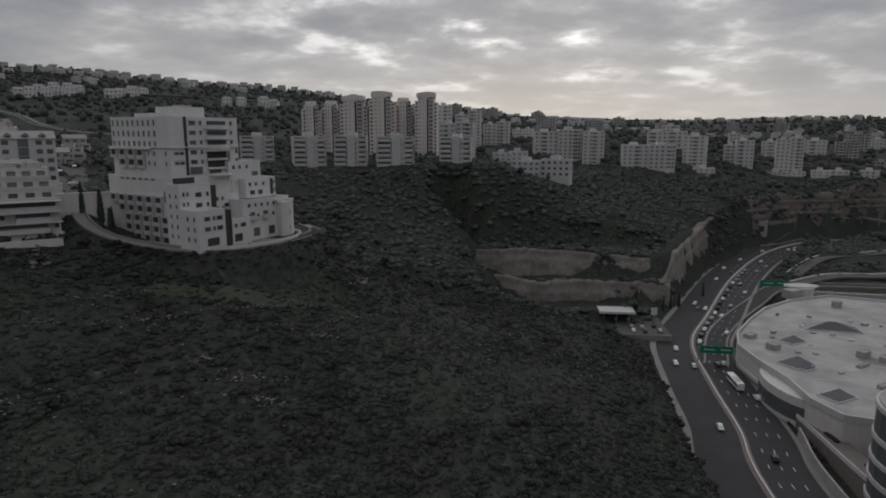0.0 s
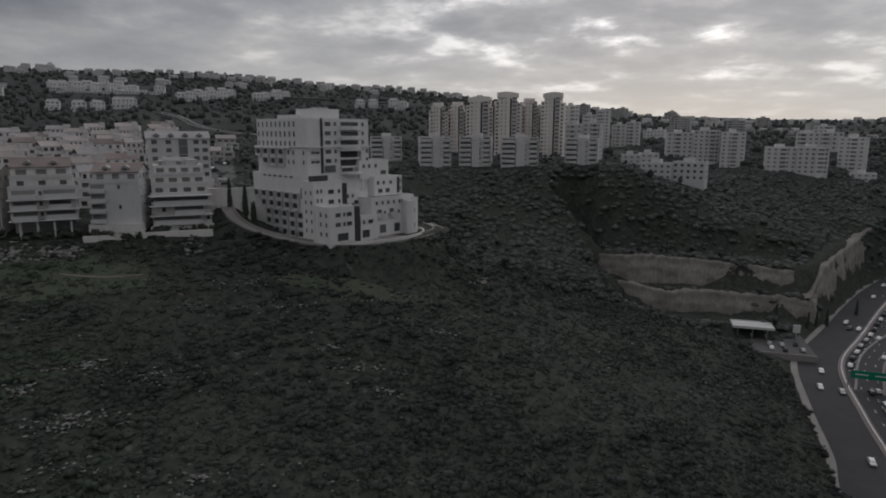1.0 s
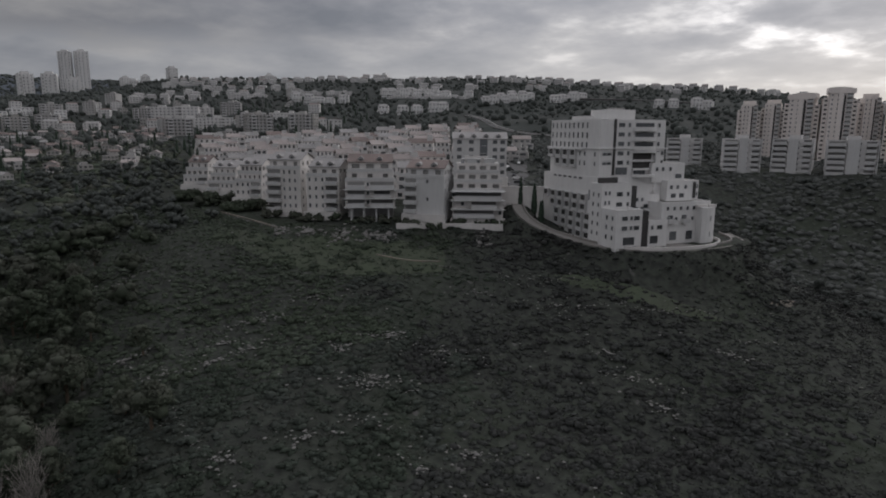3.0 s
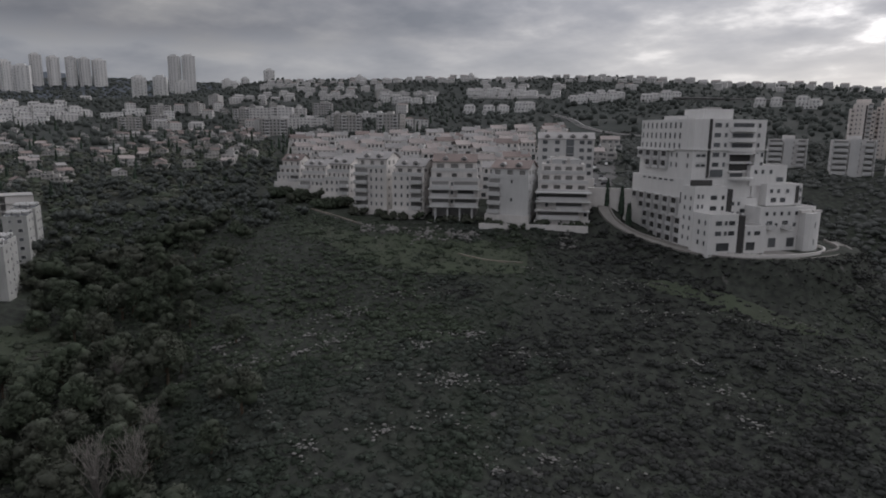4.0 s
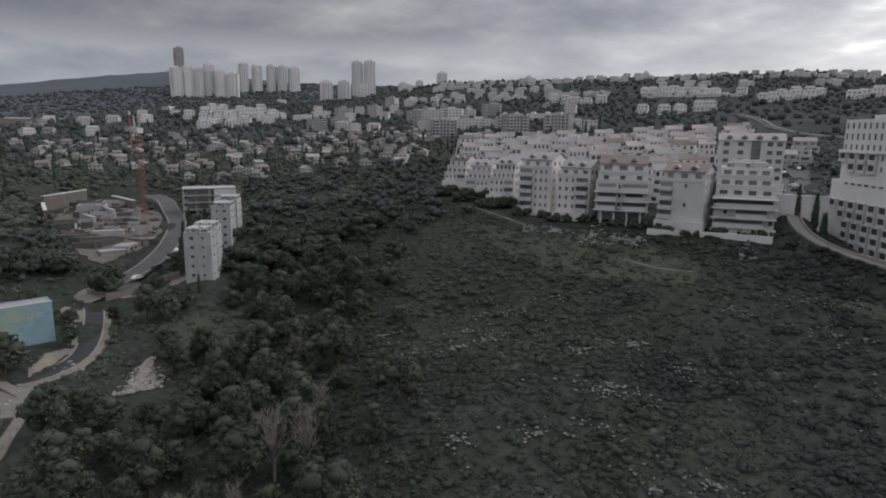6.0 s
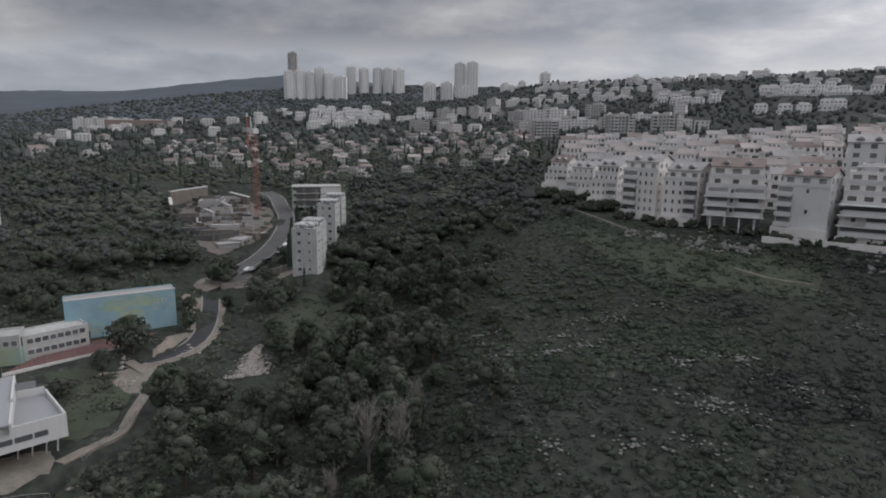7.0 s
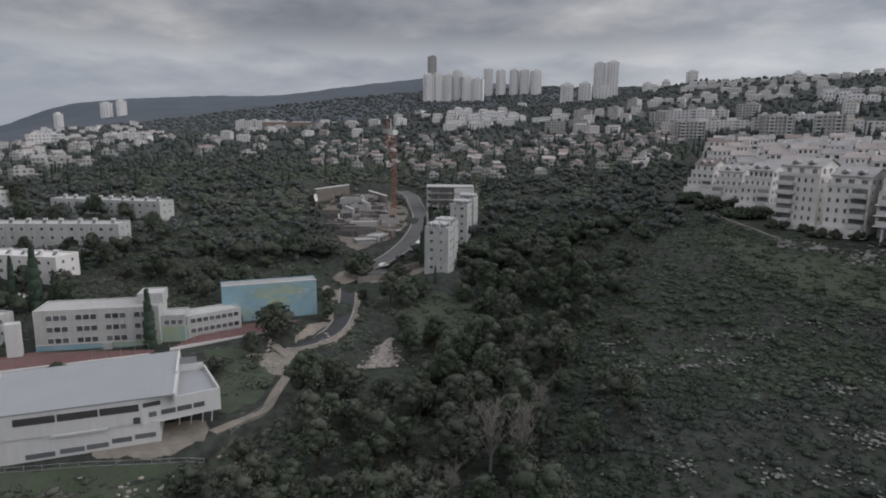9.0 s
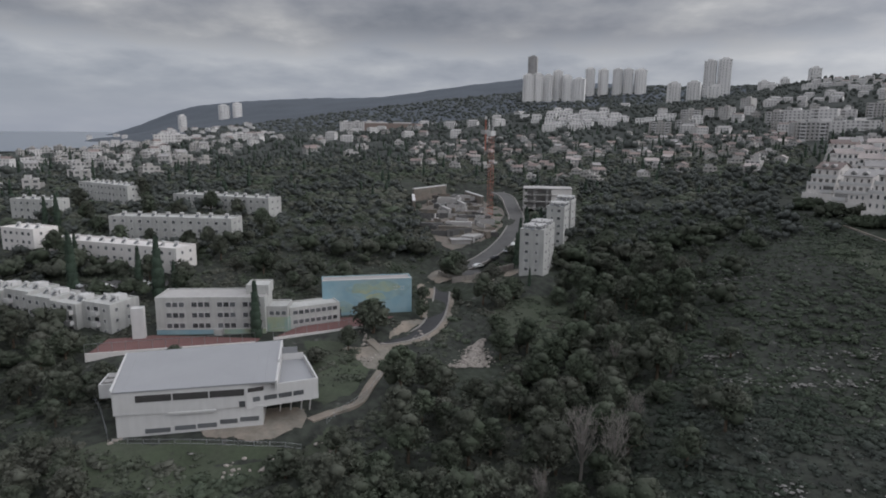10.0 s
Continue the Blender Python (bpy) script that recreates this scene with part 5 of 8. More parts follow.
# ---- highway, shopping centre and quarry ----
def build_highway():
    road = new("road", None)
    tagged(road, "wide dark asphalt highway curving past the shopping centre", "road", kind="structure")
    part("carriageway", strip(HIGHWAY, -15.5, -1.2, 0.30), M_ASPHALT, road)
    part("carriageway", strip(HIGHWAY, 1.2, 15.5, 0.30), M_ASPHALT, road)
    part("median", strip(HIGHWAY, -1.2, 1.2, 0.55, 0.6), M_DECK, road)
    part("barrier", strip(HIGHWAY, -0.22, 0.22, 1.2, 0.8), M_STONE, road)
    part("retaining_wall", strip([v for v in HIGHWAY if 50 < v[1] < 200], -17.6, -17.0, 4.0, 5.0), M_GREY, road)
    part("kerb", strip(HIGHWAY, -16.9, -15.5, 0.48, 0.6), M_PAVE, road)
    part("kerb", strip(HIGHWAY, 15.5, 18.0, 0.48, 0.6), M_PAVE, road)
    bm = box(-1.5, 1.5, -0.11, 0.11, 0, 0.02)
    me = bpy.data.meshes.new("lane_mark")
    bm.to_mesh(me)
    bm.free()
    me.materials.append(M_PAINT)
    count = 0
    for side in (-11.5, -8.0, -4.6, 4.6, 8.0, 11.5):
        for v, a in along(HIGHWAY, 10.0, side, 130):
            if v.y > 120 and v.y < 500 and count < 170:
                part_of("lane_mark", me, road, m=Matrix.Translation(v + Vector((0, 0, 0.31))) @ pose(0, 0, 0, 0, 0, a))
                count += 1
    ramp = new("mall_ramp", None)
    tagged(ramp, "narrow asphalt ramp with pale kerbs beside the shopping centre", "road", kind="structure")
    part("carriageway", strip(MALL_RAMP, -4, 4, 0.28), M_ASPHALT, ramp)
    part("kerb", strip(MALL_RAMP, -4.9, -4, 0.9, 1.0), M_PAVE, ramp)
    part("kerb", strip(MALL_RAMP, 4, 4.9, 0.9, 1.0), M_PAVE, ramp)
    for name, pts, w in (("loop_road", [(205, 358, 11), (240, 372, 12), (285, 380, 13), (330, 410, 14), (345, 450, 15), (330, 487, 15.5)], 4),
                         ("loop_road", [(215, 372, 11.2), (250, 400, 12.5), (300, 425, 14), (360, 430, 14.5), (430, 440, 15)], 4),
                         ("loop_road", [(210, 340, 10.5), (270, 330, 11), (340, 350, 12), (420, 390, 13)], 5)):
        r = new(name, None)
        tagged(r, "pale-edged slip road looping under the highway", "road", kind="structure")
        pts = [(x, y, max(z, ground_z(x, y) + 0.3)) for x, y, z in pts]
        part("carriageway", strip(pts, -w, w, 0.35, 1.2), M_ROADGREY, r)
        part("kerb", strip(pts, -w - 0.8, -w, 1.0, 1.8), M_STONE, r)


def car_model(paint, seed):
    t = thing("car", pose(0, 0, 0), {"white": "white hatchback car on the asphalt road", "silver": "silver-grey saloon car on the asphalt road", "dark": "dark saloon car on the asphalt road"}[paint], "car", "cars on the roads")
    mat = M_CAR[paint]
    side = [(-2.1, 0.35), (2.1, 0.35), (2.15, 0.75), (1.3, 0.92), (0.75, 1.42), (-1.2, 1.45), (-1.95, 0.95), (-2.15, 0.8)]
    bm = bmesh.new()
    a, b = [[bm.verts.new((x, y * (0.82 if z > 1.2 else 1.0), z)) for x, z in side] for y in (-0.86, 0.86)]
    bm.faces.new(a)
    bm.faces.new(b[::-1])
    for i in range(8):
        bm.faces.new((a[i], b[i], b[(i + 1) % 8], a[(i + 1) % 8]))
    bmesh.ops.recalc_face_normals(bm, faces=bm.faces)
    part("body", bm, mat, t)
    bm = bmesh.new()
    add_box(bm, -1.05, 0.65, -0.80, 0.80, 1.0, 1.35)
    part("glazing", bm, M_GLASS, t)
    for x in (-1.35, 1.35):
        for y in (-0.82, 0.82):
            if "wheel" not in SHARED:
                bm = bmesh.new()
                bmesh.ops.create_cone(bm, cap_ends=True, segments=10, radius1=0.33, radius2=0.33, depth=0.22, matrix=pose(0, 0, 0, 90, 0, 0))
                me = bpy.data.meshes.new("wheel")
                bm.to_mesh(me)
                bm.free()
                me.materials.append(M_DARK)
                SHARED["wheel"] = me
            part_of("wheel", SHARED["wheel"], t, m=pose(x, y, 0.33))
    return t


M_CAR = {"white": material("white_car_paint", (0.72, 0.72, 0.71), 0.3, grain=0.02, stain=0.03, bump=0), "silver": material("silver_car_paint", (0.32, 0.33, 0.34), 0.3, metal=0.4, grain=0.02, stain=0.03, bump=0),
         "dark": material("dark_car_paint", (0.03, 0.03, 0.035), 0.3, grain=0.02, stain=0.03, bump=0)}
CARS = {k: car_model(k, i) for i, k in enumerate(M_CAR)}
FIRST_CAR = dict.fromkeys(CARS, True)


def park(kind, m):
    if FIRST_CAR[kind]:
        FIRST_CAR[kind] = False
        CARS[kind].matrix_world = m
        return CARS[kind]
    return copy_thing(CARS[kind], m)


def build_traffic():
    rng = random.Random(5)
    kinds = ("white", "silver", "dark", "white")
    for side, gap, head in ((-13.2, 75, 180), (-9.8, 90, 180), (-3.0, 9.5, 180), (-6.3, 70, 180), (3.0, 85, 0), (6.3, 66, 0), (9.8, 90, 0)):
        for v, a in along(HIGHWAY, gap, side, 130 + rng.uniform(0, 30)):
            if not (165 < v.y < 480) or (side == -3.0 and not (265 < v.y < 400)):
                continue
            park(rng.choice(kinds), Matrix.Translation(v + Vector((rng.uniform(-0.3, 0.3), rng.uniform(-3, 3) if gap > 20 else 0, 0.31))) @ pose(0, 0, 0, 0, 0, a + head))
    bus = thing("bus", pose(112, 224, 5.3, 0, 0, 84), "long white city bus in the near lane", "bus")
    part("body", box(-6, 6, -1.25, 1.25, 0.75, 3.2), M_CAR["white"], bus)
    part("glazing", box(-5.7, 6.03, -1.27, 1.27, 1.75, 2.65), M_GLASS, bus)
    part("roof_unit", box(-3, 1, -0.8, 0.8, 3.2, 3.45), M_WHITE, bus)
    for x in (-3.8, 3.9):
        for y in (-1.15, 1.15):
            part_of("wheel", SHARED["wheel"], bus, m=pose(x, y, 0.78) @ Matrix.Scale(1.4, 4))


def build_mall():
    t = thing("shopping_centre", pose(0, 0, 0), "large shopping centre with a pale coated roof and dark pyramid skylights", "building")
    outline = [(122, 176), (160, 160), (232, 232), (240, 300), (205, 318), (192.5, 314), (179, 309), (158, 294), (141.5, 275), (127, 256), (120, 240), (119.5, 222), (121, 205), (119, 188)]
    part("body", prism(outline, -2, 15.2), M_STONE, t)
    part("roof", prism([(x + (165 - x) * 0.012, y + (230 - y) * 0.012) for x, y in outline], 15.2, 15.6), M_MALLROOF, t)
    for i in range(len(outline)):
        (ax, ay), (bx, by) = outline[i], outline[(i + 1) % len(outline)]
        d, a = math.hypot(bx - ax, by - ay), math.degrees(math.atan2(by - ay, bx - ax))
        part("parapet", box(-0.2, d + 0.2, -0.35, 0.35, 14.4, 16.5), M_WHITE, t, m=pose(ax, ay, 0, 0, 0, a))
    # curved bay bulging over the road
    ring = [(124 + 9 * math.cos(radians(a)), 206 + 17 * math.sin(radians(a))) for a in range(100, 261, 16)]
    part("curved_bay", prism(ring + [(126, 190), (126, 222)], 1, 14.0), M_STONE, t)
    part("band", prism([(124 + 9.2 * math.cos(radians(a)), 206 + 17.2 * math.sin(radians(a))) for a in range(100, 261, 16)] + [(126, 190), (126, 222)], 6, 11), M_GLASS, t)

    def pyramid(x, y, sx, sy, h, turn):
        p = part("kerb", box(-sx - 0.3, sx + 0.3, -sy - 0.3, sy + 0.3, 15.5, 16.1), M_WHITE, t, m=pose(x, y, 0, 0, 0, turn))
        bm = bmesh.new()
        v = [bm.verts.new(c) for c in ((-sx, -sy, 16.1), (sx, -sy, 16.1), (sx, sy, 16.1), (-sx, sy, 16.1), (-sx * 0.15, 0, 16.1 + h), (sx * 0.15, 0, 16.1 + h))]
        for q in ((0, 1, 5, 4), (1, 2, 5), (2, 3, 4, 5), (3, 0, 4)):
            bm.faces.new([v[k] for k in q])
        part("skylight", bm, M_SKYLIGHT, p, "dark glazed pyramid skylight")

    k = 84.4 / 76
    for x, y, sx, sy, h in ((130.3, 220.9, 4, 3, 2.2), (118.7, 197.9, 5, 4, 2.6), (116, 171.5, 4.5, 3.5, 2.4)):
        pyramid(x * k, y * k, sx, sy, h, 25)
    pyramid(154 * k, 236 * k, 11, 4, 3.0, -15)
    pyramid(119.8 * k, 194 * k, 2.6, 2, 1.6, 25)
    for x, y, w, d, h in ((146, 205, 5, 3, 2.5), (150, 200, 3, 3, 2), (140, 196, 7, 1.5, 1), (119, 213, 4, 4, 2.4), (117, 226, 5, 3, 1.6), (176, 268, 4, 3, 3), (134, 178, 4, 2, 1.4), (166, 286, 9, 6, 4)):
        part("roof_plant", block(-w / 2, w / 2, -d / 2, d / 2, 15.4, 15.6 + h, 0.2), M_GREY, t, m=pose(x * k, y * k, 0, 0, 0, 30))
    rng = random.Random(31)
    for i in range(34):
        a, r = rng.uniform(0, 6.28), math.sqrt(rng.random())
        w, d, h = rng.uniform(0.8, 3.0), rng.uniform(0.8, 2.2), rng.uniform(0.4, 1.3)
        part("roof_unit", box(-w / 2, w / 2, -d / 2, d / 2, 15.5, 15.6 + h), rng.choice((M_GREY, M_WHITE, M_METAL)), t, m=pose(168 + 34 * r * math.cos(a), 238 + 48 * r * math.sin(a), 0, 0, 0, rng.choice((25, -15, 30))))
    part("sunken_court", box(-9, 9, -4, 4, 15.58, 15.66), M_PAVE, t, m=pose(150 * k, 198 * k, 0, 0, 0, -52))
    for i in range(9):
        y = 176 + 15 * i
        part("roof_seam", box(-40, 40, -0.12, 0.12, 15.6, 15.68), M_STONE, t, m=pose(158 + 5 * i, y + 10, 0, 0, 0, -8) @ Matrix.Scale(0.5 if i in (0, 8) else 0.8, 4, (1, 0, 0)))
    drum = thing("glazed_drum", pose(129, 144.5, 2), "round glass-walled office drum with white bands", "building")
    circle = lambda r, n=28: [(r * math.cos(2 * math.pi * i / n), r * math.sin(2 * math.pi * i / n)) for i in range(n)]
    part("body", prism(circle(17), -4, 29), M_SKYLIGHT, drum)
    for z in (3, 8.5, 14, 20, 28.2):
        part("band", prism(circle(17.4), z, z + 1.3), M_WHITE, drum)
    part("roof", prism(circle(16.6), 29.5, 30), M_GREY, drum)
    deck = thing("pavement_deck", pose(0, 0, 0), "raised pale pavement with a wall along the highway", "pavement")
    part("deck", prism([(114, 128), (122, 128), (124, 176), (122.5, 205), (121.5, 240), (120, 240), (118.2, 195), (116, 165)], 0, 7.6), M_DECK, deck)
    part("parapet", strip([(114, 128, 7.6), (116, 165, 7.6), (118.2, 195, 7.6), (120, 240, 7.6)], -0.2, 0.2, 1.0, 1.4), M_STONE, deck)
    for i in range(5):
        part("planting_strip", box(-0.7, 0.7, -3, 3, 7.6, 8.3), M_CYPRESS, deck, m=pose(120.5, 140 + 19 * i, 0))
    hut = thing("round_pavilion", pose(196, 330, 12), "round white pavilion with a flat overhanging roof", "building")
    part("body", prism(circle(6.5, 18), -3, 6), M_STONE, hut)
    part("roof", prism([(x * 1.35, y * 0.7) for x, y in circle(7, 12)], 6, 6.7), M_WHITE, hut)


def gantry(x, y, z, w, turn):
    t = thing("road_sign", pose(x, y, z, 0, 0, turn), "wide green overhead direction sign on a steel gantry", "road sign")
    for s in (-w / 2, w / 2):
        part("post", box(s - 0.2, s + 0.2, -0.2, 0.2, 0, 7.5), M_METAL, t)
    part("beam", box(-w / 2, w / 2, -0.15, 0.15, 6.9, 7.4), M_METAL, t)
    part("panel", box(-w / 2 + 0.5, w / 2 - 0.5, -0.3, -0.16, 4.7, 7.8), M_SIGN, t)
    for i, (a, b) in enumerate(((-0.36, -0.05), (0.1, 0.4))):
        part("text_bar", box(a * w, b * w, -0.33, -0.29, 6.1, 6.5), M_PAINT, t)


def build_station():
    t = thing("filling_station", pose(85, 293, 9.4, 0, 0, -6), "filling station with a pale flat canopy on posts", "filling station")
    part("canopy", block(-8.5, 8.5, -5, 5, 5.2, 6.3, 0.3), M_WHITE, t)
    for x in (-6, 0, 6):
        for y in (-3, 3):
            part("post", box(x - 0.2, x + 0.2, y - 0.2, y + 0.2, -1, 5.3), M_METAL, t)
        part("pump", box(x - 0.4, x + 0.4, -0.5, 0.5, 0.1, 1.7), M_GREY, t)
    part("kiosk", block(-9, 5, 7, 12, -1, 4, 0.4), M_GREY, t)
    part("paving", box(-13, 22, -20, 13, -2.5, 0.12), M_ROADGREY, t)
    part("kerb", box(-13, 22, -20.5, -20, -2.5, 0.3), M_PAVE, t)
    s = thing("price_pylon", pose(103, 291, 8.8), "tall white sign pylon beside the filling station", "sign")
    part("post", box(-0.3, 0.3, -0.3, 0.3, -1, 6), M_METAL, s)
    part("panel", box(-1.4, 1.4, -0.35, 0.35, 4.5, 8), M_WHITE, s)
    rng = random.Random(8)
    for i in range(6):
        x, y = 90 + 5.4 * (i % 3) + rng.uniform(-1.4, 1.4), 276.5 + 6.5 * (i // 3) + rng.uniform(-1, 1)
        park(rng.choice(("white", "silver", "dark")), pose(x, y, 9.53, 0, 0, 80 + rng.uniform(-6, 6)))


def cliff(name, pts, seed, label, back=10):
    """A quarried rock face along a line of (x, y, foot, top), broken into ledges and cracks."""
    line = [(Vector(p[:3]), p[3]) for p in pts]
    cols = []
    for (a, ta), (b, tb) in zip(line[:-1], line[1:]):
        n = max(2, int((b - a).xy.length / 1.6))
        cols += [(a.lerp(b, k / n), ta + (tb - ta) * k / n) for k in range(n)]
    cols.append(line[-1])
    verts, rows = [], 13
    for i, (v, top) in enumerate(cols):
        nxt, prv = cols[min(i + 1, len(cols) - 1)][0], cols[max(i - 1, 0)][0]
        n = Vector((-(nxt - prv).y, (nxt - prv).x, 0)).normalized()
        foot = v.z - 4
        for k in range(rows):
            u = k / (rows - 1)
            jag = noise.noise(Vector((i * 0.17, k * 0.12, seed))) * 1.2 + noise.noise(Vector((i * 0.8, k * 0.25, seed + 7))) * 1.0 + noise.noise(Vector((i * 1.9, k * 0.7, seed + 3))) * 0.7 + (0.8 if k > 8 else 0.0)
            z = foot + (top - foot) * u + (noise.noise(Vector((i * 0.08, 3.3, seed))) * 1.2 + noise.noise(Vector((i * 0.75, 1.3, seed))) * 0.9) * u
            verts.append(v + n * (2.2 * u + jag - 4.0) + Vector((0, 0, z - v.z)))
        tail = verts[-1] + n * back
        tail.z -= 1.5
        verts.append(tail)
    per = rows + 1
    faces = [(i * per + k, (i + 1) * per + k, (i + 1) * per + k + 1, i * per + k + 1) for i in range(len(cols) - 1) for k in range(per - 1)]
    me = mesh_of(name, verts, faces)
    me.materials.append(M_CLIFF)
    tagged(new(name, me), label, "cliff", kind="structure")


build_highway()
build_traffic()
build_mall()
build_station()
gantry(114, 246, 5.6, 14, -8)
gantry(188, 342, 10.6, 17, -6)
cliff("quarry_face", [(8, 352, 28, 36), (20, 338, 27, 37), (36, 333, 26, 38), (60, 332, 26, 37.5), (67, 331, 25, 37), (92, 336, 24.5, 35), (106, 331, 24, 33), (116, 336, 24, 32)], 2, "weathered brown quarry face with ledges above the highway")
cliff("quarry_face", [(22, 326, 16, 25.5), (32, 319, 15, 25.5), (50, 313, 13.5, 25), (66, 314, 12, 24.5), (80, 315, 11, 24.5), (104, 319, 11, 23.5), (118, 320, 12, 21), (122, 327, 12, 20)], 5, "lower pale quarry bench beside the highway")
cliff("quarry_face", [(117, 323, 14, 22), (124, 335, 14, 27), (131.3, 346, 14, 33), (147.3, 372, 15, 35.5), (163.3, 397, 16, 37), (182, 423, 19, 42), (201, 449, 22, 46)], 11, "tall weathered quarry face receding along the highway")

ROUTES = [([(14, 338, 0), (50, 326, 0), (100, 328, 0), (118, 330, 0), (140, 364, 0), (172, 408, 0)], 5), ([(28, 313, 0), (52, 305, 0), (84, 308, 0), (116, 313, 0)], 6)]


# ---- sports hall, school and the flats behind ----
def build_hall():
    t = thing("sports_hall", pose(-113, -63.5, 40, 0, 0, 101.3), "white sports hall with a pale sheet roof and long window bands", "sports hall")
    KEEP_CLEAR.extend([(-143, -54, 9), (-122, -58, 15), (-126, -44, 15), (-128, -32, 11), (-119, -32, 6)])
    part("lower_body", box(0.3, 28, 0.25, 21, -4, 4.7), M_WHITE, t)
    part("upper_body", prism([(0, 0), (25, 0), (30.9, 1.25), (31, 23), (-2.7, 21.3)], 4.7, 9.4), M_WHITE, t)
    bm = bmesh.new()
    v = [bm.verts.new(c) for c in ((0.1, -0.1, 9.3), (30.7, -0.1, 9.5), (30.7, 23.2, 10.3), (-2.8, 21.6, 9.7), (0.1, -0.1, 9.6), (30.7, -0.1, 9.8), (30.7, 23.2, 10.6), (-2.8, 21.6, 10.0))]
    for q in ((0, 3, 2, 1), (4, 5, 6, 7), (0, 1, 5, 4), (1, 2, 6, 5), (2, 3, 7, 6), (3, 0, 4, 7)):
        bm.faces.new([v[k] for k in q])
    roof = part("roof", bm, M_HALLROOF, t)
    for i in range(1, 15):
        x, back_x = 0.1 + 30.6 * i / 15, -2.8 + 33.5 * i / 15
        z0, z1, back_y = 9.61 + 0.2 * i / 15, 10.01 + 0.6 * i / 15, 21.6 + 1.6 * i / 15
        bm = bmesh.new()
        w = [bm.verts.new(c) for c in ((x - 0.03, -0.1, z0), (x + 0.03, -0.1, z0), (back_x + 0.03, back_y, z1), (back_x - 0.03, back_y, z1), (x, -0.1, z0 + 0.04), (back_x, back_y, z1 + 0.04))]
        for q in ((0, 1, 4), (1, 2, 5, 4), (2, 3, 5), (3, 0, 4, 5)):
            bm.faces.new([w[k] for k in q])
        part("roof_seam", bm, M_HALLROOF, roof)
    part("roof_edge", prism([(30.7, -0.15), (31.1, -0.15), (31.1, 23.2), (30.7, 23.2)], 7.8, 10.0), M_WHITE, t)
    part("roof_edge", prism([(30.7, 10), (31.1, 10), (31.1, 23.2), (30.7, 23.2)], 10.0, 10.66), M_WHITE, t)
    part("roof_edge", prism([(-0.25, -0.15), (0.1, -0.15), (-2.8, 21.6), (-3.15, 21.6)], 9.2, 10.05), M_WHITE, t)
    for i in range(3):
        part("window_band", box(4.2 + 6.9 * i, 10.8 + 6.9 * i, -0.06, 0.3, 7.2, 8.6), M_DARK, t, "dark ribbon window")
    for a, b, z in ((5.5, 10.2, 0.5), (11, 15, 0.7), (15.3, 19, 0.8), (19.6, 23, 1.3), (23.5, 27.2, 1.5)):
        part("window_band", box(a, b, 0.18, 0.6, z, z + 0.95), M_GLASS, t)
    part("step", box(10, 19, -0.25, 0.95, 4.3, 4.69), M_WHITE, t)
    part("wing", prism([(25, -0.06), (39.2, 2.94), (36.2, 17.5), (25, 17.5)], 4.2, 7.7), M_WHITE, t, "white upper wing overhanging on thin columns")
    part("wing_roof", prism([(31.2, 1.6), (38.8, 3.2), (35.9, 17.2), (31.2, 17.2)], 7.7, 7.8), M_HALLROOF, t)
    part("parapet", prism([(39.2, 2.94), (38.9, 2.9), (35.9, 17.4), (36.2, 17.5)], 7.7, 8.7), M_WHITE, t)
    part("parapet", prism([(31.2, 17.2), (35.9, 17.2), (35.9, 17.5), (31.2, 17.5)], 7.7, 9.3), M_WHITE, t)
    wing = pose(25, -0.06, 0, 0, 0, math.degrees(math.atan2(3.0, 14.2)))
    for a, b in ((1.2, 2.6), (3.4, 6.0), (6.3, 9.0), (9.3, 11.4)):
        part("window_band", box(a, b, -0.08, 0.2, 5.6, 6.6), M_GLASS, t, m=wing)
    part("parapet", box(4.0, 14.3, 0, 0.3, 7.7, 8.7), M_WHITE, t, m=wing)
    part("window_band", box(0.3, 3.4, -0.02, 0.4, 7.72, 8.6), M_DARK, t, "dark ribbon window", m=wing)
    part("window_band", box(23.5, 24.7, -0.08, 0.2, 4.75, 6.0), M_GLASS, t)
    for x in (31, 33.2, 35.4, 37.2):
        for y in (6.2, 11):
            bm = bmesh.new()
            bmesh.ops.create_cone(bm, cap_ends=True, segments=8, radius1=0.14, radius2=0.14, depth=8.4, matrix=pose(0, 0, 0, 0, 6, 0))
            part("column", bm, M_WHITE, t, m=pose(x, y, 0.5))
    part("plant_deck", block(-5.2, -1.3, 9, 15.5, 4.8, 7.8, 1.0), M_WHITE, t)
    for y in (10.8, 13.4):
        part("air_unit", box(-4.4, -2.8, y - 0.7, y + 0.7, 6.8, 8.0), M_GREY, t)
    part("fence_frame", box(31.2, 34.6, 17.3, 17.4, 9.3, 10.8), M_METAL, t, "thin metal roof screen")


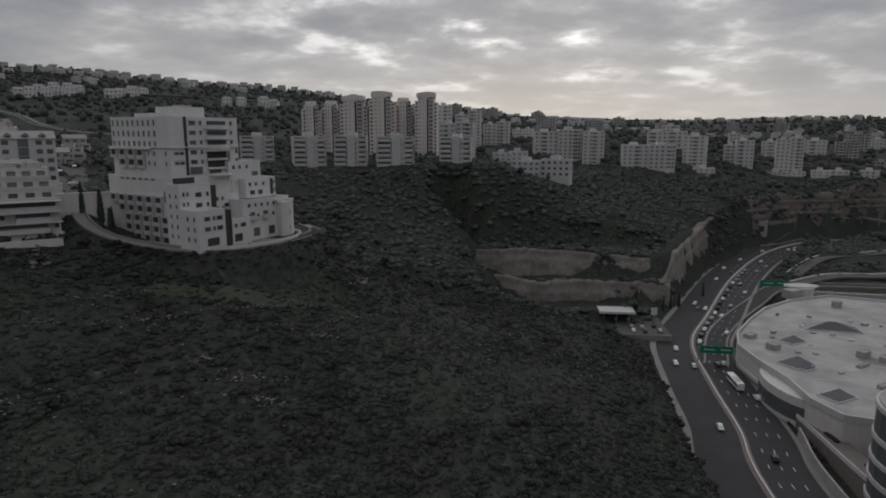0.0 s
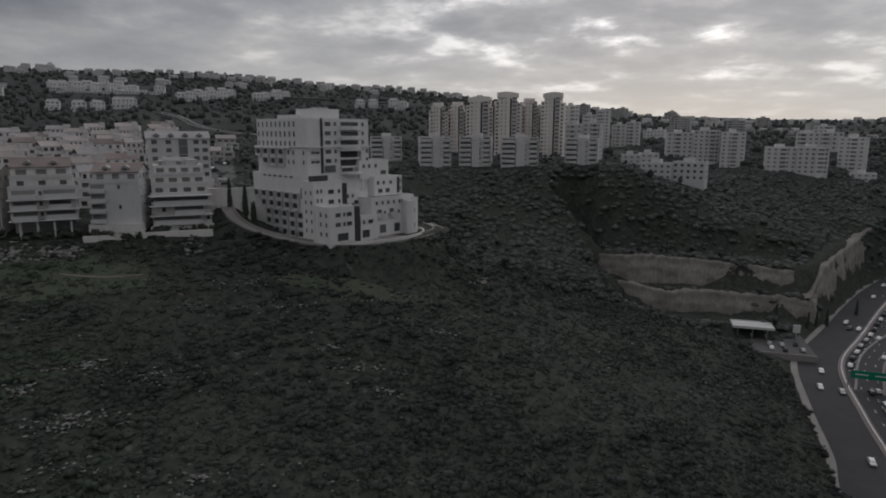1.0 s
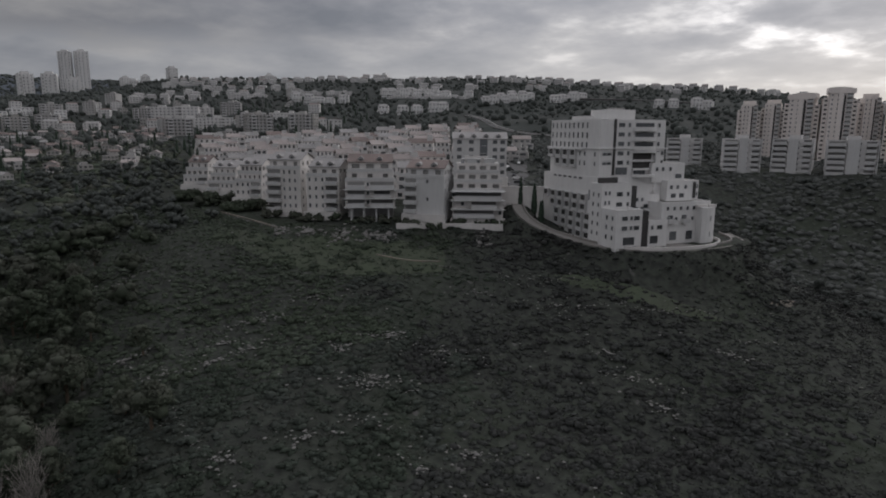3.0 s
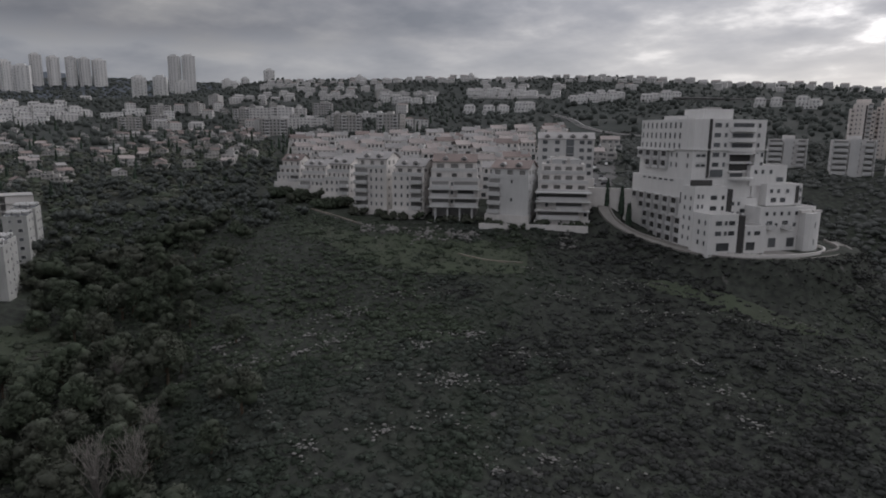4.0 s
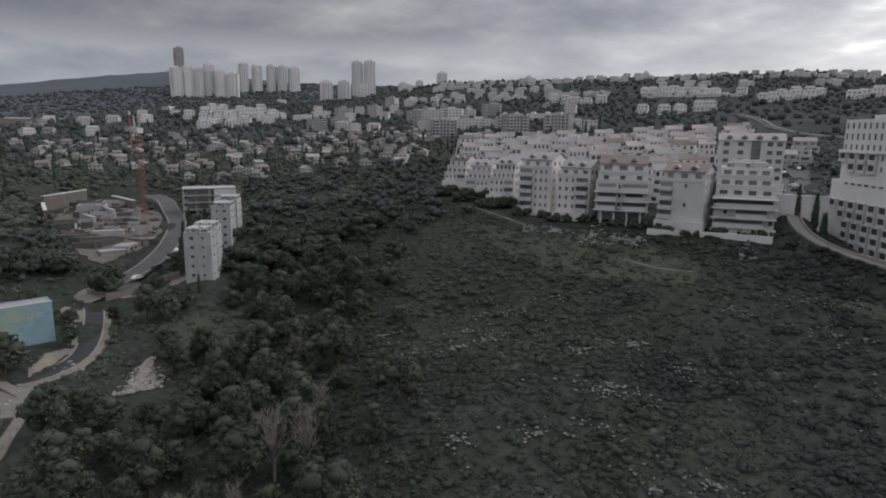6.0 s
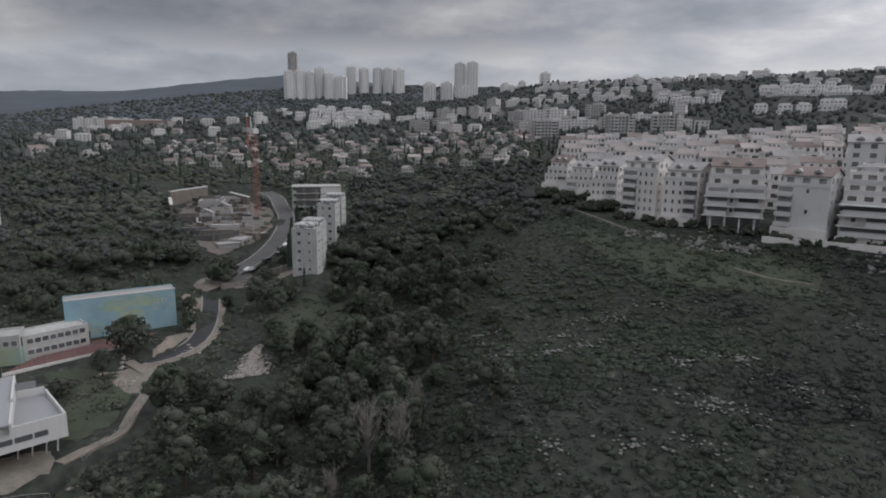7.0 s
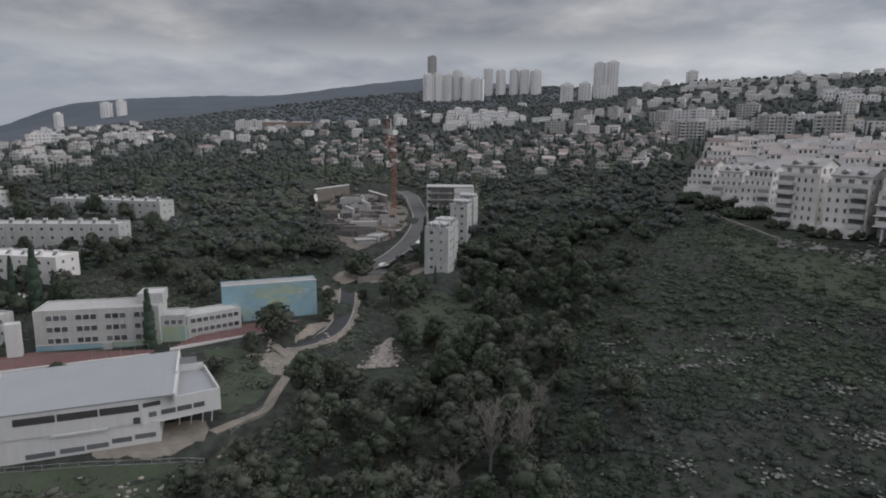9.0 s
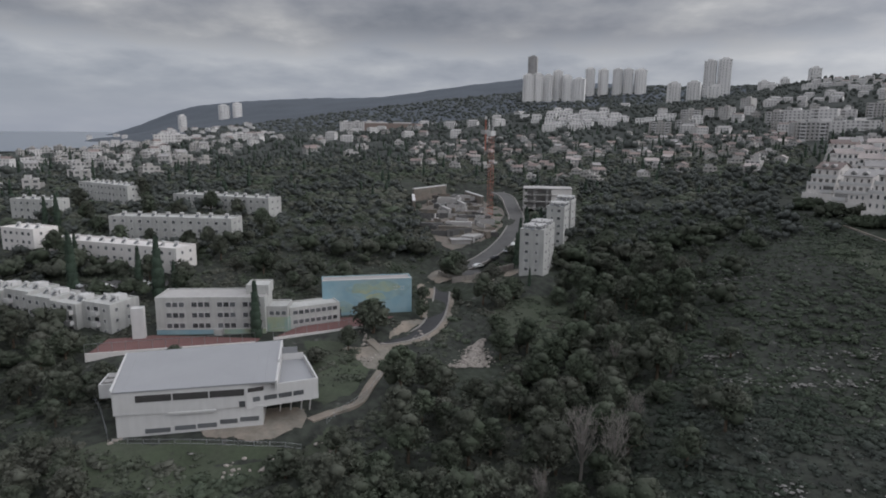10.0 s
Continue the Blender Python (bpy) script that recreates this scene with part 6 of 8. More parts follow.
def build_school():
    t = thing("school", pose(-167.5, -79.5, 43, 0, 0, 93.7), "three-storey white school with window rows and a yellow-green mural base", "school")
    KEEP_CLEAR.extend([(-172, -72, 14), (-172, -58, 14), (-174, -45, 10)])
    part("body", block(0, 30, 0, 10.5, -3, 10.6, 0.5), M_FLATS, t)
    part("roof", box(0.4, 29.6, 0.4, 10.1, 10.1, 10.3), M_GREY, t)
    part("stair_tower", block(24, 30.3, 4, 11, 10, 13, 0.3), M_FLATS, t)
    for g in range(4):
        for k in range(3):
            for i in range(3):
                part_of("window", window_mesh(1.45, 1.35), t, m=on_face("S", 0, 3.6 + 7.0 * g + 1.75 * i, 2.4 + 3.05 * k))
    windows(t, "W", 0, (2.5, 6.5), (2.4, 5.4, 8.4), 1.2, 1.3)
    part("painted_base", box(-0.05, 15.5, -0.06, 0.1, -0.5, 1.2), M_BLUE, t, "pale blue painted band")
    part("painted_base", box(18.5, 30.05, -0.06, 0.1, -0.5, 1.5), M_YELLOW, t, "yellow-green painted band")
    part("porch", box(16, 18.3, -1.4, 0, -1, 1.6), M_FLATS, t)
    part("ledge", box(-0.1, 30.1, -0.2, 0, 1.4, 1.5), M_STONE, t)
    part("porch_wing", block(30, 36, 1.5, 9, -3, 7.4, 0.4), M_FLATS, t)
    windows(t, "S", 1.5, (31.5, 33.2, 34.9), (5.4,), 1.2, 1.2)
    part("painted_base", box(30.2, 36, 1.42, 1.6, -0.5, 4.2), M_YELLOW, t)
    link = thing("school_link", pose(-173, -43.5, 43, 0, 0, 118), "low white school wing with a ribbon of windows", "school")
    part("body", block(0, 15, 0, 7, -3, 6.4, 0.4), M_FLATS, link)
    for k in (2.0, 4.8):
        for i in range(8):
            part_of("window", window_mesh(1.35, 1.2), link, m=on_face("S", 0, 1.6 + 1.7 * i, k))
    part("gate", block(-1.5, 0, -0.8, 4, -3, 4.0, 0.2), M_YELLOW, link, "yellow painted entrance wall")
    b = thing("mural_building", pose(-184.3, -36.2, 43.4, 0, 0, 101.6), "pale blue painted school hall with yellow mural patches", "school")
    KEEP_CLEAR.extend([(-192, -29, 12), (-194, -16, 12), (-180, -34, 8)])
    part("body", block(0, 27.5, 0, 6.5, -3, 11.2, 0.4), M_BLUE, b)
    part("roof", box(0.4, 27.1, 0.4, 6.1, 10.8, 11.0), M_ROOF, b)
    part("coping", box(-0.1, 27.6, -0.1, 0.4, 11.2, 11.4), M_WHITE, b)
    for k, (cx, cz, rx, rz, mat) in enumerate(((17, 7.6, 9.6, 3.2, M_WASH), (5, 2.6, 4.2, 2.0, M_WASH), (12, 8.4, 3.4, 1.7, M_YELLOW), (19.5, 8.8, 4.2, 1.5, M_YELLOW), (16.5, 5.6, 3.0, 1.2, M_YELLOW), (4.6, 2.3, 2.4, 0.9, M_YELLOW), (24.3, 7.2, 1.8, 1.6, M_WASH))):
        ring = [(cx + rx * math.cos(a) * (1 + 0.16 * math.sin(3 * a + k)), cz + rz * math.sin(a) * (1 + 0.2 * math.cos(4 * a + 2 * k))) for a in [2 * math.pi * i / 22 for i in range(22)]]
        part("mural_patch", prism(ring, 0.0, 0.04 + 0.012 * (mat is M_YELLOW) + 0.002 * k), mat, b, m=pose(0, 0, 0, 90, 0, 0))
    part("entrance", box(2.5, 5.5, -0.1, 0.1, 0, 2.2), M_DARK, b)
    windows(b, "S", 0, (22.5, 24.5), (8.2,), 0.9, 1.0)
    court = thing("school_yard", pose(0, 0, 42.7), "red rubber school yard with a low pale wall", "yard")
    KEEP_CLEAR.extend([(-158, -75, 11), (-163, -58, 10), (-170, -36, 12), (-177, -26, 10), (-152, -84, 10)])
    part("surface", prism([(-150, -90), (-160.5, -50), (-165, -50), (-166.6, -80), (-163, -91)], -1.2, 0.3), M_COURT, court)
    part("surface", prism([(-164, -46), (-176, -21), (-186, -14), (-183, -34), (-173, -42)], -1.2, 0.75), M_COURT, court)
    for (ax, ay), (bx, by) in (((-150, -90), (-160.5, -50)), ((-164, -46), (-176, -21))):
        d, a = math.hypot(bx - ax, by - ay), math.degrees(math.atan2(by - ay, bx - ax))
        part("low_wall", box(0, d, -0.15, 0.15, -2, 0.9), M_STONE, court, m=pose(ax, ay, 0, 0, 0, a))
        n = int(d / 3)
        for i in range(n + 1):
            part("fence_post", box(-0.04, 0.04, -0.04, 0.04, 0.8, 3.4), M_METAL, court, m=pose(ax + (bx - ax) * i / n, ay + (by - ay) * i / n, 0))
        part("fence_rail", box(0, d, -0.03, 0.03, 3.3, 3.4), M_METAL, court, m=pose(ax, ay, 0, 0, 0, a))
    pyl = thing("white_shaft", pose(-164.6, -83, 43, 0, 0, 105), "slim white rendered shaft beside the school yard", "shaft")
    part("body", block(-1.6, 1.6, -1.2, 1.2, -2, 8.6, 0.2), M_WHITE, pyl)


def long_flats(ax, ay, bx, by, z, floors, label, depth=10, steps=1, wall=None, seed=0):
    """A long low block of flats from one front corner to the other, with roof heaters."""
    rng = random.Random(seed)
    d, a = math.hypot(bx - ax, by - ay), math.degrees(math.atan2(by - ay, bx - ax))
    t = thing("block_of_flats", pose(ax, ay, z, 0, 0, a), label, "block of flats", "long white flats")
    for i in range(int(d / 9) + 1):
        k = min(1, i * 9 / d)
        KEEP_CLEAR.append((ax + (bx - ax) * k - math.sin(radians(a)) * depth / 2, ay + (by - ay) * k + math.cos(radians(a)) * depth / 2, depth * 0.75))
    h, seg = 3.1, d / steps
    for s in range(steps):
        x0, off, up = s * seg, rng.uniform(-1.2, 1.2) * (steps > 1), rng.choice((0, 0.5, -0.5)) * (steps > 1)
        part("section", block(x0, x0 + seg - 0.003 * (s < steps - 1), off, depth + off, -4, h * floors + 0.5 + up, 0.5), wall or M_FLATS, t)
        n = max(2, int(seg / 3.4))
        for k in range(floors):
            for i, x in enumerate(spread(x0 + 0.8, x0 + seg - 0.8, n)):
                if (i + s + seed) % 4 == 1 and steps > 1:
                    balcony(t, "S", off, x, h * k + 0.3, 2.4, 1.3)
                else:
                    part_of("window", window_mesh(*((1.3, 1.1) if (i + seed) % 3 else (0.8, 0.9))), t, m=on_face("S", off, x, h * k + 1.7))
        roof_tanks(t, spread(x0 + 1, x0 + seg - 1, max(2, int(seg / 5.6))), (depth * 0.5 + off,), h * floors + up)
        if steps > 1:
            part("roof_house", block(x0 + seg * 0.4, x0 + seg * 0.4 + 3, depth * 0.6 + off, depth * 0.9 + off, h * floors + up, h * floors + 1.3 + up, 0.2), wall or M_WHITE, t)
    windows(t, "E", d, (3, 7), [h * k + 1.7 for k in range(floors)], 0.9, 1.0)
    return t


def build_flats():
    long_flats(-243, -131, -237.5, -81, 56, 3, "long white three-storey flats with solar heaters on the roof", seed=1)
    long_flats(-301, -130, -283, -79, 59, 3, "long white flats half hidden by pines", seed=2)
    long_flats(-225, -144, -207.5, -90, 50, 3, "long pale flats with solar heaters above a car park", seed=3, wall=M_STONE)
    long_flats(-186, -142, -166.5, -92.5, 41.6, 3, "stepped row of white flats with balconies and stair blocks", seed=4, steps=5)
    long_flats(-330, -192, -305, -154, 62, 3, "white flats among tall pines on the slope", seed=5)
    long_flats(-282, -196, -277, -174, 58, 3, "short white flats behind dark cypresses", seed=6)
    long_flats(-232, -166, -226, -150, 53, 3, "pale flats behind the trees", seed=7, wall=M_STONE)
    for ax, ay, bx, by, z, fl, dep, s in ((-215.8, 27.5, -212.2, 35.4, 50.6, 5, 8, 8), (-224, 31.2, -220.8, 38.2, 51, 5, 9, 10), (-251.5, 42.6, -248.6, 49.2, 54.6, 5, 9, 9), (-262, 47.2, -259, 54, 56, 5, 9, 11)):
        t = long_flats(ax, ay, bx, by, z, fl, "narrow white five-storey flats crowded with solar heaters", dep, seed=s)
        roof_tanks(t, (1.3, 3.2, 5.0, 6.6), (1.5, 4.5, 7), 3.1 * fl)
    # unfinished building, crane and building site
    u = thing("unfinished_building", pose(*spot(82.6, 314), 62, 0, 0, 81), "unfinished concrete building with open floors", "building site")
    for k in range(4):
        part("floor_slab", box(0, 24, 0, 14, 3.3 * k, 3.3 * k + 0.4), M_GREY, u)
        for x in (0.5, 6, 12, 18, 23.5):
            part("column", box(x - 0.35, x + 0.35, 0.4, 1.1, 3.3 * k - 3, 3.3 * k + 0.1), M_GREY, u)
        if k < 3:
            part("infill_wall", box(2, 14, 4, 4.3, 3.3 * k + 0.4, 3.3 * k + 3.3), M_GREY, u)
            part("infill_wall", box(14, 24, 0.3, 0.6, 3.3 * k + 0.4, 3.3 * k + 3.3), M_STONE, u)
    KEEP_CLEAR.extend([(-314, 48, 10), (-312, 60, 10)])
    c = thing("tower_crane", pose(-300.5, 23.2, 57.5, 0, 0, 40), "red lattice tower crane with a white raised jib", "crane")

    def rod(bm, a, b, r):
        a, b = Vector(a), Vector(b)
        d = b - a
        bmesh.ops.create_cone(bm, cap_ends=False, segments=4, radius1=r, radius2=r, depth=d.length, matrix=Matrix.Translation((a + b) / 2) @ d.to_track_quat("Z", "Y").to_matrix().to_4x4())

    for k in range(13):
        bm = bmesh.new()
        z0, z1, w = 3.1 * k, 3.1 * (k + 1), 0.95
        cs = [(-w, -w), (w, -w), (w, w), (-w, w)]
        for i in range(4):
            (x, y), (p, q) = cs[i], cs[(i + 1) % 4]
            rod(bm, (x, y, z0), (x, y, z1), 0.09)
            rod(bm, (x, y, z0), (p, q, z1), 0.06)
            rod(bm, (x, y, z1), (p, q, z1), 0.05)
        part("mast_section", bm, M_RUST, c, "red lattice mast section")
    part("cab", box(-1.3, 1.3, -1.6, 1.6, 40.3, 42.6), M_WHITE, c)
    part("counterweight", box(-6, -3, -1.2, 1.2, 41, 43), M_GREY, c)
    bm = bmesh.new()
    for s in (-0.5, 0.5):
        rod(bm, (0.5, s, 42), (3.5, 0, 52), 0.13)
        rod(bm, (-1.5, s, 42), (-2.0, 0, 48), 0.13)
    for k in range(5):
        rod(bm, (0.5 + 0.6 * k, -0.5 + 0.1 * k, 42 + 2 * k), (1.1 + 0.6 * k, 0.4 - 0.08 * k, 44 + 2 * k), 0.08)
    rod(bm, (-2, 0, 48), (3.4, 0, 51.5), 0.06)
    part("jib", bm, M_WHITE, c, "white raised lattice jib")
    c2 = thing("hoist_mast", pose(-560, 38, ground_z(-560, 38), 0, 0, 0), "slim distant crane mast over the houses", "crane")
    part("mast", box(-0.6, 0.6, -0.6, 0.6, 0, 30), M_RUST, c2)
    part("head", box(-0.8, 3, -0.8, 0.8, 30, 33), M_WHITE, c2)
    s = thing("building_site", pose(0, 0, 0), "terraced building site with earth walls and raw concrete", "building site")
    KEEP_CLEAR.extend([(-275, 10, 15), (-290, 8, 16), (-262, 8, 12), (-318, 8, 20), (-345, 6, 22), (-300, 14, 14), (-372, 20, 14)])
    for ax, ay, bx, by, z, h, mt in ((-312, -14, -345, -16, 60, 5, M_SITE), (-345, -16, -372, 2, 62, 6, M_SITE), (-306, 4, -330, -2, 58.5, 3, M_GREY), (-318, 12, -345, 6, 60, 3, M_GREY), (-338, 22, -366, 14, 61.5, 3.4, M_SITE)):
        d, a = math.hypot(bx - ax, by - ay), math.degrees(math.atan2(by - ay, bx - ax))
        w = part("retaining_wall", box(0, d, -0.6, 0.6, -4, h), mt, s, m=pose(ax, ay, z, 0, 0, a))
        part("coping", box(0, d, -0.75, 0.75, h, h + 0.4), M_WHITE if mt is M_SITE else M_GREY, w)
    for x, y, z, w, d, h, mt in ((-322, 6, 58.5, 14, 8, 3, M_GREY), (-340, 4, 60, 12, 9, 4, M_GREY), (-352, 14, 61, 10, 8, 3, M_GREY), (-312, 16, 58, 8, 5, 2.5, M_ROOF)):
        part("raw_frame", block(-w / 2, w / 2, -d / 2, d / 2, -3, h, 1.0), mt, s, m=pose(x, y, z, 0, 0, 80))
    rng = random.Random(4)
    for i in range(110):
        x, y = -266 - rng.uniform(0, 100), 8 + rng.uniform(-16, 12)
        w, d, h = rng.uniform(2.5, 13), rng.choice((0.3, 0.4, 0.5, 2.5)), rng.uniform(0.6, 2.6)
        part("concrete_piece", box(-w / 2, w / 2, -d / 2, d / 2, -2, h), rng.choice((M_GREY, M_SITE, M_SITE, M_ROADGREY, M_ROADGREY)), s, m=pose(x, y, ground_z(x, y) + 0.2, 0, 0, rng.choice((80, 80, 170, 40, 120))))
    sh = thing("street_shops", pose(-260.5, 13.5, 52.3, 0, 0, 150), "low row of open garages along the street", "garages")
    part("body", block(0, 22, 0, 6, -3, 3.6, 0.3), M_GREY, sh)
    # Dark panels on the solid front paint the shade inside the garages.
    for x in spread(1, 21, 6):
        part("opening", box(x - 1.2, x + 1.2, -0.05, 0.2, 0.1, 2.6), M_DARK, sh)
    hut = thing("site_cabin", pose(-258, 4.5, 51.5, 0, 0, 100), "white-roofed cabin by the street", "cabin")
    part("body", block(0, 8, 0, 5, -3, 3.2, 0.2), M_GREY, hut)
    part("roof", box(-0.4, 8.4, -0.4, 5.4, 3.2, 3.45), M_ROOF, hut)
    KEEP_CLEAR.extend([(-211, 34, 6), (-216, 41, 6), (-246, 50, 5), (-262, 16, 9), (-256, 8, 8), (-236, 8, 13), (-226, 8, 9)])


def build_lanes():
    for name, pts, w, mat, label in (("school_road", SCHOOL_ROAD, 2.4, M_ASPHALT, "narrow asphalt lane curving below the school"), ("street", STREET, 3.4, M_ROADGREY, "grey street climbing past the white flats"),
                                     ("hotel_road", HOTEL_ROAD, 1.5, M_PAVE, "pale approach road with a low wall")):
        r = new(name, None)
        tagged(r, label, "road", kind="structure")
        part("carriageway", strip(pts, -w, w, 0.25, 0.8, 3.0), mat, r)
        part("kerb", strip(pts, -w - 0.5, -w, 0.45 if name != "hotel_road" else 1.0, 1.6, 3.0), M_PAVE, r)
        part("kerb", strip(pts, w, w + 0.5, 0.45, 1.0, 3.0), M_PAVE, r)
        if name == "school_road":
            part("verge", strip(pts, -w - 3.2, -w - 0.5, 0.2, 0.8, 3.0), M_DIRT, r)
            part("verge", strip(pts, w + 0.5, w + 2.4, 0.2, 0.8, 3.0), M_DIRT, r)
    plaza = new("pavement", None)
    tagged(plaza, "pale turning place at the foot of the street", "pavement", kind="structure")
    ring = [(-231 + 10 * math.cos(a), 8 + 7 * math.sin(a)) for a in [2 * math.pi * i / 20 for i in range(20)]]
    part("surface", prism(ring, 45, 47.75), M_ROADGREY, plaza)
    track = new("dirt_track", None)
    tagged(track, "bare earth track and clearing beside the sports hall", "track", kind="structure")
    pts = [(-168, -20), (-158, -14.5), (-150, -15), (-142, -16.8), (-134, -18.5), (-127, -22), (-121, -27)]
    part("surface", strip([(x, y, ground_z(x, y)) for x, y in pts], -1.2, 1.2, 0.22, 0.8, 2.0), M_DIRT, track)
    ground_patch("clearing", [(-117, -49), (-114.2, -46), (-113.2, -40), (-112.9, -36), (-115, -32), (-119, -28.5), (-123, -28), (-127, -30), (-127, -37), (-119, -49)], M_DIRT, "trodden bare earth below the sports hall")
    ground_patch("clearing", [(-162.2, -26.6), (-164.2, -20), (-164.2, -13.5), (-157.8, -12.6), (-149, -14.6), (-149.6, -18), (-153.5, -21), (-159, -26)], M_DIRT, "bare stony earth where the track meets the lane")
    ground_patch("clearing", [(-216.1, -7.8), (-221.3, -5.1), (-189.6, -4.3), (-180.8, -6.5), (-173.6, -10.6), (-170.1, -14.5), (-172.5, -14.7), (-180.9, -10.6), (-189.7, -6.4)], M_DIRT, "strip of pale earth between the mural hall and the lane")
    ground_patch("clearing", oval(-226, 1, 8, 6, 0), M_DIRT, "bare earth bank beside the turning place")
    ground_patch("clearing", oval(-222, 20, 5, 14, 20), M_DIRT, "bare earth bank below the street")
    ground_patch("clearing", oval(-333, 6, 38, 17, -10), M_SITE, "churned earth of the building site", 0.3)
    ground_patch("clearing", [(-250, 4), (-262, -3), (-300, -8), (-340, -10), (-346, 24), (-330, 32), (-300, 30.5), (-272, 23.5)], M_SITE, "trampled earth and rubble of the building site", 0.28)
    ground_patch("car_park", oval(-198, -108, 6, 18, 18), M_ROADGREY, "worn grey car park before the long flats", 0.15)
    ground_patch("lawn", [(-98, -72), (-99, -56), (-99.5, -44), (-104, -31), (-111, -21), (-118, -19.5), (-121, -22), (-114, -28), (-112.4, -36), (-112, -52), (-111, -65), (-106, -73)], M_GRASS, "green grass bank below the sports hall")
    ground_patch("lawn", [(-163.3, -37.3), (-164.4, -28), (-162.5, -26), (-153, -20.5), (-149, -17.8), (-139.6, -20.5), (-128.5, -24.5), (-131, -31), (-137, -33), (-150.7, -36)], M_GRASS, "rough green meadow between the sports hall and the track")
    ground_patch("lawn", oval(-184, 30, 15, 15, 0), M_GRASS, "bright green grass below the white flats")
    ground_patch("lawn", oval(-140, 134, 24, 10, 40), M_GRASS, "bright green strip of grass on the slope")
    ground_patch("lawn", oval(-205, 165, 30, 8, 20), M_GRASS, "green grassy strip under the apartment houses")
    ground_patch("lawn", oval(-60, 168, 24, 4, 10), M_GRASS, "green grassy terrace on the slope")
    ground_patch("lawn", [spot(57, 236), spot(52, 206), spot(46, 192), spot(40, 193), spot(37, 196), spot(37, 180), spot(41, 176), spot(47, 176), spot(53, 190), spot(58, 222)], M_GRASS, "bright green grass bank below the apartment houses")
    for pts in (((-213, 139), (-192, 137.5), (-173, 134.3)), ((-130, 137.7), (-120.4, 141.3), (-113, 148))):
        foot = new("footpath", None)
        tagged(foot, "pale trodden footpath across the grassy slope", "footpath", kind="structure")
        part("surface", strip([(x, y, ground_z(x, y)) for x, y in pts], -0.35, 0.35, 0.25, 0.9, 2.0), M_DIRT, foot)
        ROUTES.append(([(x, y, 0) for x, y in pts], 1.0))
    ground_patch("clearing", oval(-27, 199, 1.6, 6, -20), M_DIRT, "pale worn scar of a footpath on the spur")
    wall = thing("street_wall", pose(0, 0, 0), "beige stone retaining wall below the turning place", "wall")
    ring = [(-231 + 11 * math.cos(a), 8 + 9.5 * math.sin(a)) for a in [radians(v) for v in range(-70, 71, 14)]]
    for (ax, ay), (bx, by) in zip(ring[:-1], ring[1:]):
        d, a = math.hypot(bx - ax, by - ay), math.degrees(math.atan2(by - ay, bx - ax))
        part("wall_piece", box(-0.1, d + 0.1, -0.25, 0.25, 43, 48.6), M_CLIFF, wall, m=pose(ax, ay, 0, 0, 0, a))
    bank = [(-217, 3.9, 48.4), (-218.8, 12.1, 49.0), (-222.6, 20.4, 50.4), (-229, 27, 52)]
    for (ax, ay, az), (bx, by, bz) in zip(bank[:-1], bank[1:]):
        d, a = math.hypot(bx - ax, by - ay), math.degrees(math.atan2(by - ay, bx - ax))
        part("wall_piece", box(-0.1, d + 0.1, -0.25, 0.25, 43, (az + bz) / 2), M_CLIFF, wall, m=pose(ax, ay, 0, 0, 0, a))
    for i, (x, y) in enumerate(((-196, -108), (-198, -103), (-199.5, -97.5), (-196, -118))):
        park(("white", "dark", "white", "silver")[i], pose(x, y, ground_z(x, y) + 0.25, 0, 0, 70))
    for i, (v, a) in enumerate(along(STREET, 9, 5.6, 14)):
        if i < 8:
            park(("white", "dark", "silver")[i % 3], Matrix.Translation(v + Vector((0, 0, 0.45))) @ pose(0, 0, 0, 0, 0, a))


build_hall()
build_school()
build_flats()
build_lanes()
mon = thing("concrete_pillar_house", pose(*spot(63.6, 395), 80.5, 0, 0, 64), "small white block tower on the hilltop", "tower")
part("body", block(-1.6, 1.6, 0, 3, -3, 6, 0.2), M_WHITE, mon)
part("base", box(-3, 3, -1, 4, -3, 0.5), M_GREY, mon)


# ---- the town on the slopes and the towers on the skyline ----
FAR_TOWERS = [  # bearing, distance, width, roof height
    (82.15, 1950, 26.7, 318.9), (82.43, 1650, 25.6, 241), (81.57, 1655, 24, 243), (80.76, 1660, 22.7, 240.5), (79.87, 1670, 24, 252), (79.05, 1660, 22.4, 239),
    (78.12, 1660, 30.7, 232), (77.12, 1750, 23.3, 265), (75.97, 1750, 23, 261.6), (74.89, 1750, 22.8, 262.6), (73.94, 1750, 24, 262), (72.9, 1750, 28, 260.3),
    (67.57, 1600, 25, 263.4), (66.4, 1600, 27, 266), (70.15, 1450, 24.8, 203.7), (68.71, 1450, 26.5, 205.5), (66.97, 1450, 30, 197)]
SKYLINE_BLOCKS = [(63.42, 1500, 19, 207.5), (62.91, 1450, 17, 192.6), (62.0, 1500, 16.4, 212.3), (59.96, 1500, 20.7, 231.6), (108.95, 2300, 34, 176), (107.82, 2300, 29, 184),
                  (112.2, 2000, 20, 134.4), (42.5, 1350, 14, 208), (52.3, 1350, 15, 206)]
for i, (b, d, w, top) in enumerate(FAR_TOWERS + SKYLINE_BLOCKS):
    x, y = spot(b, d)
    z = ground_z(x, y)
    far_tower(pose(x, y, z, 0, 0, b + (-8, 6, 12)[i % 3]), w, 20, max(12, top - z), "very tall dark office tower on the skyline" if i == 0 else "pale high-rise tower on the far ridge", M_GREY if i == 0 else M_TOWER)
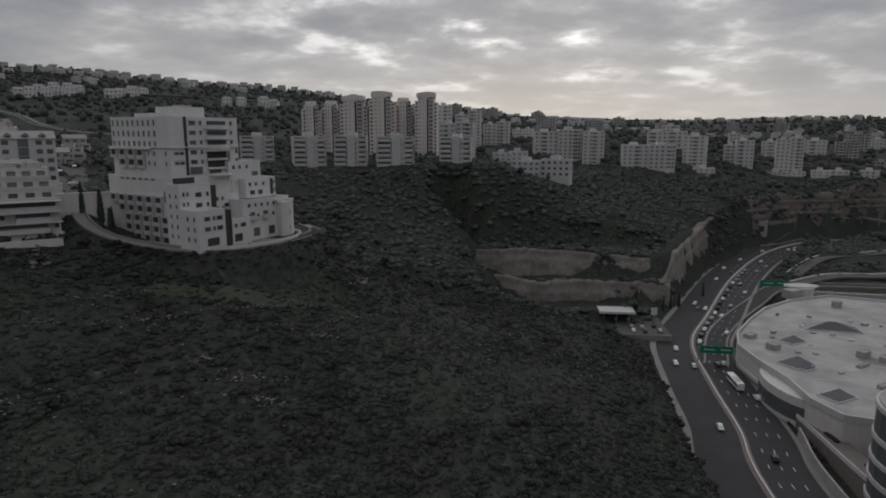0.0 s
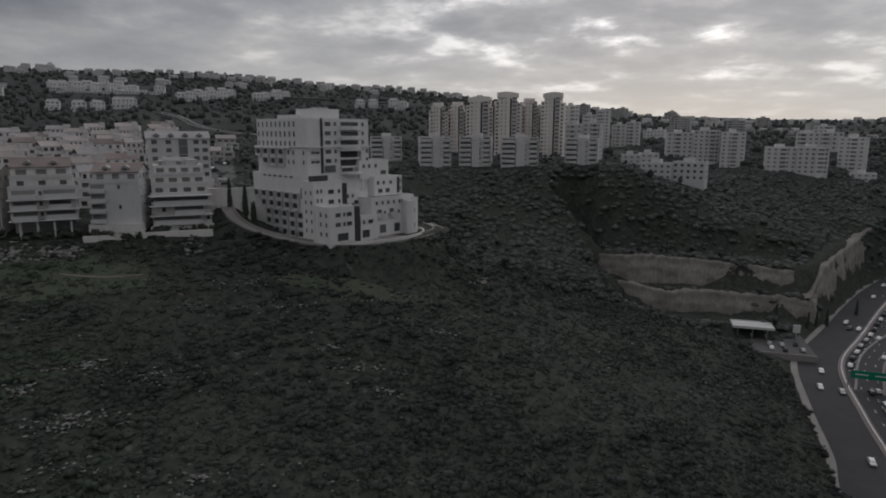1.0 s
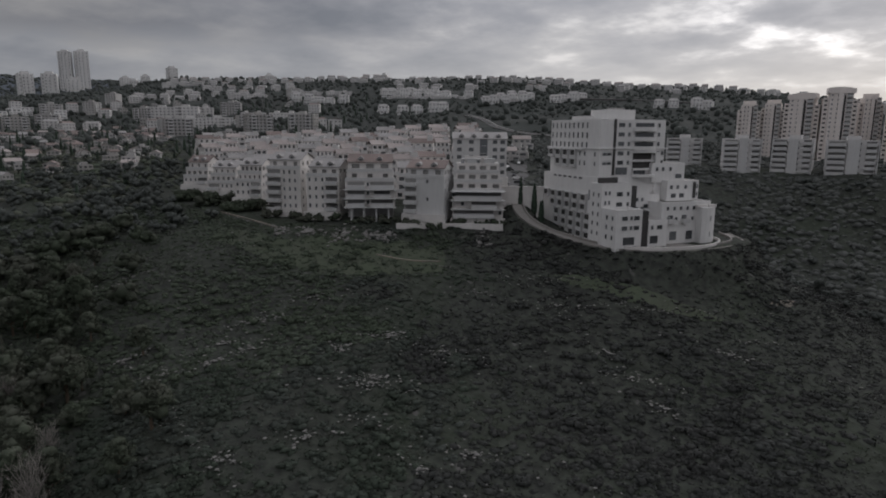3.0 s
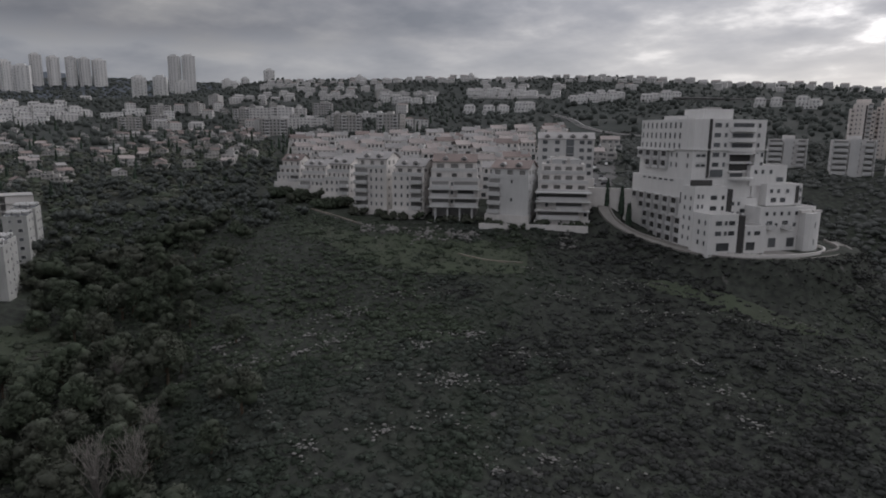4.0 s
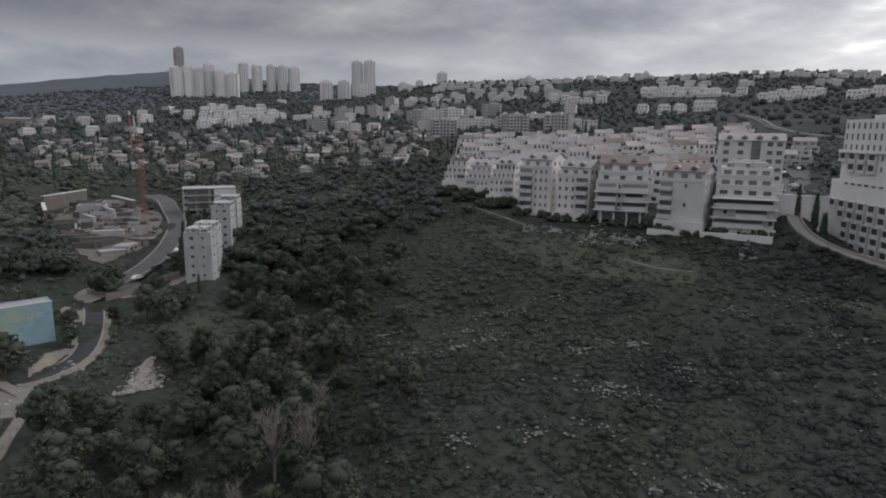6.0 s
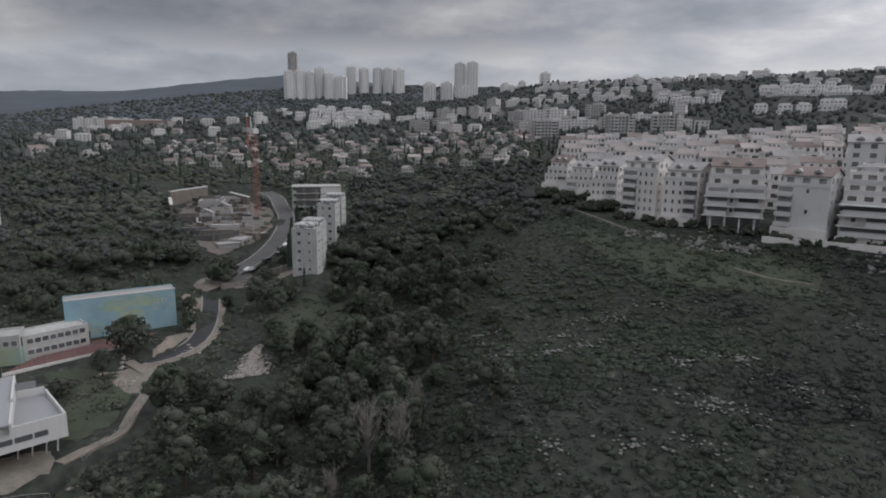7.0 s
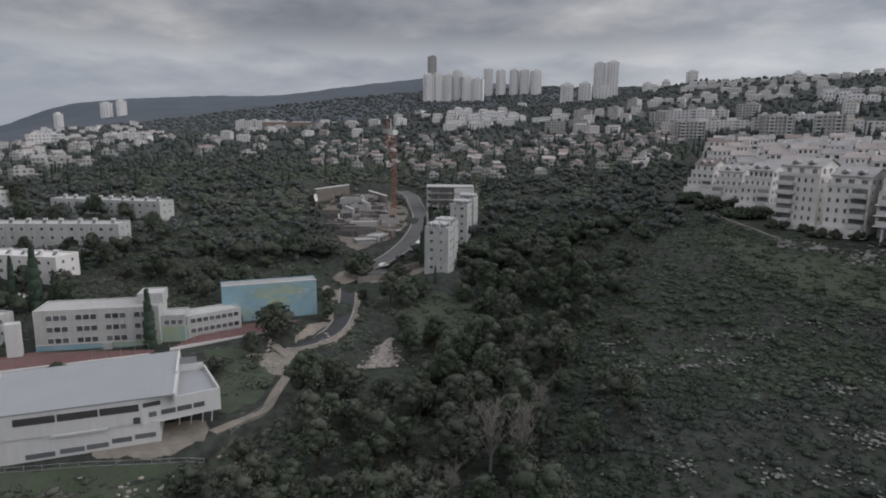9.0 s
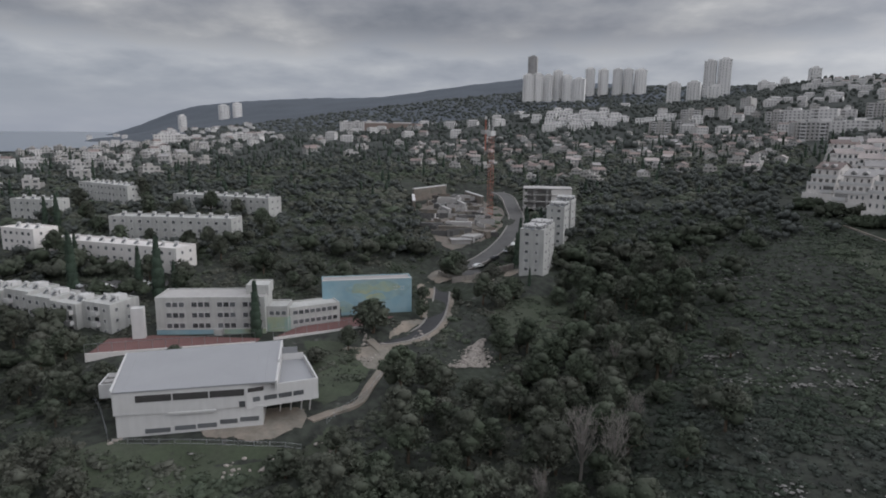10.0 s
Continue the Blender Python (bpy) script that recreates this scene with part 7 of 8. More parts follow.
FAR_BLOCKS = [  # bearing, distance, width, roof height
    (97.1, 1180, 88, 115), (113.2, 900, 40, 91.5), (108, 1000, 34, 92.8), (60.07, 800, 52, 127.4), (57.6, 815, 16, 127.1), (57.57, 730, 57, 114.3),
    (53.75, 760, 28, 120.7), (51.27, 760, 34, 121), (54.2, 1000, 56, 154), (49, 1000, 41, 160), (46.4, 1000, 39, 161), (38.85, 900, 112, 134), (58.9, 1300, 90, 187.7)]
GORGE_BLOCKS = [
    (-10.46, 560, 41, 103), (-13.51, 555, 17.9, 101.7), (-8.84, 424, 39, 82.7), (-4.89, 640, 25.6, 111), (-18.22, 545, 42, 90.8), (-19.6, 640, 35.6, 102),
    (-21.75, 590, 18.3, 98), (-24.55, 640, 10.5, 89.8), (-25.7, 635, 15, 94), (-28.93, 650, 22.5, 96.2), (-27.36, 720, 12.8, 92.3), (-30.57, 740, 19.7, 93.6),
    (-28.9, 638, 30.6, 66.4), (-31.83, 640, 28.9, 67), (-34.21, 640, 13, 68.5), (-33.96, 900, 38, 94), (-6.31, 470, 25, 86.5), (-22.7, 560, 17, 71.6),
    (-7.15, 700, 21.6, 104.3), (-19.79, 760, 18, 108.7), (-24.87, 760, 11, 100), (-0.23, 560, 13.4, 123.7), (-1.18, 470, 25.2, 107.7), (-2.31, 620, 24.8, 121.5)]
WHITE_TERRACES = [  # white stepped blocks on the hill below the skyline towers
    (72.4, 880, 24, 120), (70.68, 900, 26, 125.5), (68.57, 860, 25, 122), (82.72, 980, 12, 118)]
CLEAR_FIXED = len(KEEP_CLEAR)


def row_block(b, d, w, top, i, low=False):
    """A mid-rise slab in one to three sections, or a low stepped white terrace."""
    x, y = spot(b, d)
    z = ground_z(x, y)
    high = max(6.0, top - z)
    KEEP_CLEAR.append((*spot(b, d + 4), w * 0.4))
    PLACED.append((x, y, w * 0.9))
    t = thing("apartment_block", pose(x, y, z, 0, 0, b + (-6, 9, 3, -12)[i % 4]), "white stepped terrace block on the hillside" if low else "wide pale mid-rise block with rows of windows" if w > 35 else "pale apartment block on the slope", "apartment block", "mid-rise blocks")
    rng = random.Random(i * 13 + 5)
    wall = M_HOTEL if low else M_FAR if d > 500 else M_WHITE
    ns = max(1, round(w / 13)) if low else 1 if w < 20 else 2 if w < 60 else 4
    for q in range(ns):
        x0, x1 = -w / 2 + w * q / ns, -w / 2 + w * (q + 1) / ns - 0.004
        y0, h = rng.uniform(0, 4) * (ns > 1), high * (1 if q == ns // 2 else rng.uniform(0.55, 1.0) if low else rng.uniform(0.88, 1.0))
        fl = max(2, int(h / 3.1))
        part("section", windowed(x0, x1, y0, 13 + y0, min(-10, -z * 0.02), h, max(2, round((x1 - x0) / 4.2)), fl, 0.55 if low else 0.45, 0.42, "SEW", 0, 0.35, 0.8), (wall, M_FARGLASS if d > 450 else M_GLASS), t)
        if low:
            part("lower_storey", windowed(x0 + 0.4, x1 - rng.uniform(0.5, 4), y0 - 5, y0 + 0.01, -10, h * 0.5, 3, 2, 0.55, 0.45, "SEW", 0, 0.35, 0.8), (wall, M_FARGLASS), t)
            continue
        part("roof_house", block(x0 + (x1 - x0) * 0.3, x0 + (x1 - x0) * 0.6, y0 + 4, y0 + 10, h - 0.8, h + 2.2, 0.2), wall, t)
        if h > 12 and rng.random() < 0.8:
            bw = min(5.0, (x1 - x0) * 0.3)
            a = x0 + (x1 - x0 - bw) * rng.uniform(0.15, 0.85)
            part("bay", windowed(a, a + bw, y0 - 1.4, y0 + 0.01, -8, h - 0.6, 1, fl, 0.82, 0.5, "S", 0, 0.9, 0.3), (wall, M_RECESS), t)


for i, row in enumerate(FAR_BLOCKS + GORGE_BLOCKS):
    row_block(*row, i)
for i, row in enumerate(WHITE_TERRACES):
    row_block(*row, i, True)

house_rows(["steps"] * 6, [[(42.3, 952), (40.7, 916), (38.6, 918), (36.0, 912)], [(42.6, 990), (40, 965), (37.2, 962)], [(35.2, 900), (34.4, 890)],
                           [(34.2, 850), (32.6, 836), (31.2, 858), (29.8, 848), (28.2, 846)], [(32.0, 892), (30.2, 895), (28.6, 885)], [(27.3, 853), (25.9, 880), (24.5, 925)],
                           [(18.5, 834), (16.1, 815)], [(15.6, 822), (13.6, 826)], [(42.6, 748), (39.5, 714), (36, 728)], [(50.3, 930), (48.2, 862), (45.2, 846)]], 16.5, 51)
house_rows(["hill"] * 7, [[(60, 1395), (52, 1345), (44, 1320), (36, 1275), (28, 1262), (20, 1275), (12, 1290), (7, 1300)], [(59, 1300), (50, 1270), (42, 1240)], [(34, 1185), (27, 1170), (21, 1190), (16, 1215)],
                          [(57.5, 1180), (53, 1150), (48, 1135)], [(4, 1330), (-4, 1370), (-12, 1440), (-22, 1450), (-34, 1460)], [(-8, 1150), (-18, 1120), (-30, 1130)], [(62, 1060), (57, 1060), (52, 1080)]], 22.5, 151)
house_rows(["steps"] * 5, [[(79.6, 968), (76.7, 955), (74.1, 968)], [(80.2, 934), (77, 926), (73.6, 934)], [(81.4, 905), (77.2, 896), (72.9, 905)], [(80.4, 874), (77, 870), (75.0, 874)],
                           [(79.6, 848), (76.1, 846)]], 16, 171)

def contour(z, x0, x1, step=8):
    """The line along which the hill over the highway reaches a height."""
    ys = np.arange(440.0, 600.0, 0.5)
    return [(x, ys[np.argmax(land(np.full(len(ys), float(x)), ys) >= z)] - 0.6, z) for x in range(x0, x1, step)]


for k, (z, x0, x1) in enumerate(((50, 238, 280), (49.2, 290, 345), (50.4, 352, 392), (46, 252, 262), (45.5, 272, 330), (46.3, 342, 390), (41.5, 236, 290), (42, 306, 324), (41, 336, 392), (37, 240, 272), (36.5, 284, 340), (31, 260, 300), (31.5, 318, 392))):
    w = thing("terrace_wall", pose(0, 0, 0), "long low stone terrace wall on the hill over the highway", "wall", "hill terraces")
    high = (1.4, 2.6, 1.9, 3.2)[k % 4]
    part("wall_piece", strip(contour(z, x0, x1), -0.7, 0.7, 0.3, high, 6.0), M_CLIFF, w)
    part("ledge", strip(contour(z, x0, x1), -2.4, -0.7, 0.2, 1.0, 6.0), M_DIRT, w)
ground_patch("clearing", [(234, 487), (268, 504), (300, 519), (330, 522), (395, 527), (395, 508), (330, 506), (290, 497), (250, 474)], M_SITE, "bare grey earth on the bank over the highway", 0.3)
px, py = 250.5, 484
p = thing("portal_house", pose(px, py, 25, 0, 0, -27.6), "pale concrete portal with a dark doorway over the road", "portal")
part("body", block(-5, 5, 0, 7, -5, 7.5, 0.5), M_GREY, p)
part("doorway", box(-2.2, 2.6, -0.08, 0.3, -1, 3.6), M_DARK, p)
lot = [spot(33.6, 275), spot(30.6, 262), spot(29.4, 330), spot(29.6, 420), spot(31.4, 425), spot(32.8, 340)]
ground_patch("car_park", lot, M_ROADGREY, "grey street and parking behind the retaining wall", 0.3)
for i in range(26):
    x, y = spot(30.1 + 2.6 * ((i * 7) % 13) / 13, 285 + 5.2 * i)
    if i % 5 != 3:
        park(("white", "silver", "dark", "white")[i % 4], pose(x, y, ground_z(x, y) + 0.3, 0, 0, 30 + 90 * (i % 3 == 0)))
scatter_houses(["villa", "cube"], 7, (30.0, 34.5), (345, 440), 13, 15, 20)
scatter_houses(["terrace"] * 7, 76, (33, 57.5), (245, 440), 16.5, 11, 18, keep=lambda x, y, b, d: d > 246 + max(0, b - 50) * 10 + max(0, b - 54) * 16 + max(0, 40 - b) * 13)
scatter_houses(["villa", "villa", "cube", "villa", "villa", "cube", "villa"], 190, (61, 93), (375, 760), 12.5, 23, 30, keep=lambda x, y, b, d: b < 84 or d > 440, sink=0.8, shrink=0.82)
scatter_houses(["hill", "hill", "hill", "hill"], 30, (8, 60), (1000, 1290), 18, 57, 20, keep=lambda x, y, b, d: d > 1160 or value_noise(x, y, 130, 4) > 0.45)
scatter_houses(["slab", "cube", "hill", "cube"], 56, (-36, 4), (620, 1350), 22, 67, 25)
scatter_houses(["villa", "cube", "cube"], 50, (90, 127), (460, 1000), 23, 83, 30, keep=lambda x, y, b, d: (b > 111 and d > 330) or d > 540)
scatter_houses(["villa", "cube", "cube", "hill"], 46, (110, 127), (470, 1050), 18, 85, 30)
scatter_houses(["cube", "hill", "slab"], 40, (46, 72), (500, 1000), 24, 91, 25)
scatter_houses(["hill", "hill", "hill"], 30, (60, 112), (740, 1150), 22, 93, 25)

scatter_houses(["hill", "hill", "hill"], 52, (105, 120.5), (950, 1900), 15, 99, 25, keep=lambda x, y, b, d: ground_z(x, y) > SEA_Z + 2)

# long brown-walled depot and the road cut on the far hillside
depot = thing("depot", pose(*spot(93.2, 1120), ground_z(*spot(93.2, 1120)), 0, 0, 92), "long low brown depot with pale roof sheets", "depot")
part("body", block(-75, 60, 0, 18, -8, 9, 0.6), M_BROWN, depot)
for a in (-70, -25, 20):
    part("roof_sheet", box(a, a + 32, 1, 12, 9, 11), M_FAR, depot)
for k, pts in enumerate(([(-395, 560), (-355, 532), (-322, 498), (-300, 473), (-270, 464), (-230, 462), (-150, 470)], [(-470, 780), (-397, 808), (-314, 843), (-240, 870)])):
    r = new("hill_road", None)
    tagged(r, "pale road cut curving round the far hillside", "road", kind="structure")
    line = [(x, y, ground_z(x, y) + 0.4) for x, y in pts]
    part("carriageway", strip(line, -2.6, 2.6, 0.3, 1.6, 6.0), M_ROADGREY, r)
    part("bank", strip(line, -3.6, -2.6, 1.3, 3.0, 6.0), M_GREY, r)
    ROUTES.append(([(x, y, 0) for x, y in pts], 9))


# ---- plants and stones ----
def ico(level):
    bm = bmesh.new()
    bmesh.ops.create_icosphere(bm, subdivisions=level, radius=1)
    v = np.array([p.co[:] for p in bm.verts])
    f = np.array([[q.index for q in p.verts] for p in bm.faces])
    bm.free()
    return v, f


ICO = {k: ico(k) for k in (1, 2)}


def lump(rng, level, sx, sy, sz, jag=0.25, floor=None):
    """A rounded uneven mass; below the floor (a share of its height) it is cut away."""
    v, f = ICO[level]
    wave = sum(np.sin(v @ rng.normal(size=3) * k + rng.uniform(0, 6.28)) / k for k in (1.6, 2.6, 4.2))
    if floor is not None:
        f = f[(v[f, 2] > floor).any(1)]
    v = v * (1 + jag * 0.75 * wave[:, None] + rng.uniform(-jag, jag, (len(v), 1)) * 0.4) * np.array([sx, sy, sz])
    return v, f


def leaves_on(rng, n, sx, sy, sz, size, low=-0.2, lean=0.45):
    """Leaf tufts that lie loosely on a rounded crown."""
    r = np.array([sx, sy, sz])
    d = rng.normal(size=(n, 3))
    d /= np.linalg.norm(d, axis=1, keepdims=True)
    d[:, 2] = np.where(d[:, 2] < low, -d[:, 2], d[:, 2])
    c = d * r * rng.uniform(0.92, 1.2, (n, 1))
    out = d / r
    out = out / np.linalg.norm(out, axis=1, keepdims=True) + lean * rng.normal(size=(n, 3))
    u = np.cross(out, rng.normal(size=(n, 3)))
    u *= size * rng.uniform(0.6, 1.3, (n, 1)) / np.linalg.norm(u, axis=1, keepdims=True)
    w = np.cross(out, u)
    w *= size * rng.uniform(0.5, 1.1, (n, 1)) / np.linalg.norm(w, axis=1, keepdims=True)
    v = np.stack([c + u, c - u * 0.7 + w * 0.8, c - u * 0.4 - w * 0.9], 1).reshape(-1, 3)
    return v, np.arange(3 * n).reshape(-1, 3)


def joined(pieces):
    vs, fs, n = [], [], 0
    for v, f in pieces:
        vs.append(v)
        fs.append(f + n)
        n += len(v)
    return np.concatenate(vs), np.concatenate(fs)


def crown_of(rng, lobes, level, spread_out, tufts, tuft_size, flat=0.75, size=(0.34, 0.56), up=(0.0, 0.35)):
    """Several leafy masses grown into one crown about a unit in radius."""
    out = []
    for i in range(lobes):
        a, r = 2.4 * i + rng.uniform(-0.5, 0.5), spread_out * rng.uniform(0.4, 1.0) * (i > 0 or lobes == 1)
        o = np.array([r * np.cos(a), r * np.sin(a), rng.uniform(*up)])
        k = rng.uniform(*size) * (1.2 if i == 0 else 1.0)
        v, f = lump(rng, level, k * 0.92, k * rng.uniform(0.75, 1.1), k * flat * 0.9, 0.4, -0.45)
        out.append((v + o, f))
        if tufts:
            v, f = leaves_on(rng, tufts, k, k, k * flat, tuft_size)
            out.append((v + o, f))
    return joined(out)


def bush_shape(rng):
    return crown_of(rng, 5, 1, 0.75, 12, 0.17, 0.6, (0.34, 0.52), (0.0, 0.24))


def shrub_shape(rng):
    v, f = crown_of(rng, 1, 1, 0.0, 9, 0.36, 0.5, (0.75, 0.95), (0.05, 0.12))
    return v * np.array([1, rng.uniform(0.75, 1.35), 1]), f


def low_shrub_shape(rng):
    return crown_of(rng, 1, 1, 0.0, 6, 0.36, 0.55, (0.8, 1.05), (0.05, 0.2))


def wood_tree_shape(rng, level, lobes, tufts):
    v, f = crown_of(rng, lobes, level, 0.55, tufts, 0.17, 0.85, (0.30, 0.5), (0.7, 1.25))
    return v, f


def far_tree_shape(rng):
    return crown_of(rng, 1, 1, 0.0, 3, 0.25, rng.uniform(0.9, 1.3), (0.55, 0.75), (0.5, 0.7))


def cypress_shape(rng, n=60):
    out = []
    for k in range(6):
        z = 0.1 + k * 0.3
        r = 0.24 * (1 - (k / 6.2) ** 2) + 0.03
        v, f = lump(rng, 2 if n > 100 else 1, r, r, 0.28, 0.15)
        out.append((v + np.array([0, 0, z]), f))
        v, f = leaves_on(rng, n // 6, r, r, 0.28, 0.05)
        out.append((v + np.array([0, 0, z]), f))
    return joined(out)


def stone_shape(rng):
    v, f = lump(rng, 1, 1, rng.uniform(0.5, 1), rng.uniform(0.35, 0.7), 0.25)
    return v, f


def sown(shapes, x, y, z, size, seed, squash=None):
    """Many copies of a few shapes as one pair of arrays."""
    rng = np.random.default_rng(seed)
    pick, turn = rng.integers(0, len(shapes), len(x)), rng.uniform(0, 2 * np.pi, len(x))
    tall = rng.uniform(0.8, 1.2, len(x)) if squash is None else squash
    out = []
    for k, (v, f) in enumerate(shapes):
        i = np.nonzero(pick == k)[0]
        if not len(i):
            continue
        c, s = np.cos(turn[i])[:, None], np.sin(turn[i])[:, None]
        px = (v[None, :, 0] * c - v[None, :, 1] * s) * size[i][:, None] + x[i][:, None]
        py = (v[None, :, 0] * s + v[None, :, 1] * c) * size[i][:, None] + y[i][:, None]
        pz = v[None, :, 2] * (size[i] * tall[i])[:, None] + z[i][:, None]
        vv = np.stack([px, py, pz], 2).reshape(-1, 3)
        ff = (f[None] + (np.arange(len(i)) * len(v))[:, None, None]).reshape(-1, 3)
        out.append((vv, ff))
    return joined(out)


def stuff(name, arrays, mat, label, category):
    me = mesh_of(name, *arrays)
    me.materials.append(mat)
    me.polygons.foreach_set("use_smooth", np.full(len(me.polygons), mat not in (M_ROCK, M_RUBBLE)))
    return tagged(new(name, me), label, category, kind="stuff")


ROADS = [(HIGHWAY, 19.5), (MALL_RAMP, 7), (SCHOOL_ROAD, 5), (STREET, 7), (HOTEL_ROAD, 2.6),
         ([(-168, -20, 0), (-158, -14, 0), (-146, -15, 0), (-134, -17, 0), (-126, -22, 0), (-118, -30, 0), (-110, -40, 0)], 3.2),
         ([(205, 358, 0), (285, 380, 0), (345, 450, 0)], 8), ([(210, 340, 0), (340, 350, 0), (420, 390, 0)], 9), ([(250, 400, 0), (360, 430, 0)], 7)]
CLEARINGS = [(*spot(63.6, 388), 9), (-214, 5, 13), (-221, -5, 9), (-205, 13, 9), (-206, 30, 8), (-236, 0, 8), (-163, -15, 8), (-196, -106, 7), (-198, -98, 6), (-194, -113, 6), (-157, 8, 7.5), (-164, 9.8, 5.5), (-169, 11, 3), (92, 268, 15), (105, 285, 8), (80, 282, 13), (165, 230, 55), (190, 290, 38), (150, 165, 34), (-63, 207, 13), (-52, 220, 11), (*spot(31, 288), 14), (*spot(30.6, 318), 13), (*spot(30.4, 350), 12), (*spot(30.4, 385), 12), (*spot(30.8, 412), 10), (-300, 20, 9)]


def open_ground(x, y, margin):
    """True where nothing is built."""
    ok = np.ones(len(x), bool)
    for cx, cy, r in KEEP_CLEAR + CLEARINGS:
        ok &= (x - cx) ** 2 + (y - cy) ** 2 > (r + margin * 0.3) ** 2
    for pts, half in ROADS + ROUTES:
        ok &= near_line(x, y, pts)[0] > half + margin * 0.5
    return ok


def sow(bearings, reaches, gap, seed, jitter=0.5):
    """Plan positions over a sector, about a gap apart."""
    rng = np.random.default_rng(seed)
    reach = np.arange(reaches[0], reaches[1], gap)
    xs, ys = [], []
    for r in reach:
        n = max(1, int(radians(bearings[1] - bearings[0]) * r / gap))
        a = np.radians(bearings[0] + (bearings[1] - bearings[0]) * (np.arange(n) + rng.uniform(-jitter, jitter, n) + 0.5) / n)
        q = r + rng.uniform(-jitter, jitter, n) * gap
        xs.append(-np.sin(a) * q)
        ys.append(np.cos(a) * q)
    return np.concatenate(xs), np.concatenate(ys)


def bearing_of(x, y):
    return np.degrees(np.arctan2(-x, y))


def build_scrub():
    rng = np.random.default_rng(12)
    bushes, shrubs = [bush_shape(rng) for _ in range(9)], [shrub_shape(rng) for _ in range(9)]
    xs, ys, sizes, big = [], [], [], []
    for gap, seed, lo, hi, share in ((3.6, 31, 1.1, 2.7, 0.6), (1.75, 32, 0.4, 1.25, 0.7)):
        x, y = sow((-34, 134), (58, 290), gap, seed)
        b, d = bearing_of(x, y), np.hypot(x, y)
        thick = fractal(x, y, 34, 15) + 0.8 * (fractal(x, y, 9, 44) - 0.5)
        keep = (thick > np.where(b > 84, 0.30 if lo > 1 else 0.34, 0.40 if lo > 1 else 0.07)) & (rng.random(len(x)) < share + 0.3)
        keep &= open_ground(x, y, 1.2) & ~((b > 33) & (b < 66) & (d > 232 + np.maximum(0, b - 50) * 9))
        grassy = ((b > 38) & (b < 56) & (np.abs(d - 187 - np.maximum(0, b - 48) * 3) < 9)) | (np.hypot(x + 184, y - 29) < 13)
        keep &= ~grassy | (rng.random(len(x)) < 0.75)
        x, y = x[keep], y[keep]
        xs.append(x)
        ys.append(y)
        sizes.append(np.clip(lo + (hi - lo) * rng.random(len(x)) ** 1.8 + 1.2 * (fractal(x, y, 22, 8) - 0.5), lo * 0.8, hi))
        big.append(np.full(len(x), lo > 1))
    x, y, size, big = (np.concatenate(k) for k in (xs, ys, sizes, big))
    edge = bearing_of(x, y) + 26 * (fractal(x, y, 30, 19) - 0.5)
    high = (np.hypot(x, y) + 60 * (fractal(x, y, 24, 27) - 0.5) > 145) & (edge > 42) & (edge < 76)
    for name, mat, i, label in (("grassy_heath", M_GARRIGUE, high, "green grassy heath on the upper slope below the houses"),
                                ("thorn_scrub", M_THORN, ~high & (edge < 38), "dense grey thorn scrub covering the near slope"),
                                ("heath_scrub", M_HEATH, ~high & (edge >= 38) & (edge < 76), "grey-green heath scrub on the slope below the houses"),
                                ("scrub", M_LEAF, ~high & (edge >= 76), "dense dark evergreen scrub in the valley")):
        j, k = i & big, i & ~big
        arrays = joined([sown(bushes, x[j], y[j], land(x[j], y[j]) - 0.2, size[j], 6), sown(shrubs, x[k], y[k], land(x[k], y[k]) - 0.15, size[k], 7)])
        stuff(name, arrays, mat, label, "scrub")


def tuft_shape(rng):
    """A low cushion of grass and twigs."""
    return leaves_on(rng, 6, 0.6, 0.6, 0.25, 0.3, 0.0, 0.6)


def build_undergrowth():
    rng = np.random.default_rng(14)
    shapes = [tuft_shape(rng) for _ in range(12)]
    x, y = sow((-34, 132), (58, 275), 1.6, 33)
    keep = (fractal(x, y, 9, 17) > 0.42) & open_ground(x, y, 0.6)
    x, y = x[keep], y[keep]
    stuff("undergrowth", sown(shapes, x, y, land(x, y) + 0.05, rng.uniform(0.55, 1.25, len(x)), 18), M_UNDER, "low grey-green thorn cushions and winter grass", "undergrowth")


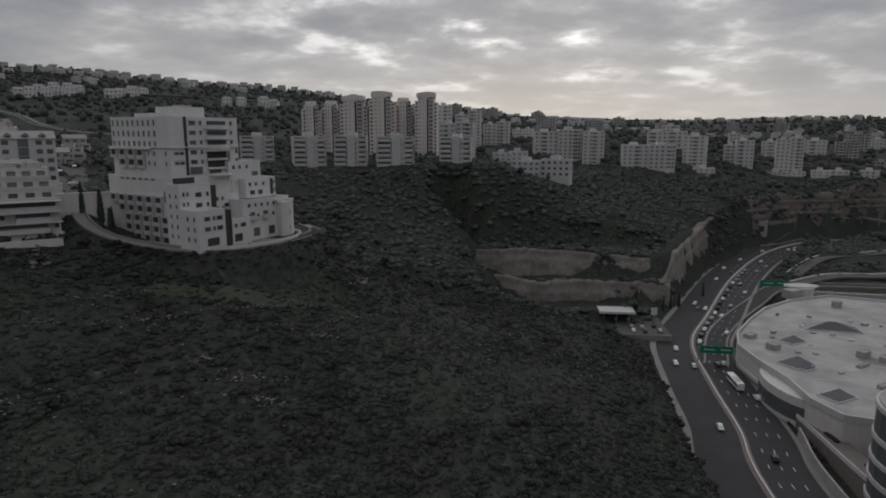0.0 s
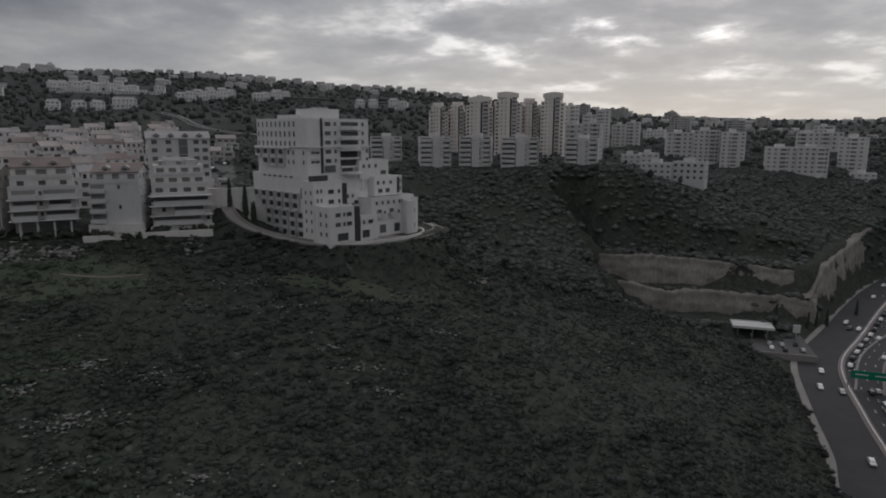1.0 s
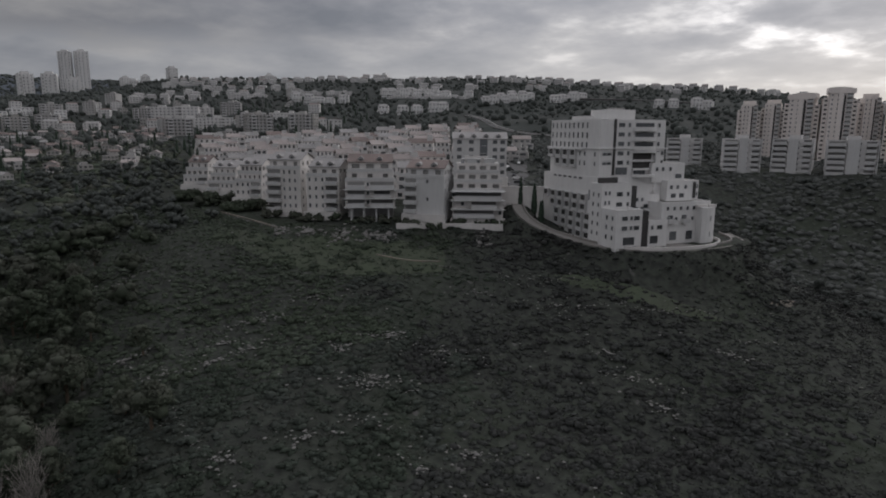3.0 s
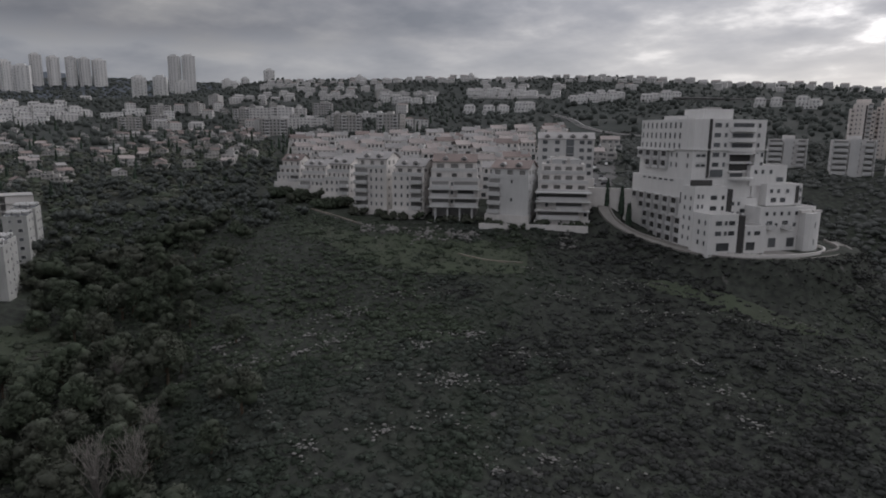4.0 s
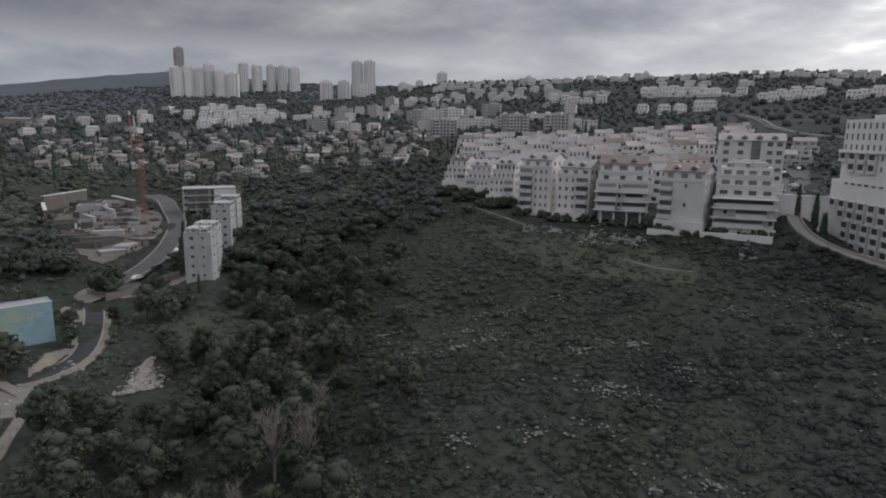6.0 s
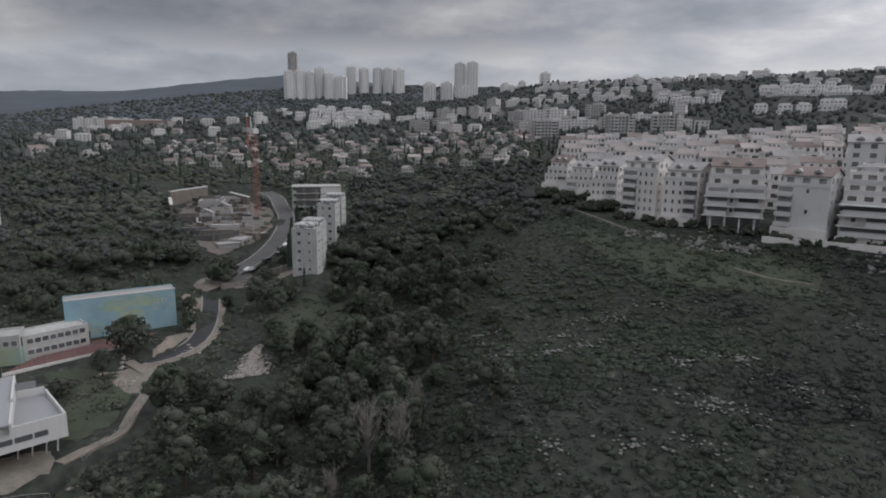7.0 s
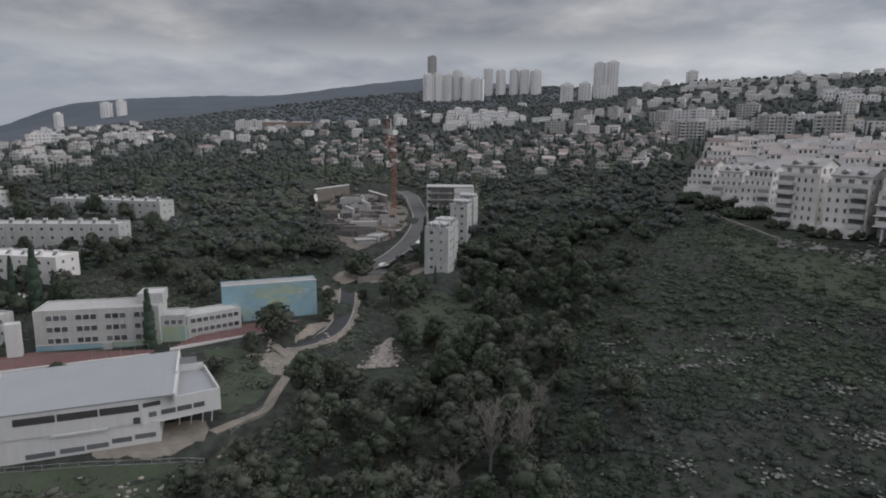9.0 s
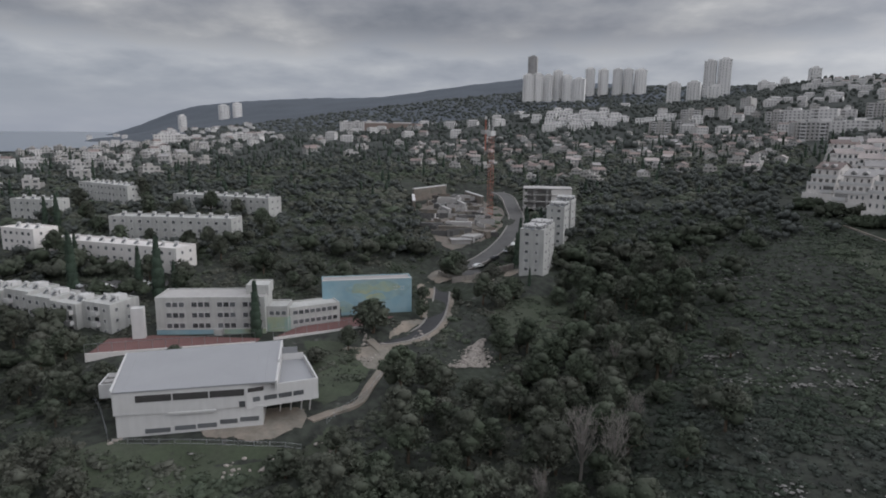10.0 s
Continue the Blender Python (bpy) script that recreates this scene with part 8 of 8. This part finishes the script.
def build_woods():
    rng = np.random.default_rng(5)
    # wooded gullies and slopes at middle distance
    x, y = sow((-36, 134), (240, 560), 5.0, 77)
    b, d = bearing_of(x, y), np.hypot(x, y)
    town = ((b > 32) & (b < 60) & (d > 225)) | ((b > 62) & (b < 92) & (d > 370))
    chance = np.where(town & (b > 62), 0.6, np.where(town, 0.3, np.where((b > 59) & (b < 127), 0.85, 0.3)))
    keep = (rng.random(len(x)) < chance) & open_ground(x, y, 2.5)
    keep &= (fractal(x, y, 34, 29) > 0.36) | (d < 300)
    x, y = x[keep], y[keep]
    grow = 1.5 + 2.3 * rng.random(len(x)) ** 1.6 + 1.6 * (fractal(x, y, 40, 30) - 0.5)
    near = np.hypot(x, y) < 390
    arrays = [sown([wood_tree_shape(rng, lv, lb, tf) for _ in range(8)], x[i], y[i], land(x[i], y[i]) - 0.9, grow[i], 4) for i, lv, lb, tf in ((near, 1, 5, 8), (~near, 1, 2, 6))]
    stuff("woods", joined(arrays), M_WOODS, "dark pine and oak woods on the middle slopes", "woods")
    far = [far_tree_shape(rng) for _ in range(8)]
    low = [low_shrub_shape(rng) for _ in range(10)]
    for name, bearings, reaches, gap, seed, thin, size, mat, label in (
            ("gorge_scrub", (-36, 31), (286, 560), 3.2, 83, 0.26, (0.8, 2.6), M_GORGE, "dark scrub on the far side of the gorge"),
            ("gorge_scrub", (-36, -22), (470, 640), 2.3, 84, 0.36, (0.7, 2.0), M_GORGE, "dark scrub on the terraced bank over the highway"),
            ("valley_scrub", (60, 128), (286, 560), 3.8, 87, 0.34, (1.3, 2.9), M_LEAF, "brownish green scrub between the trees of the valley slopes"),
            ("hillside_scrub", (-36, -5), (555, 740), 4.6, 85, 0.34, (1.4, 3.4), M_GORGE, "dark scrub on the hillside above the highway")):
        x, y = sow(bearings, reaches, gap, seed)
        keep = (fractal(x, y, 20, 88) > thin) & open_ground(x, y, 1.5)
        x, y = x[keep], y[keep]
        stuff(name, sown(low, x, y, land(x, y) - 0.4, rng.uniform(*size, len(x)), seed + 1), mat, label, "scrub")
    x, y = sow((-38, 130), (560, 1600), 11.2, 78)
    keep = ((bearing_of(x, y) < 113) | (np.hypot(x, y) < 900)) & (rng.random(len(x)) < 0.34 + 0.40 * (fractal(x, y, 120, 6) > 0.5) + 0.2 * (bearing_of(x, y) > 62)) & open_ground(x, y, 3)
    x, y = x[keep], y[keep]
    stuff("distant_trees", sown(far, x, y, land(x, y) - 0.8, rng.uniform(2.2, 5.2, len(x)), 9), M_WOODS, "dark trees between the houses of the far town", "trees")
    x, y = sow((60, 112), (1600, 1950), 15, 79)
    z = land(x, y)
    keep = z > SEA_Z + 6
    x, y, z = x[keep], y[keep], z[keep]
    stuff("mountain_woods", sown(far, x, y, z - 2, rng.uniform(4, 9, len(x)), 10, np.full(len(x), 0.6)), M_WOODS, "dark woods below the skyline towers", "woods")
    cyp = [cypress_shape(rng, 12) for _ in range(4)]
    x, y = sow((44, 128), (330, 900), 21, 81)
    keep = (rng.random(len(x)) < 0.6) & open_ground(x, y, 2)
    x, y = x[keep], y[keep]
    stuff("town_cypresses", sown(cyp, x, y, land(x, y) - 0.3, rng.uniform(3.0, 5.4, len(x)), 13), M_CYPRESS, "slim dark cypresses among the houses", "cypresses")


OUTCROPS = [  # x, y, reach
    (-75, 151, 6.1), (-87, 159, 4.9), (-96, 142, 2.3), (-32, 158, 2.2), (-55, 140, 2.7), (-84, 112, 2.5), (-98, 109, 2.0), (-65, 80, 1.9), (-131, 68, 5.3), (-145, 67, 2.9),
    (-129, 82, 2.1), (-120, 84, 2.7), (-131, 93, 2.9), (-125, 109, 4.5), (-92, 57, 2.0), (-102, 96, 1.3), (-88, 94, 2.3), (-79, 82, 2.6), (-85, 71, 2.5), (-37, 128, 2.4),
    (-47, 134, 3.9), (-61, 90, 2.9), (-123, 77, 2.6), (-99, 109, 3.3), (-104, 97, 1.9), (-85, 114, 3.9), (-88, 91, 3.4), (-130, 93, 3.6), (-181, 87, 3.0)]
STONE_ROWS = [[(-129, 139), (-120, 142), (-112, 146), (-101, 149)], [(-68, 155), (-62, 160), (-52, 163), (-45, 171), (-39, 175)], [(-146, 66), (-131, 65), (-116, 61), (-103, 57), (-86, 55)],
              [(-32, 166), (-25, 173), (-20, 180)], [(-73, 77), (-68, 81)], [(-25, 204), (-29, 195), (-27, 188)], [(-213, 139), (-190, 135), (-174, 135)]]


def build_stones():
    rng = np.random.default_rng(21)
    shapes = [stone_shape(rng) for _ in range(8)]
    x, y = sow((-26, 118), (60, 262), 2.6, 91)
    patch = fractal(x, y, 19, 52)
    streaks = np.abs(fractal(x, y, 46, 61) - 0.5)
    b = bearing_of(x, y)
    slope = np.where((b > 68), 0.3, np.where(b < 30, 0.3, 0.85))
    patch = patch + np.where((b > 36) & (b < 68), 0.025, 0.0)
    keep = (((patch > 0.61) & (rng.random(len(x)) < 0.5 * slope)) | ((streaks < 0.008) & (rng.random(len(x)) < 0.8)) | (rng.random(len(x)) < 0.035)) & open_ground(x, y, 0.5)
    xs, ys, sizes = [x[keep]], [y[keep]], [0.10 + 0.4 * rng.random(keep.sum()) ** 2.6]
    for cx, cy, r in OUTCROPS:
        n = int(18 + 15 * r)
        q, a = np.abs(rng.normal(0, 0.85, n)) * r, rng.uniform(0, 2 * np.pi, n)
        along_slope = math.atan2(cy, cx) + math.pi / 2
        u, v = q * np.cos(a) * 1.9, q * np.sin(a) * 0.6
        xs.append(cx + u * math.cos(along_slope) - v * math.sin(along_slope))
        ys.append(cy + u * math.sin(along_slope) + v * math.cos(along_slope))
        sizes.append(0.10 + 0.42 * rng.random(n) ** 2.2)
    for line in STONE_ROWS:
        for (ax, ay), (bx, by) in zip(line[:-1], line[1:]):
            n = int(math.hypot(bx - ax, by - ay) * 1.6)
            k = rng.random(n)
            xs.append(ax + (bx - ax) * k + rng.normal(0, 0.5, n))
            ys.append(ay + (by - ay) * k + rng.normal(0, 0.5, n))
            sizes.append(0.10 + 0.32 * rng.random(n) ** 1.6)
    x, y, size = np.concatenate(xs), np.concatenate(ys), np.concatenate(sizes)
    stuff("field_stones", sown(shapes, x, y, land(x, y) + 0.3 + size * 0.3, size, 22, np.full(len(x), 0.6)), M_ROCK, "pale limestone outcrops and loose stones in the scrub", "stones")
    # heap of rubble at the edge of the wood
    n = 1500
    u, side = rng.random(n) ** 0.7, rng.normal(0, 0.42, n)
    half = 0.9 + 6.2 * u + 1.1 * np.sin(9 * u + 2.5 * side)
    x, y = -171.5 + 17 * u - 0.24 * half * side, 11.6 - 3.9 * u + half * side
    stuff("rubble_heap", sown(shapes, x, y, land(x, y) + 0.25, 0.10 + 0.42 * rng.random(n) ** 2.4, 23), M_RUBBLE, "fan of pale quarry rubble at the edge of the wood", "rubble")


def build_garden_shrubs():
    """Bushes along the foot of the apartment houses, and the pale rocks below them."""
    rng = np.random.default_rng(66)
    xs, ys = [], []
    for b, d, z, w, dep, fl, st, rf, stl, tn in FRONT_ROW:
        m = site(b, d, z, tn)
        for _ in range(16 if d < 240 else 30):
            v = m @ Vector((rng.uniform(-1.5, w + 1.5), rng.uniform(-4.5 - 4 * (d > 240), -1.0), 0))
            xs.append(v.x)
            ys.append(v.y)
    x, y = np.array(xs), np.array(ys)
    shapes = [wood_tree_shape(rng, 1, 6, 10) for _ in range(5)]
    stuff("garden_shrubs", sown(shapes, x, y, land(x, y) - 0.6, rng.uniform(1.0, 2.3, len(x)) * np.where(np.hypot(x, y) > 236, 1.5, 1.0), 67), M_PINE, "dark bushes along the foot of the apartment houses", "bushes")
    shapes = [stone_shape(rng) for _ in range(6)]
    n = 210
    b = rng.choice((42.5, 44.2, 46.0, 47.4, 49.5, 52.0, 33.5), n) + rng.normal(0, 0.5, n)
    d = 203 + np.maximum(0, b - 47) * 2.2 + rng.normal(0, 3.0, n)
    x, y = -np.sin(np.radians(b)) * d, np.cos(np.radians(b)) * d
    stuff("bank_rocks", sown(shapes, x, y, land(x, y) + 0.3, rng.uniform(0.25, 1.1, n), 68), M_ROCK, "pale rocks on the bank below the apartment houses", "rocks")


def tree_model(sort, seed):
    rng = np.random.default_rng(seed)
    info = {"pine": ("pine_tree", "round-crowned dark pine in the valley wood", "pine tree", "valley trees", M_PINE), "oak": ("oak_tree", "spreading evergreen oak in the valley wood", "oak tree", "valley trees", M_LEAF),
            "cypress": ("cypress_tree", "slim dark green cypress beside the buildings", "cypress", "cypresses", M_CYPRESS), "bare": ("bare_tree", "tall leafless pale grey tree in the wood", "bare tree", "bare trees", M_TWIG)}
    name, label, cat, group, mat = info[sort]
    t = thing(name, pose(0, 0, 0), label, cat, group)
    bm = bmesh.new()

    def limb(a, b, r0, r1, seg=6):
        a, b = Vector(a), Vector(b)
        d = b - a
        bmesh.ops.create_cone(bm, cap_ends=True, segments=seg, radius1=r0, radius2=r1, depth=d.length, matrix=Matrix.Translation((a + b) / 2) @ d.to_track_quat("Z", "Y").to_matrix().to_4x4())

    high = {"pine": 7.0, "oak": 5.0, "cypress": 10.0, "bare": 10.0}[sort]
    limb((0, 0, -1.5), (rng.uniform(-0.2, 0.2), rng.uniform(-0.2, 0.2), high * 0.55), 0.26, 0.15)
    pieces = []
    if sort in ("pine", "oak"):
        lobes = 46
        wide, low, top = (0.31, 0.36, 0.95) if sort == "pine" else (0.42, 0.20, 0.80)
        for i in range(lobes):
            a, u = 2.4 * i + rng.uniform(-0.5, 0.5), (i + 0.5) / lobes
            r = high * wide * math.sin(math.pi * (0.22 + 0.74 * u)) * rng.uniform(0.6, 1.12)
            o = np.array([r * math.cos(a), r * math.sin(a), high * (low + (top - low) * u)])
            if i % 6 == 0:
                limb((0, 0, high * 0.3), tuple(o), 0.11, 0.05, 4)
            s = high * rng.uniform(0.07, 0.145)
            if i % 4 == 1:
                v, f = lump(rng, 1, s * 1.2, s * 1.2, s, 0.5)
                pieces.append((v + o * np.array([0.9, 0.9, 1.0]), f))
            pieces.append(tuple(k + q for k, q in zip(leaves_on(rng, 27, s * 1.1, s * 1.1, s * 0.8, 0.25, -0.5, 0.6), (o, 0))))
        v, f = lump(rng, 1, high * wide * 0.8, high * wide * 0.8, high * (top - low) * 0.44, 0.3)
        pieces.append((v + np.array([0, 0, high * (top + low) / 2]), f))
    elif sort == "cypress":
        v, f = cypress_shape(rng, 330)
        pieces.append((v * np.array([3.9, 3.9, 5.4]) + np.array([0, 0, 0.3]), f))
    part("trunk", bm, M_BARK if sort != "bare" else M_TWIG, t)
    if sort == "bare":
        bm = bmesh.new()
        for i in range(44):
            a, z0, far = rng.uniform(0, 6.28), high * rng.uniform(0.2, 0.62), rng.uniform(0.35, 1.0)
            o = Vector((1.9 * math.cos(a) * far, 1.9 * math.sin(a) * far, z0 + high * rng.uniform(0.16, 0.4)))
            limb((0, 0, z0), o, 0.06, 0.03, 4)
            for _ in range(9):
                e = o + Vector((rng.uniform(-0.8, 0.8), rng.uniform(-0.8, 0.8), rng.uniform(0.2, 1.6)))
                limb(o, e, 0.028, 0.012, 3)
        part("branchwork", bm, M_TWIG, t)
    else:
        me = mesh_of("crown", *joined(pieces))
        me.materials.append(mat)
        me.polygons.foreach_set("use_smooth", np.ones(len(me.polygons), bool))
        part_of("crown", me, t)
    return t


def plant(model, x, y, size, turn, first):
    m = Matrix.Translation((x, y, ground_z(x, y) - 0.1)) @ pose(0, 0, 0, 0, 0, turn)
    m = m @ Matrix.Diagonal((size, size, size, 1))
    t = model if first else copy_thing(model, m)
    t.matrix_basis = m
    return t


def build_trees():
    rng = np.random.default_rng(3)
    models = [tree_model(s, k) for k, s in enumerate(("pine", "oak", "pine", "oak", "pine", "oak"))]
    used = set()
    x, y = sow((62, 132), (80, 250), 7.0, 15, 0.45)
    b, d = bearing_of(x, y), np.hypot(x, y)
    valley = 1.5 * np.exp(-((b - 79) / 11) ** 2) + (b > 96) * (d < 112) * 1.0 + (b > 119) * 0.9 + (b > 86) * (d > 150) * 0.35 + (b > 88) * (d < 150) * 0.45
    keep = (rng.random(len(x)) < np.clip(valley, 0, 1) * 0.95) & open_ground(x, y, 4.0)
    keep &= (np.hypot(x + 104, y + 46) > 12) & (np.hypot(x + 104, y + 58) > 8) & (np.hypot(x + 150, y - 8) > 8.5) & (np.hypot(x + 139, y - 7) > 5) & (np.hypot(x + 117, y + 33) > 10) & (np.hypot(x + 134, y + 18) > 6) & (np.hypot(x + 124, y + 17) > 7) & (np.hypot(x + 141, y + 15) > 5) & (np.hypot(x + 182, y - 28) > 13) & (np.hypot(x + 100, y - 27) > 3)
    for cx, cy, r in ((-196, 3, 8), (-181, 3, 9), (-168, -3, 8)):
        keep &= np.hypot(x - cx, y - cy) > r
    x, y, d, b = x[keep], y[keep], d[keep], b[keep]
    order = np.argsort(d * np.where((b > 66) & (b < 96), 0.8, 1.0) + rng.uniform(0, 25, len(x)))
    for k, i in enumerate(order):
        big = 1.15 if 68 < b[i] < 98 else 0.95
        if k < 215:
            m = int(rng.integers(0, len(models)))
            plant(models[m], x[i], y[i], big * rng.uniform(0.85, 1.5), rng.uniform(0, 360), m not in used)
            used.add(m)
    rest = order[215:]
    more = [wood_tree_shape(rng, 1, 8, 10) for _ in range(5)]
    if len(rest):
        stuff("valley_trees", sown(more, x[rest], y[rest], land(x[rest], y[rest]) - 0.3, rng.uniform(3.4, 5.6, len(rest)), 61), M_PINE, "dark rounded pines filling the valley floor", "woods")
    cyp = [tree_model("cypress", 40), tree_model("cypress", 41)]
    spots = [(-167.2, -51.6, 1.55), (-196, -119, 1.7), (-193, -90, 1.9), (-199, -87.5, 0.9), (-262, -168, 1.2), (-258, -160, 1.0), (-262, -163, 1.3), (-210, -128, 1.35), (-199, -99, 1.3), (-112, 193.5, 0.95), (-107.5, 195.5, 1.0), (-105.3, 197.5, 0.8),
             (-228, 242, 0.8), (-247, 34.5, 1.1), (-256, 38.5, 1.2), (-262, 40, 1.0), (-268, 43, 1.1), (-214, -128, 1.1), (-206, 30, 0.6), (97, 300, 1.0), (115, 312, 0.8), (121, 318, 0.7), (127, 322, 0.8), (148, 342, 0.8), (-102, 190, 0.7), (-240, 33, 1.5), (-243, 36, 1.3), (-236, 29, 1.2), (-262, 36, 1.4), (-258, 33, 1.1)]
    for i, (px, py, s) in enumerate(spots):
        plant(cyp[i % 2], px, py, s, 70 * i, i < 2)
    bare = [tree_model("bare", 50), tree_model("bare", 51)]
    for i, (px, py, s) in enumerate(((-109, 27, 1.5), (-107, 32.5, 1.4), (-122, 41, 0.9), (-101, 18, 0.8), (-150, 44, 0.9))):
        plant(bare[i % 2], px, py, s, 50 * i, i < 2)
    flats = [(-232, -121, 1.3), (-230.5, -101, 1.0), (-232, -88, 1.2), (-214, -131, 1.2), (-208, -113, 0.9), (-202.5, -97, 1.3), (-290, -121, 1.3), (-285, -106, 1.5), (-279, -92, 1.3),
             (-268, -168, 1.6), (-262, -150, 1.4), (-252, -140, 1.5), (-258, -75, 1.4), (-246, -68, 1.2), (-300, -66, 1.6), (-222, -80, 1.3), (-215, -72, 1.1), (-196, -84, 1.2), (-212, -62, 1.4), (-205, -50, 1.2), (-312, -150, 1.7), (-300, -142, 1.4),
             (-236, -112, 1.0), (-231, -95, 1.1), (-226, -110, 1.2), (-205, -124, 1.2), (-203, -106, 0.9), (-176, -100, 0.8), (-150, -95, 1.2), (-139, -97, 1.3), (-128, -84, 1.2), (-104, -72, 1.1), (-156, -112, 1.4),
             (-262, -112, 1.5), (-268, -96, 1.4), (-275, -130, 1.5), (-248, -122, 1.2), (-222, -140, 1.4), (-295, -172, 1.6), (-240, -150, 1.4), (-255, -92, 1.2)]
    for i, (px, py, s) in enumerate(flats):
        plant(models[(0, 1, 2, 4, 3)[i % 5]], px, py, s, 67 * i, False)
    for i, (px, py, s) in enumerate(((-171.6, -19.5, 2.3), (-222.5, 4.5, 2.3), (-186, -6, 0.9), (-205, -6, 1.0), (-199, 5, 0.8))):
        plant(models[(1, 3, 4, 1, 0)[i]], px, py, s, 80 * i, False)


def fence_line(pts, gap, label, tall=1.8):
    """Steel posts with a top rail, each span following the ground."""
    t = thing("wire_fence", pose(0, 0, 0), label, "fence", "wire fences")
    post = bpy.data.meshes.new("fence_post")
    bm = box(-0.05, 0.05, -0.05, 0.05, -0.5, tall)
    bm.to_mesh(post)
    bm.free()
    post.materials.append(M_METAL)
    spots = [v for v, _ in along([(x, y, ground_z(x, y)) for x, y in pts], gap)]
    for v in spots:
        part_of("fence_post", post, t, m=pose(v.x, v.y, ground_z(v.x, v.y)))
    for p, q in zip(spots[:-1], spots[1:]):
        a, b = Vector((p.x, p.y, ground_z(p.x, p.y) + tall)), Vector((q.x, q.y, ground_z(q.x, q.y) + tall))
        for low in (0.05, 0.9):
            bm = bmesh.new()
            d = b - a
            bmesh.ops.create_cone(bm, cap_ends=True, segments=4, radius1=0.035, radius2=0.035, depth=d.length, matrix=Matrix.Translation((a + b) / 2 - Vector((0, 0, low))) @ d.to_track_quat("Z", "Y").to_matrix().to_4x4())
            part("fence_rail", bm, M_METAL, t)


def build_bank_plants():
    """Single bushes and boulders on the grass bank below the sports hall and beside the lane."""
    rng = np.random.default_rng(71)
    x, y = np.concatenate([rng.uniform(-112, -97, 46), rng.uniform(-122, -104, 26), rng.uniform(-176, -156, 20)]), np.concatenate([rng.uniform(-72, -42, 46), rng.uniform(-42, -17, 26), rng.uniform(-30, -8, 20)])
    ok = open_ground(x, y, 1.0)
    x, y = x[ok], y[ok]
    shapes = [bush_shape(rng) for _ in range(6)]
    stuff("bank_bushes", sown(shapes, x, y, land(x, y) - 0.1, rng.uniform(0.5, 1.6, len(x)), 72), M_LEAF, "low dark bushes on the grass bank", "bushes")
    xs, ys = [], []
    for cx, cy, r, n in ((-106, -39, 3, 16), (-108, -32, 2.5, 14), (-109, -22, 2, 12), (-115, -23, 1.5, 8), (-169, -21, 3, 16), (-172, -5, 3, 26), (-112, -63, 1.5, 8), (-156, -20, 2, 10)):
        xs.append(cx + rng.normal(0, r * 0.6, n))
        ys.append(cy + rng.normal(0, r * 0.6, n))
    x, y = np.concatenate(xs), np.concatenate(ys)
    shapes = [stone_shape(rng) for _ in range(6)]
    stuff("boulders", sown(shapes, x, y, land(x, y) + 0.15, 0.2 + 0.6 * rng.random(len(x)) ** 2, 73), M_RUBBLE, "pale boulders strewn on the grass bank", "boulders")


build_scrub()
build_undergrowth()
build_woods()
build_stones()
build_garden_shrubs()
build_bank_plants()
build_trees()
fence_line([(-139, -82), (-133, -79.6), (-125, -73), (-113, -65)], 2.6, "thin wire fence beside the sports hall")
fence_line([(-111, -63), (-111, -52), (-112, -37), (-113.5, -27)], 3.0, "low wire fence along the grass bank", 1.1)
fence_line([(-121, -23.5), (-131, -19.8), (-142, -15.8), (-150, -14)], 3.0, "low wire fence along the earth track", 1.2)
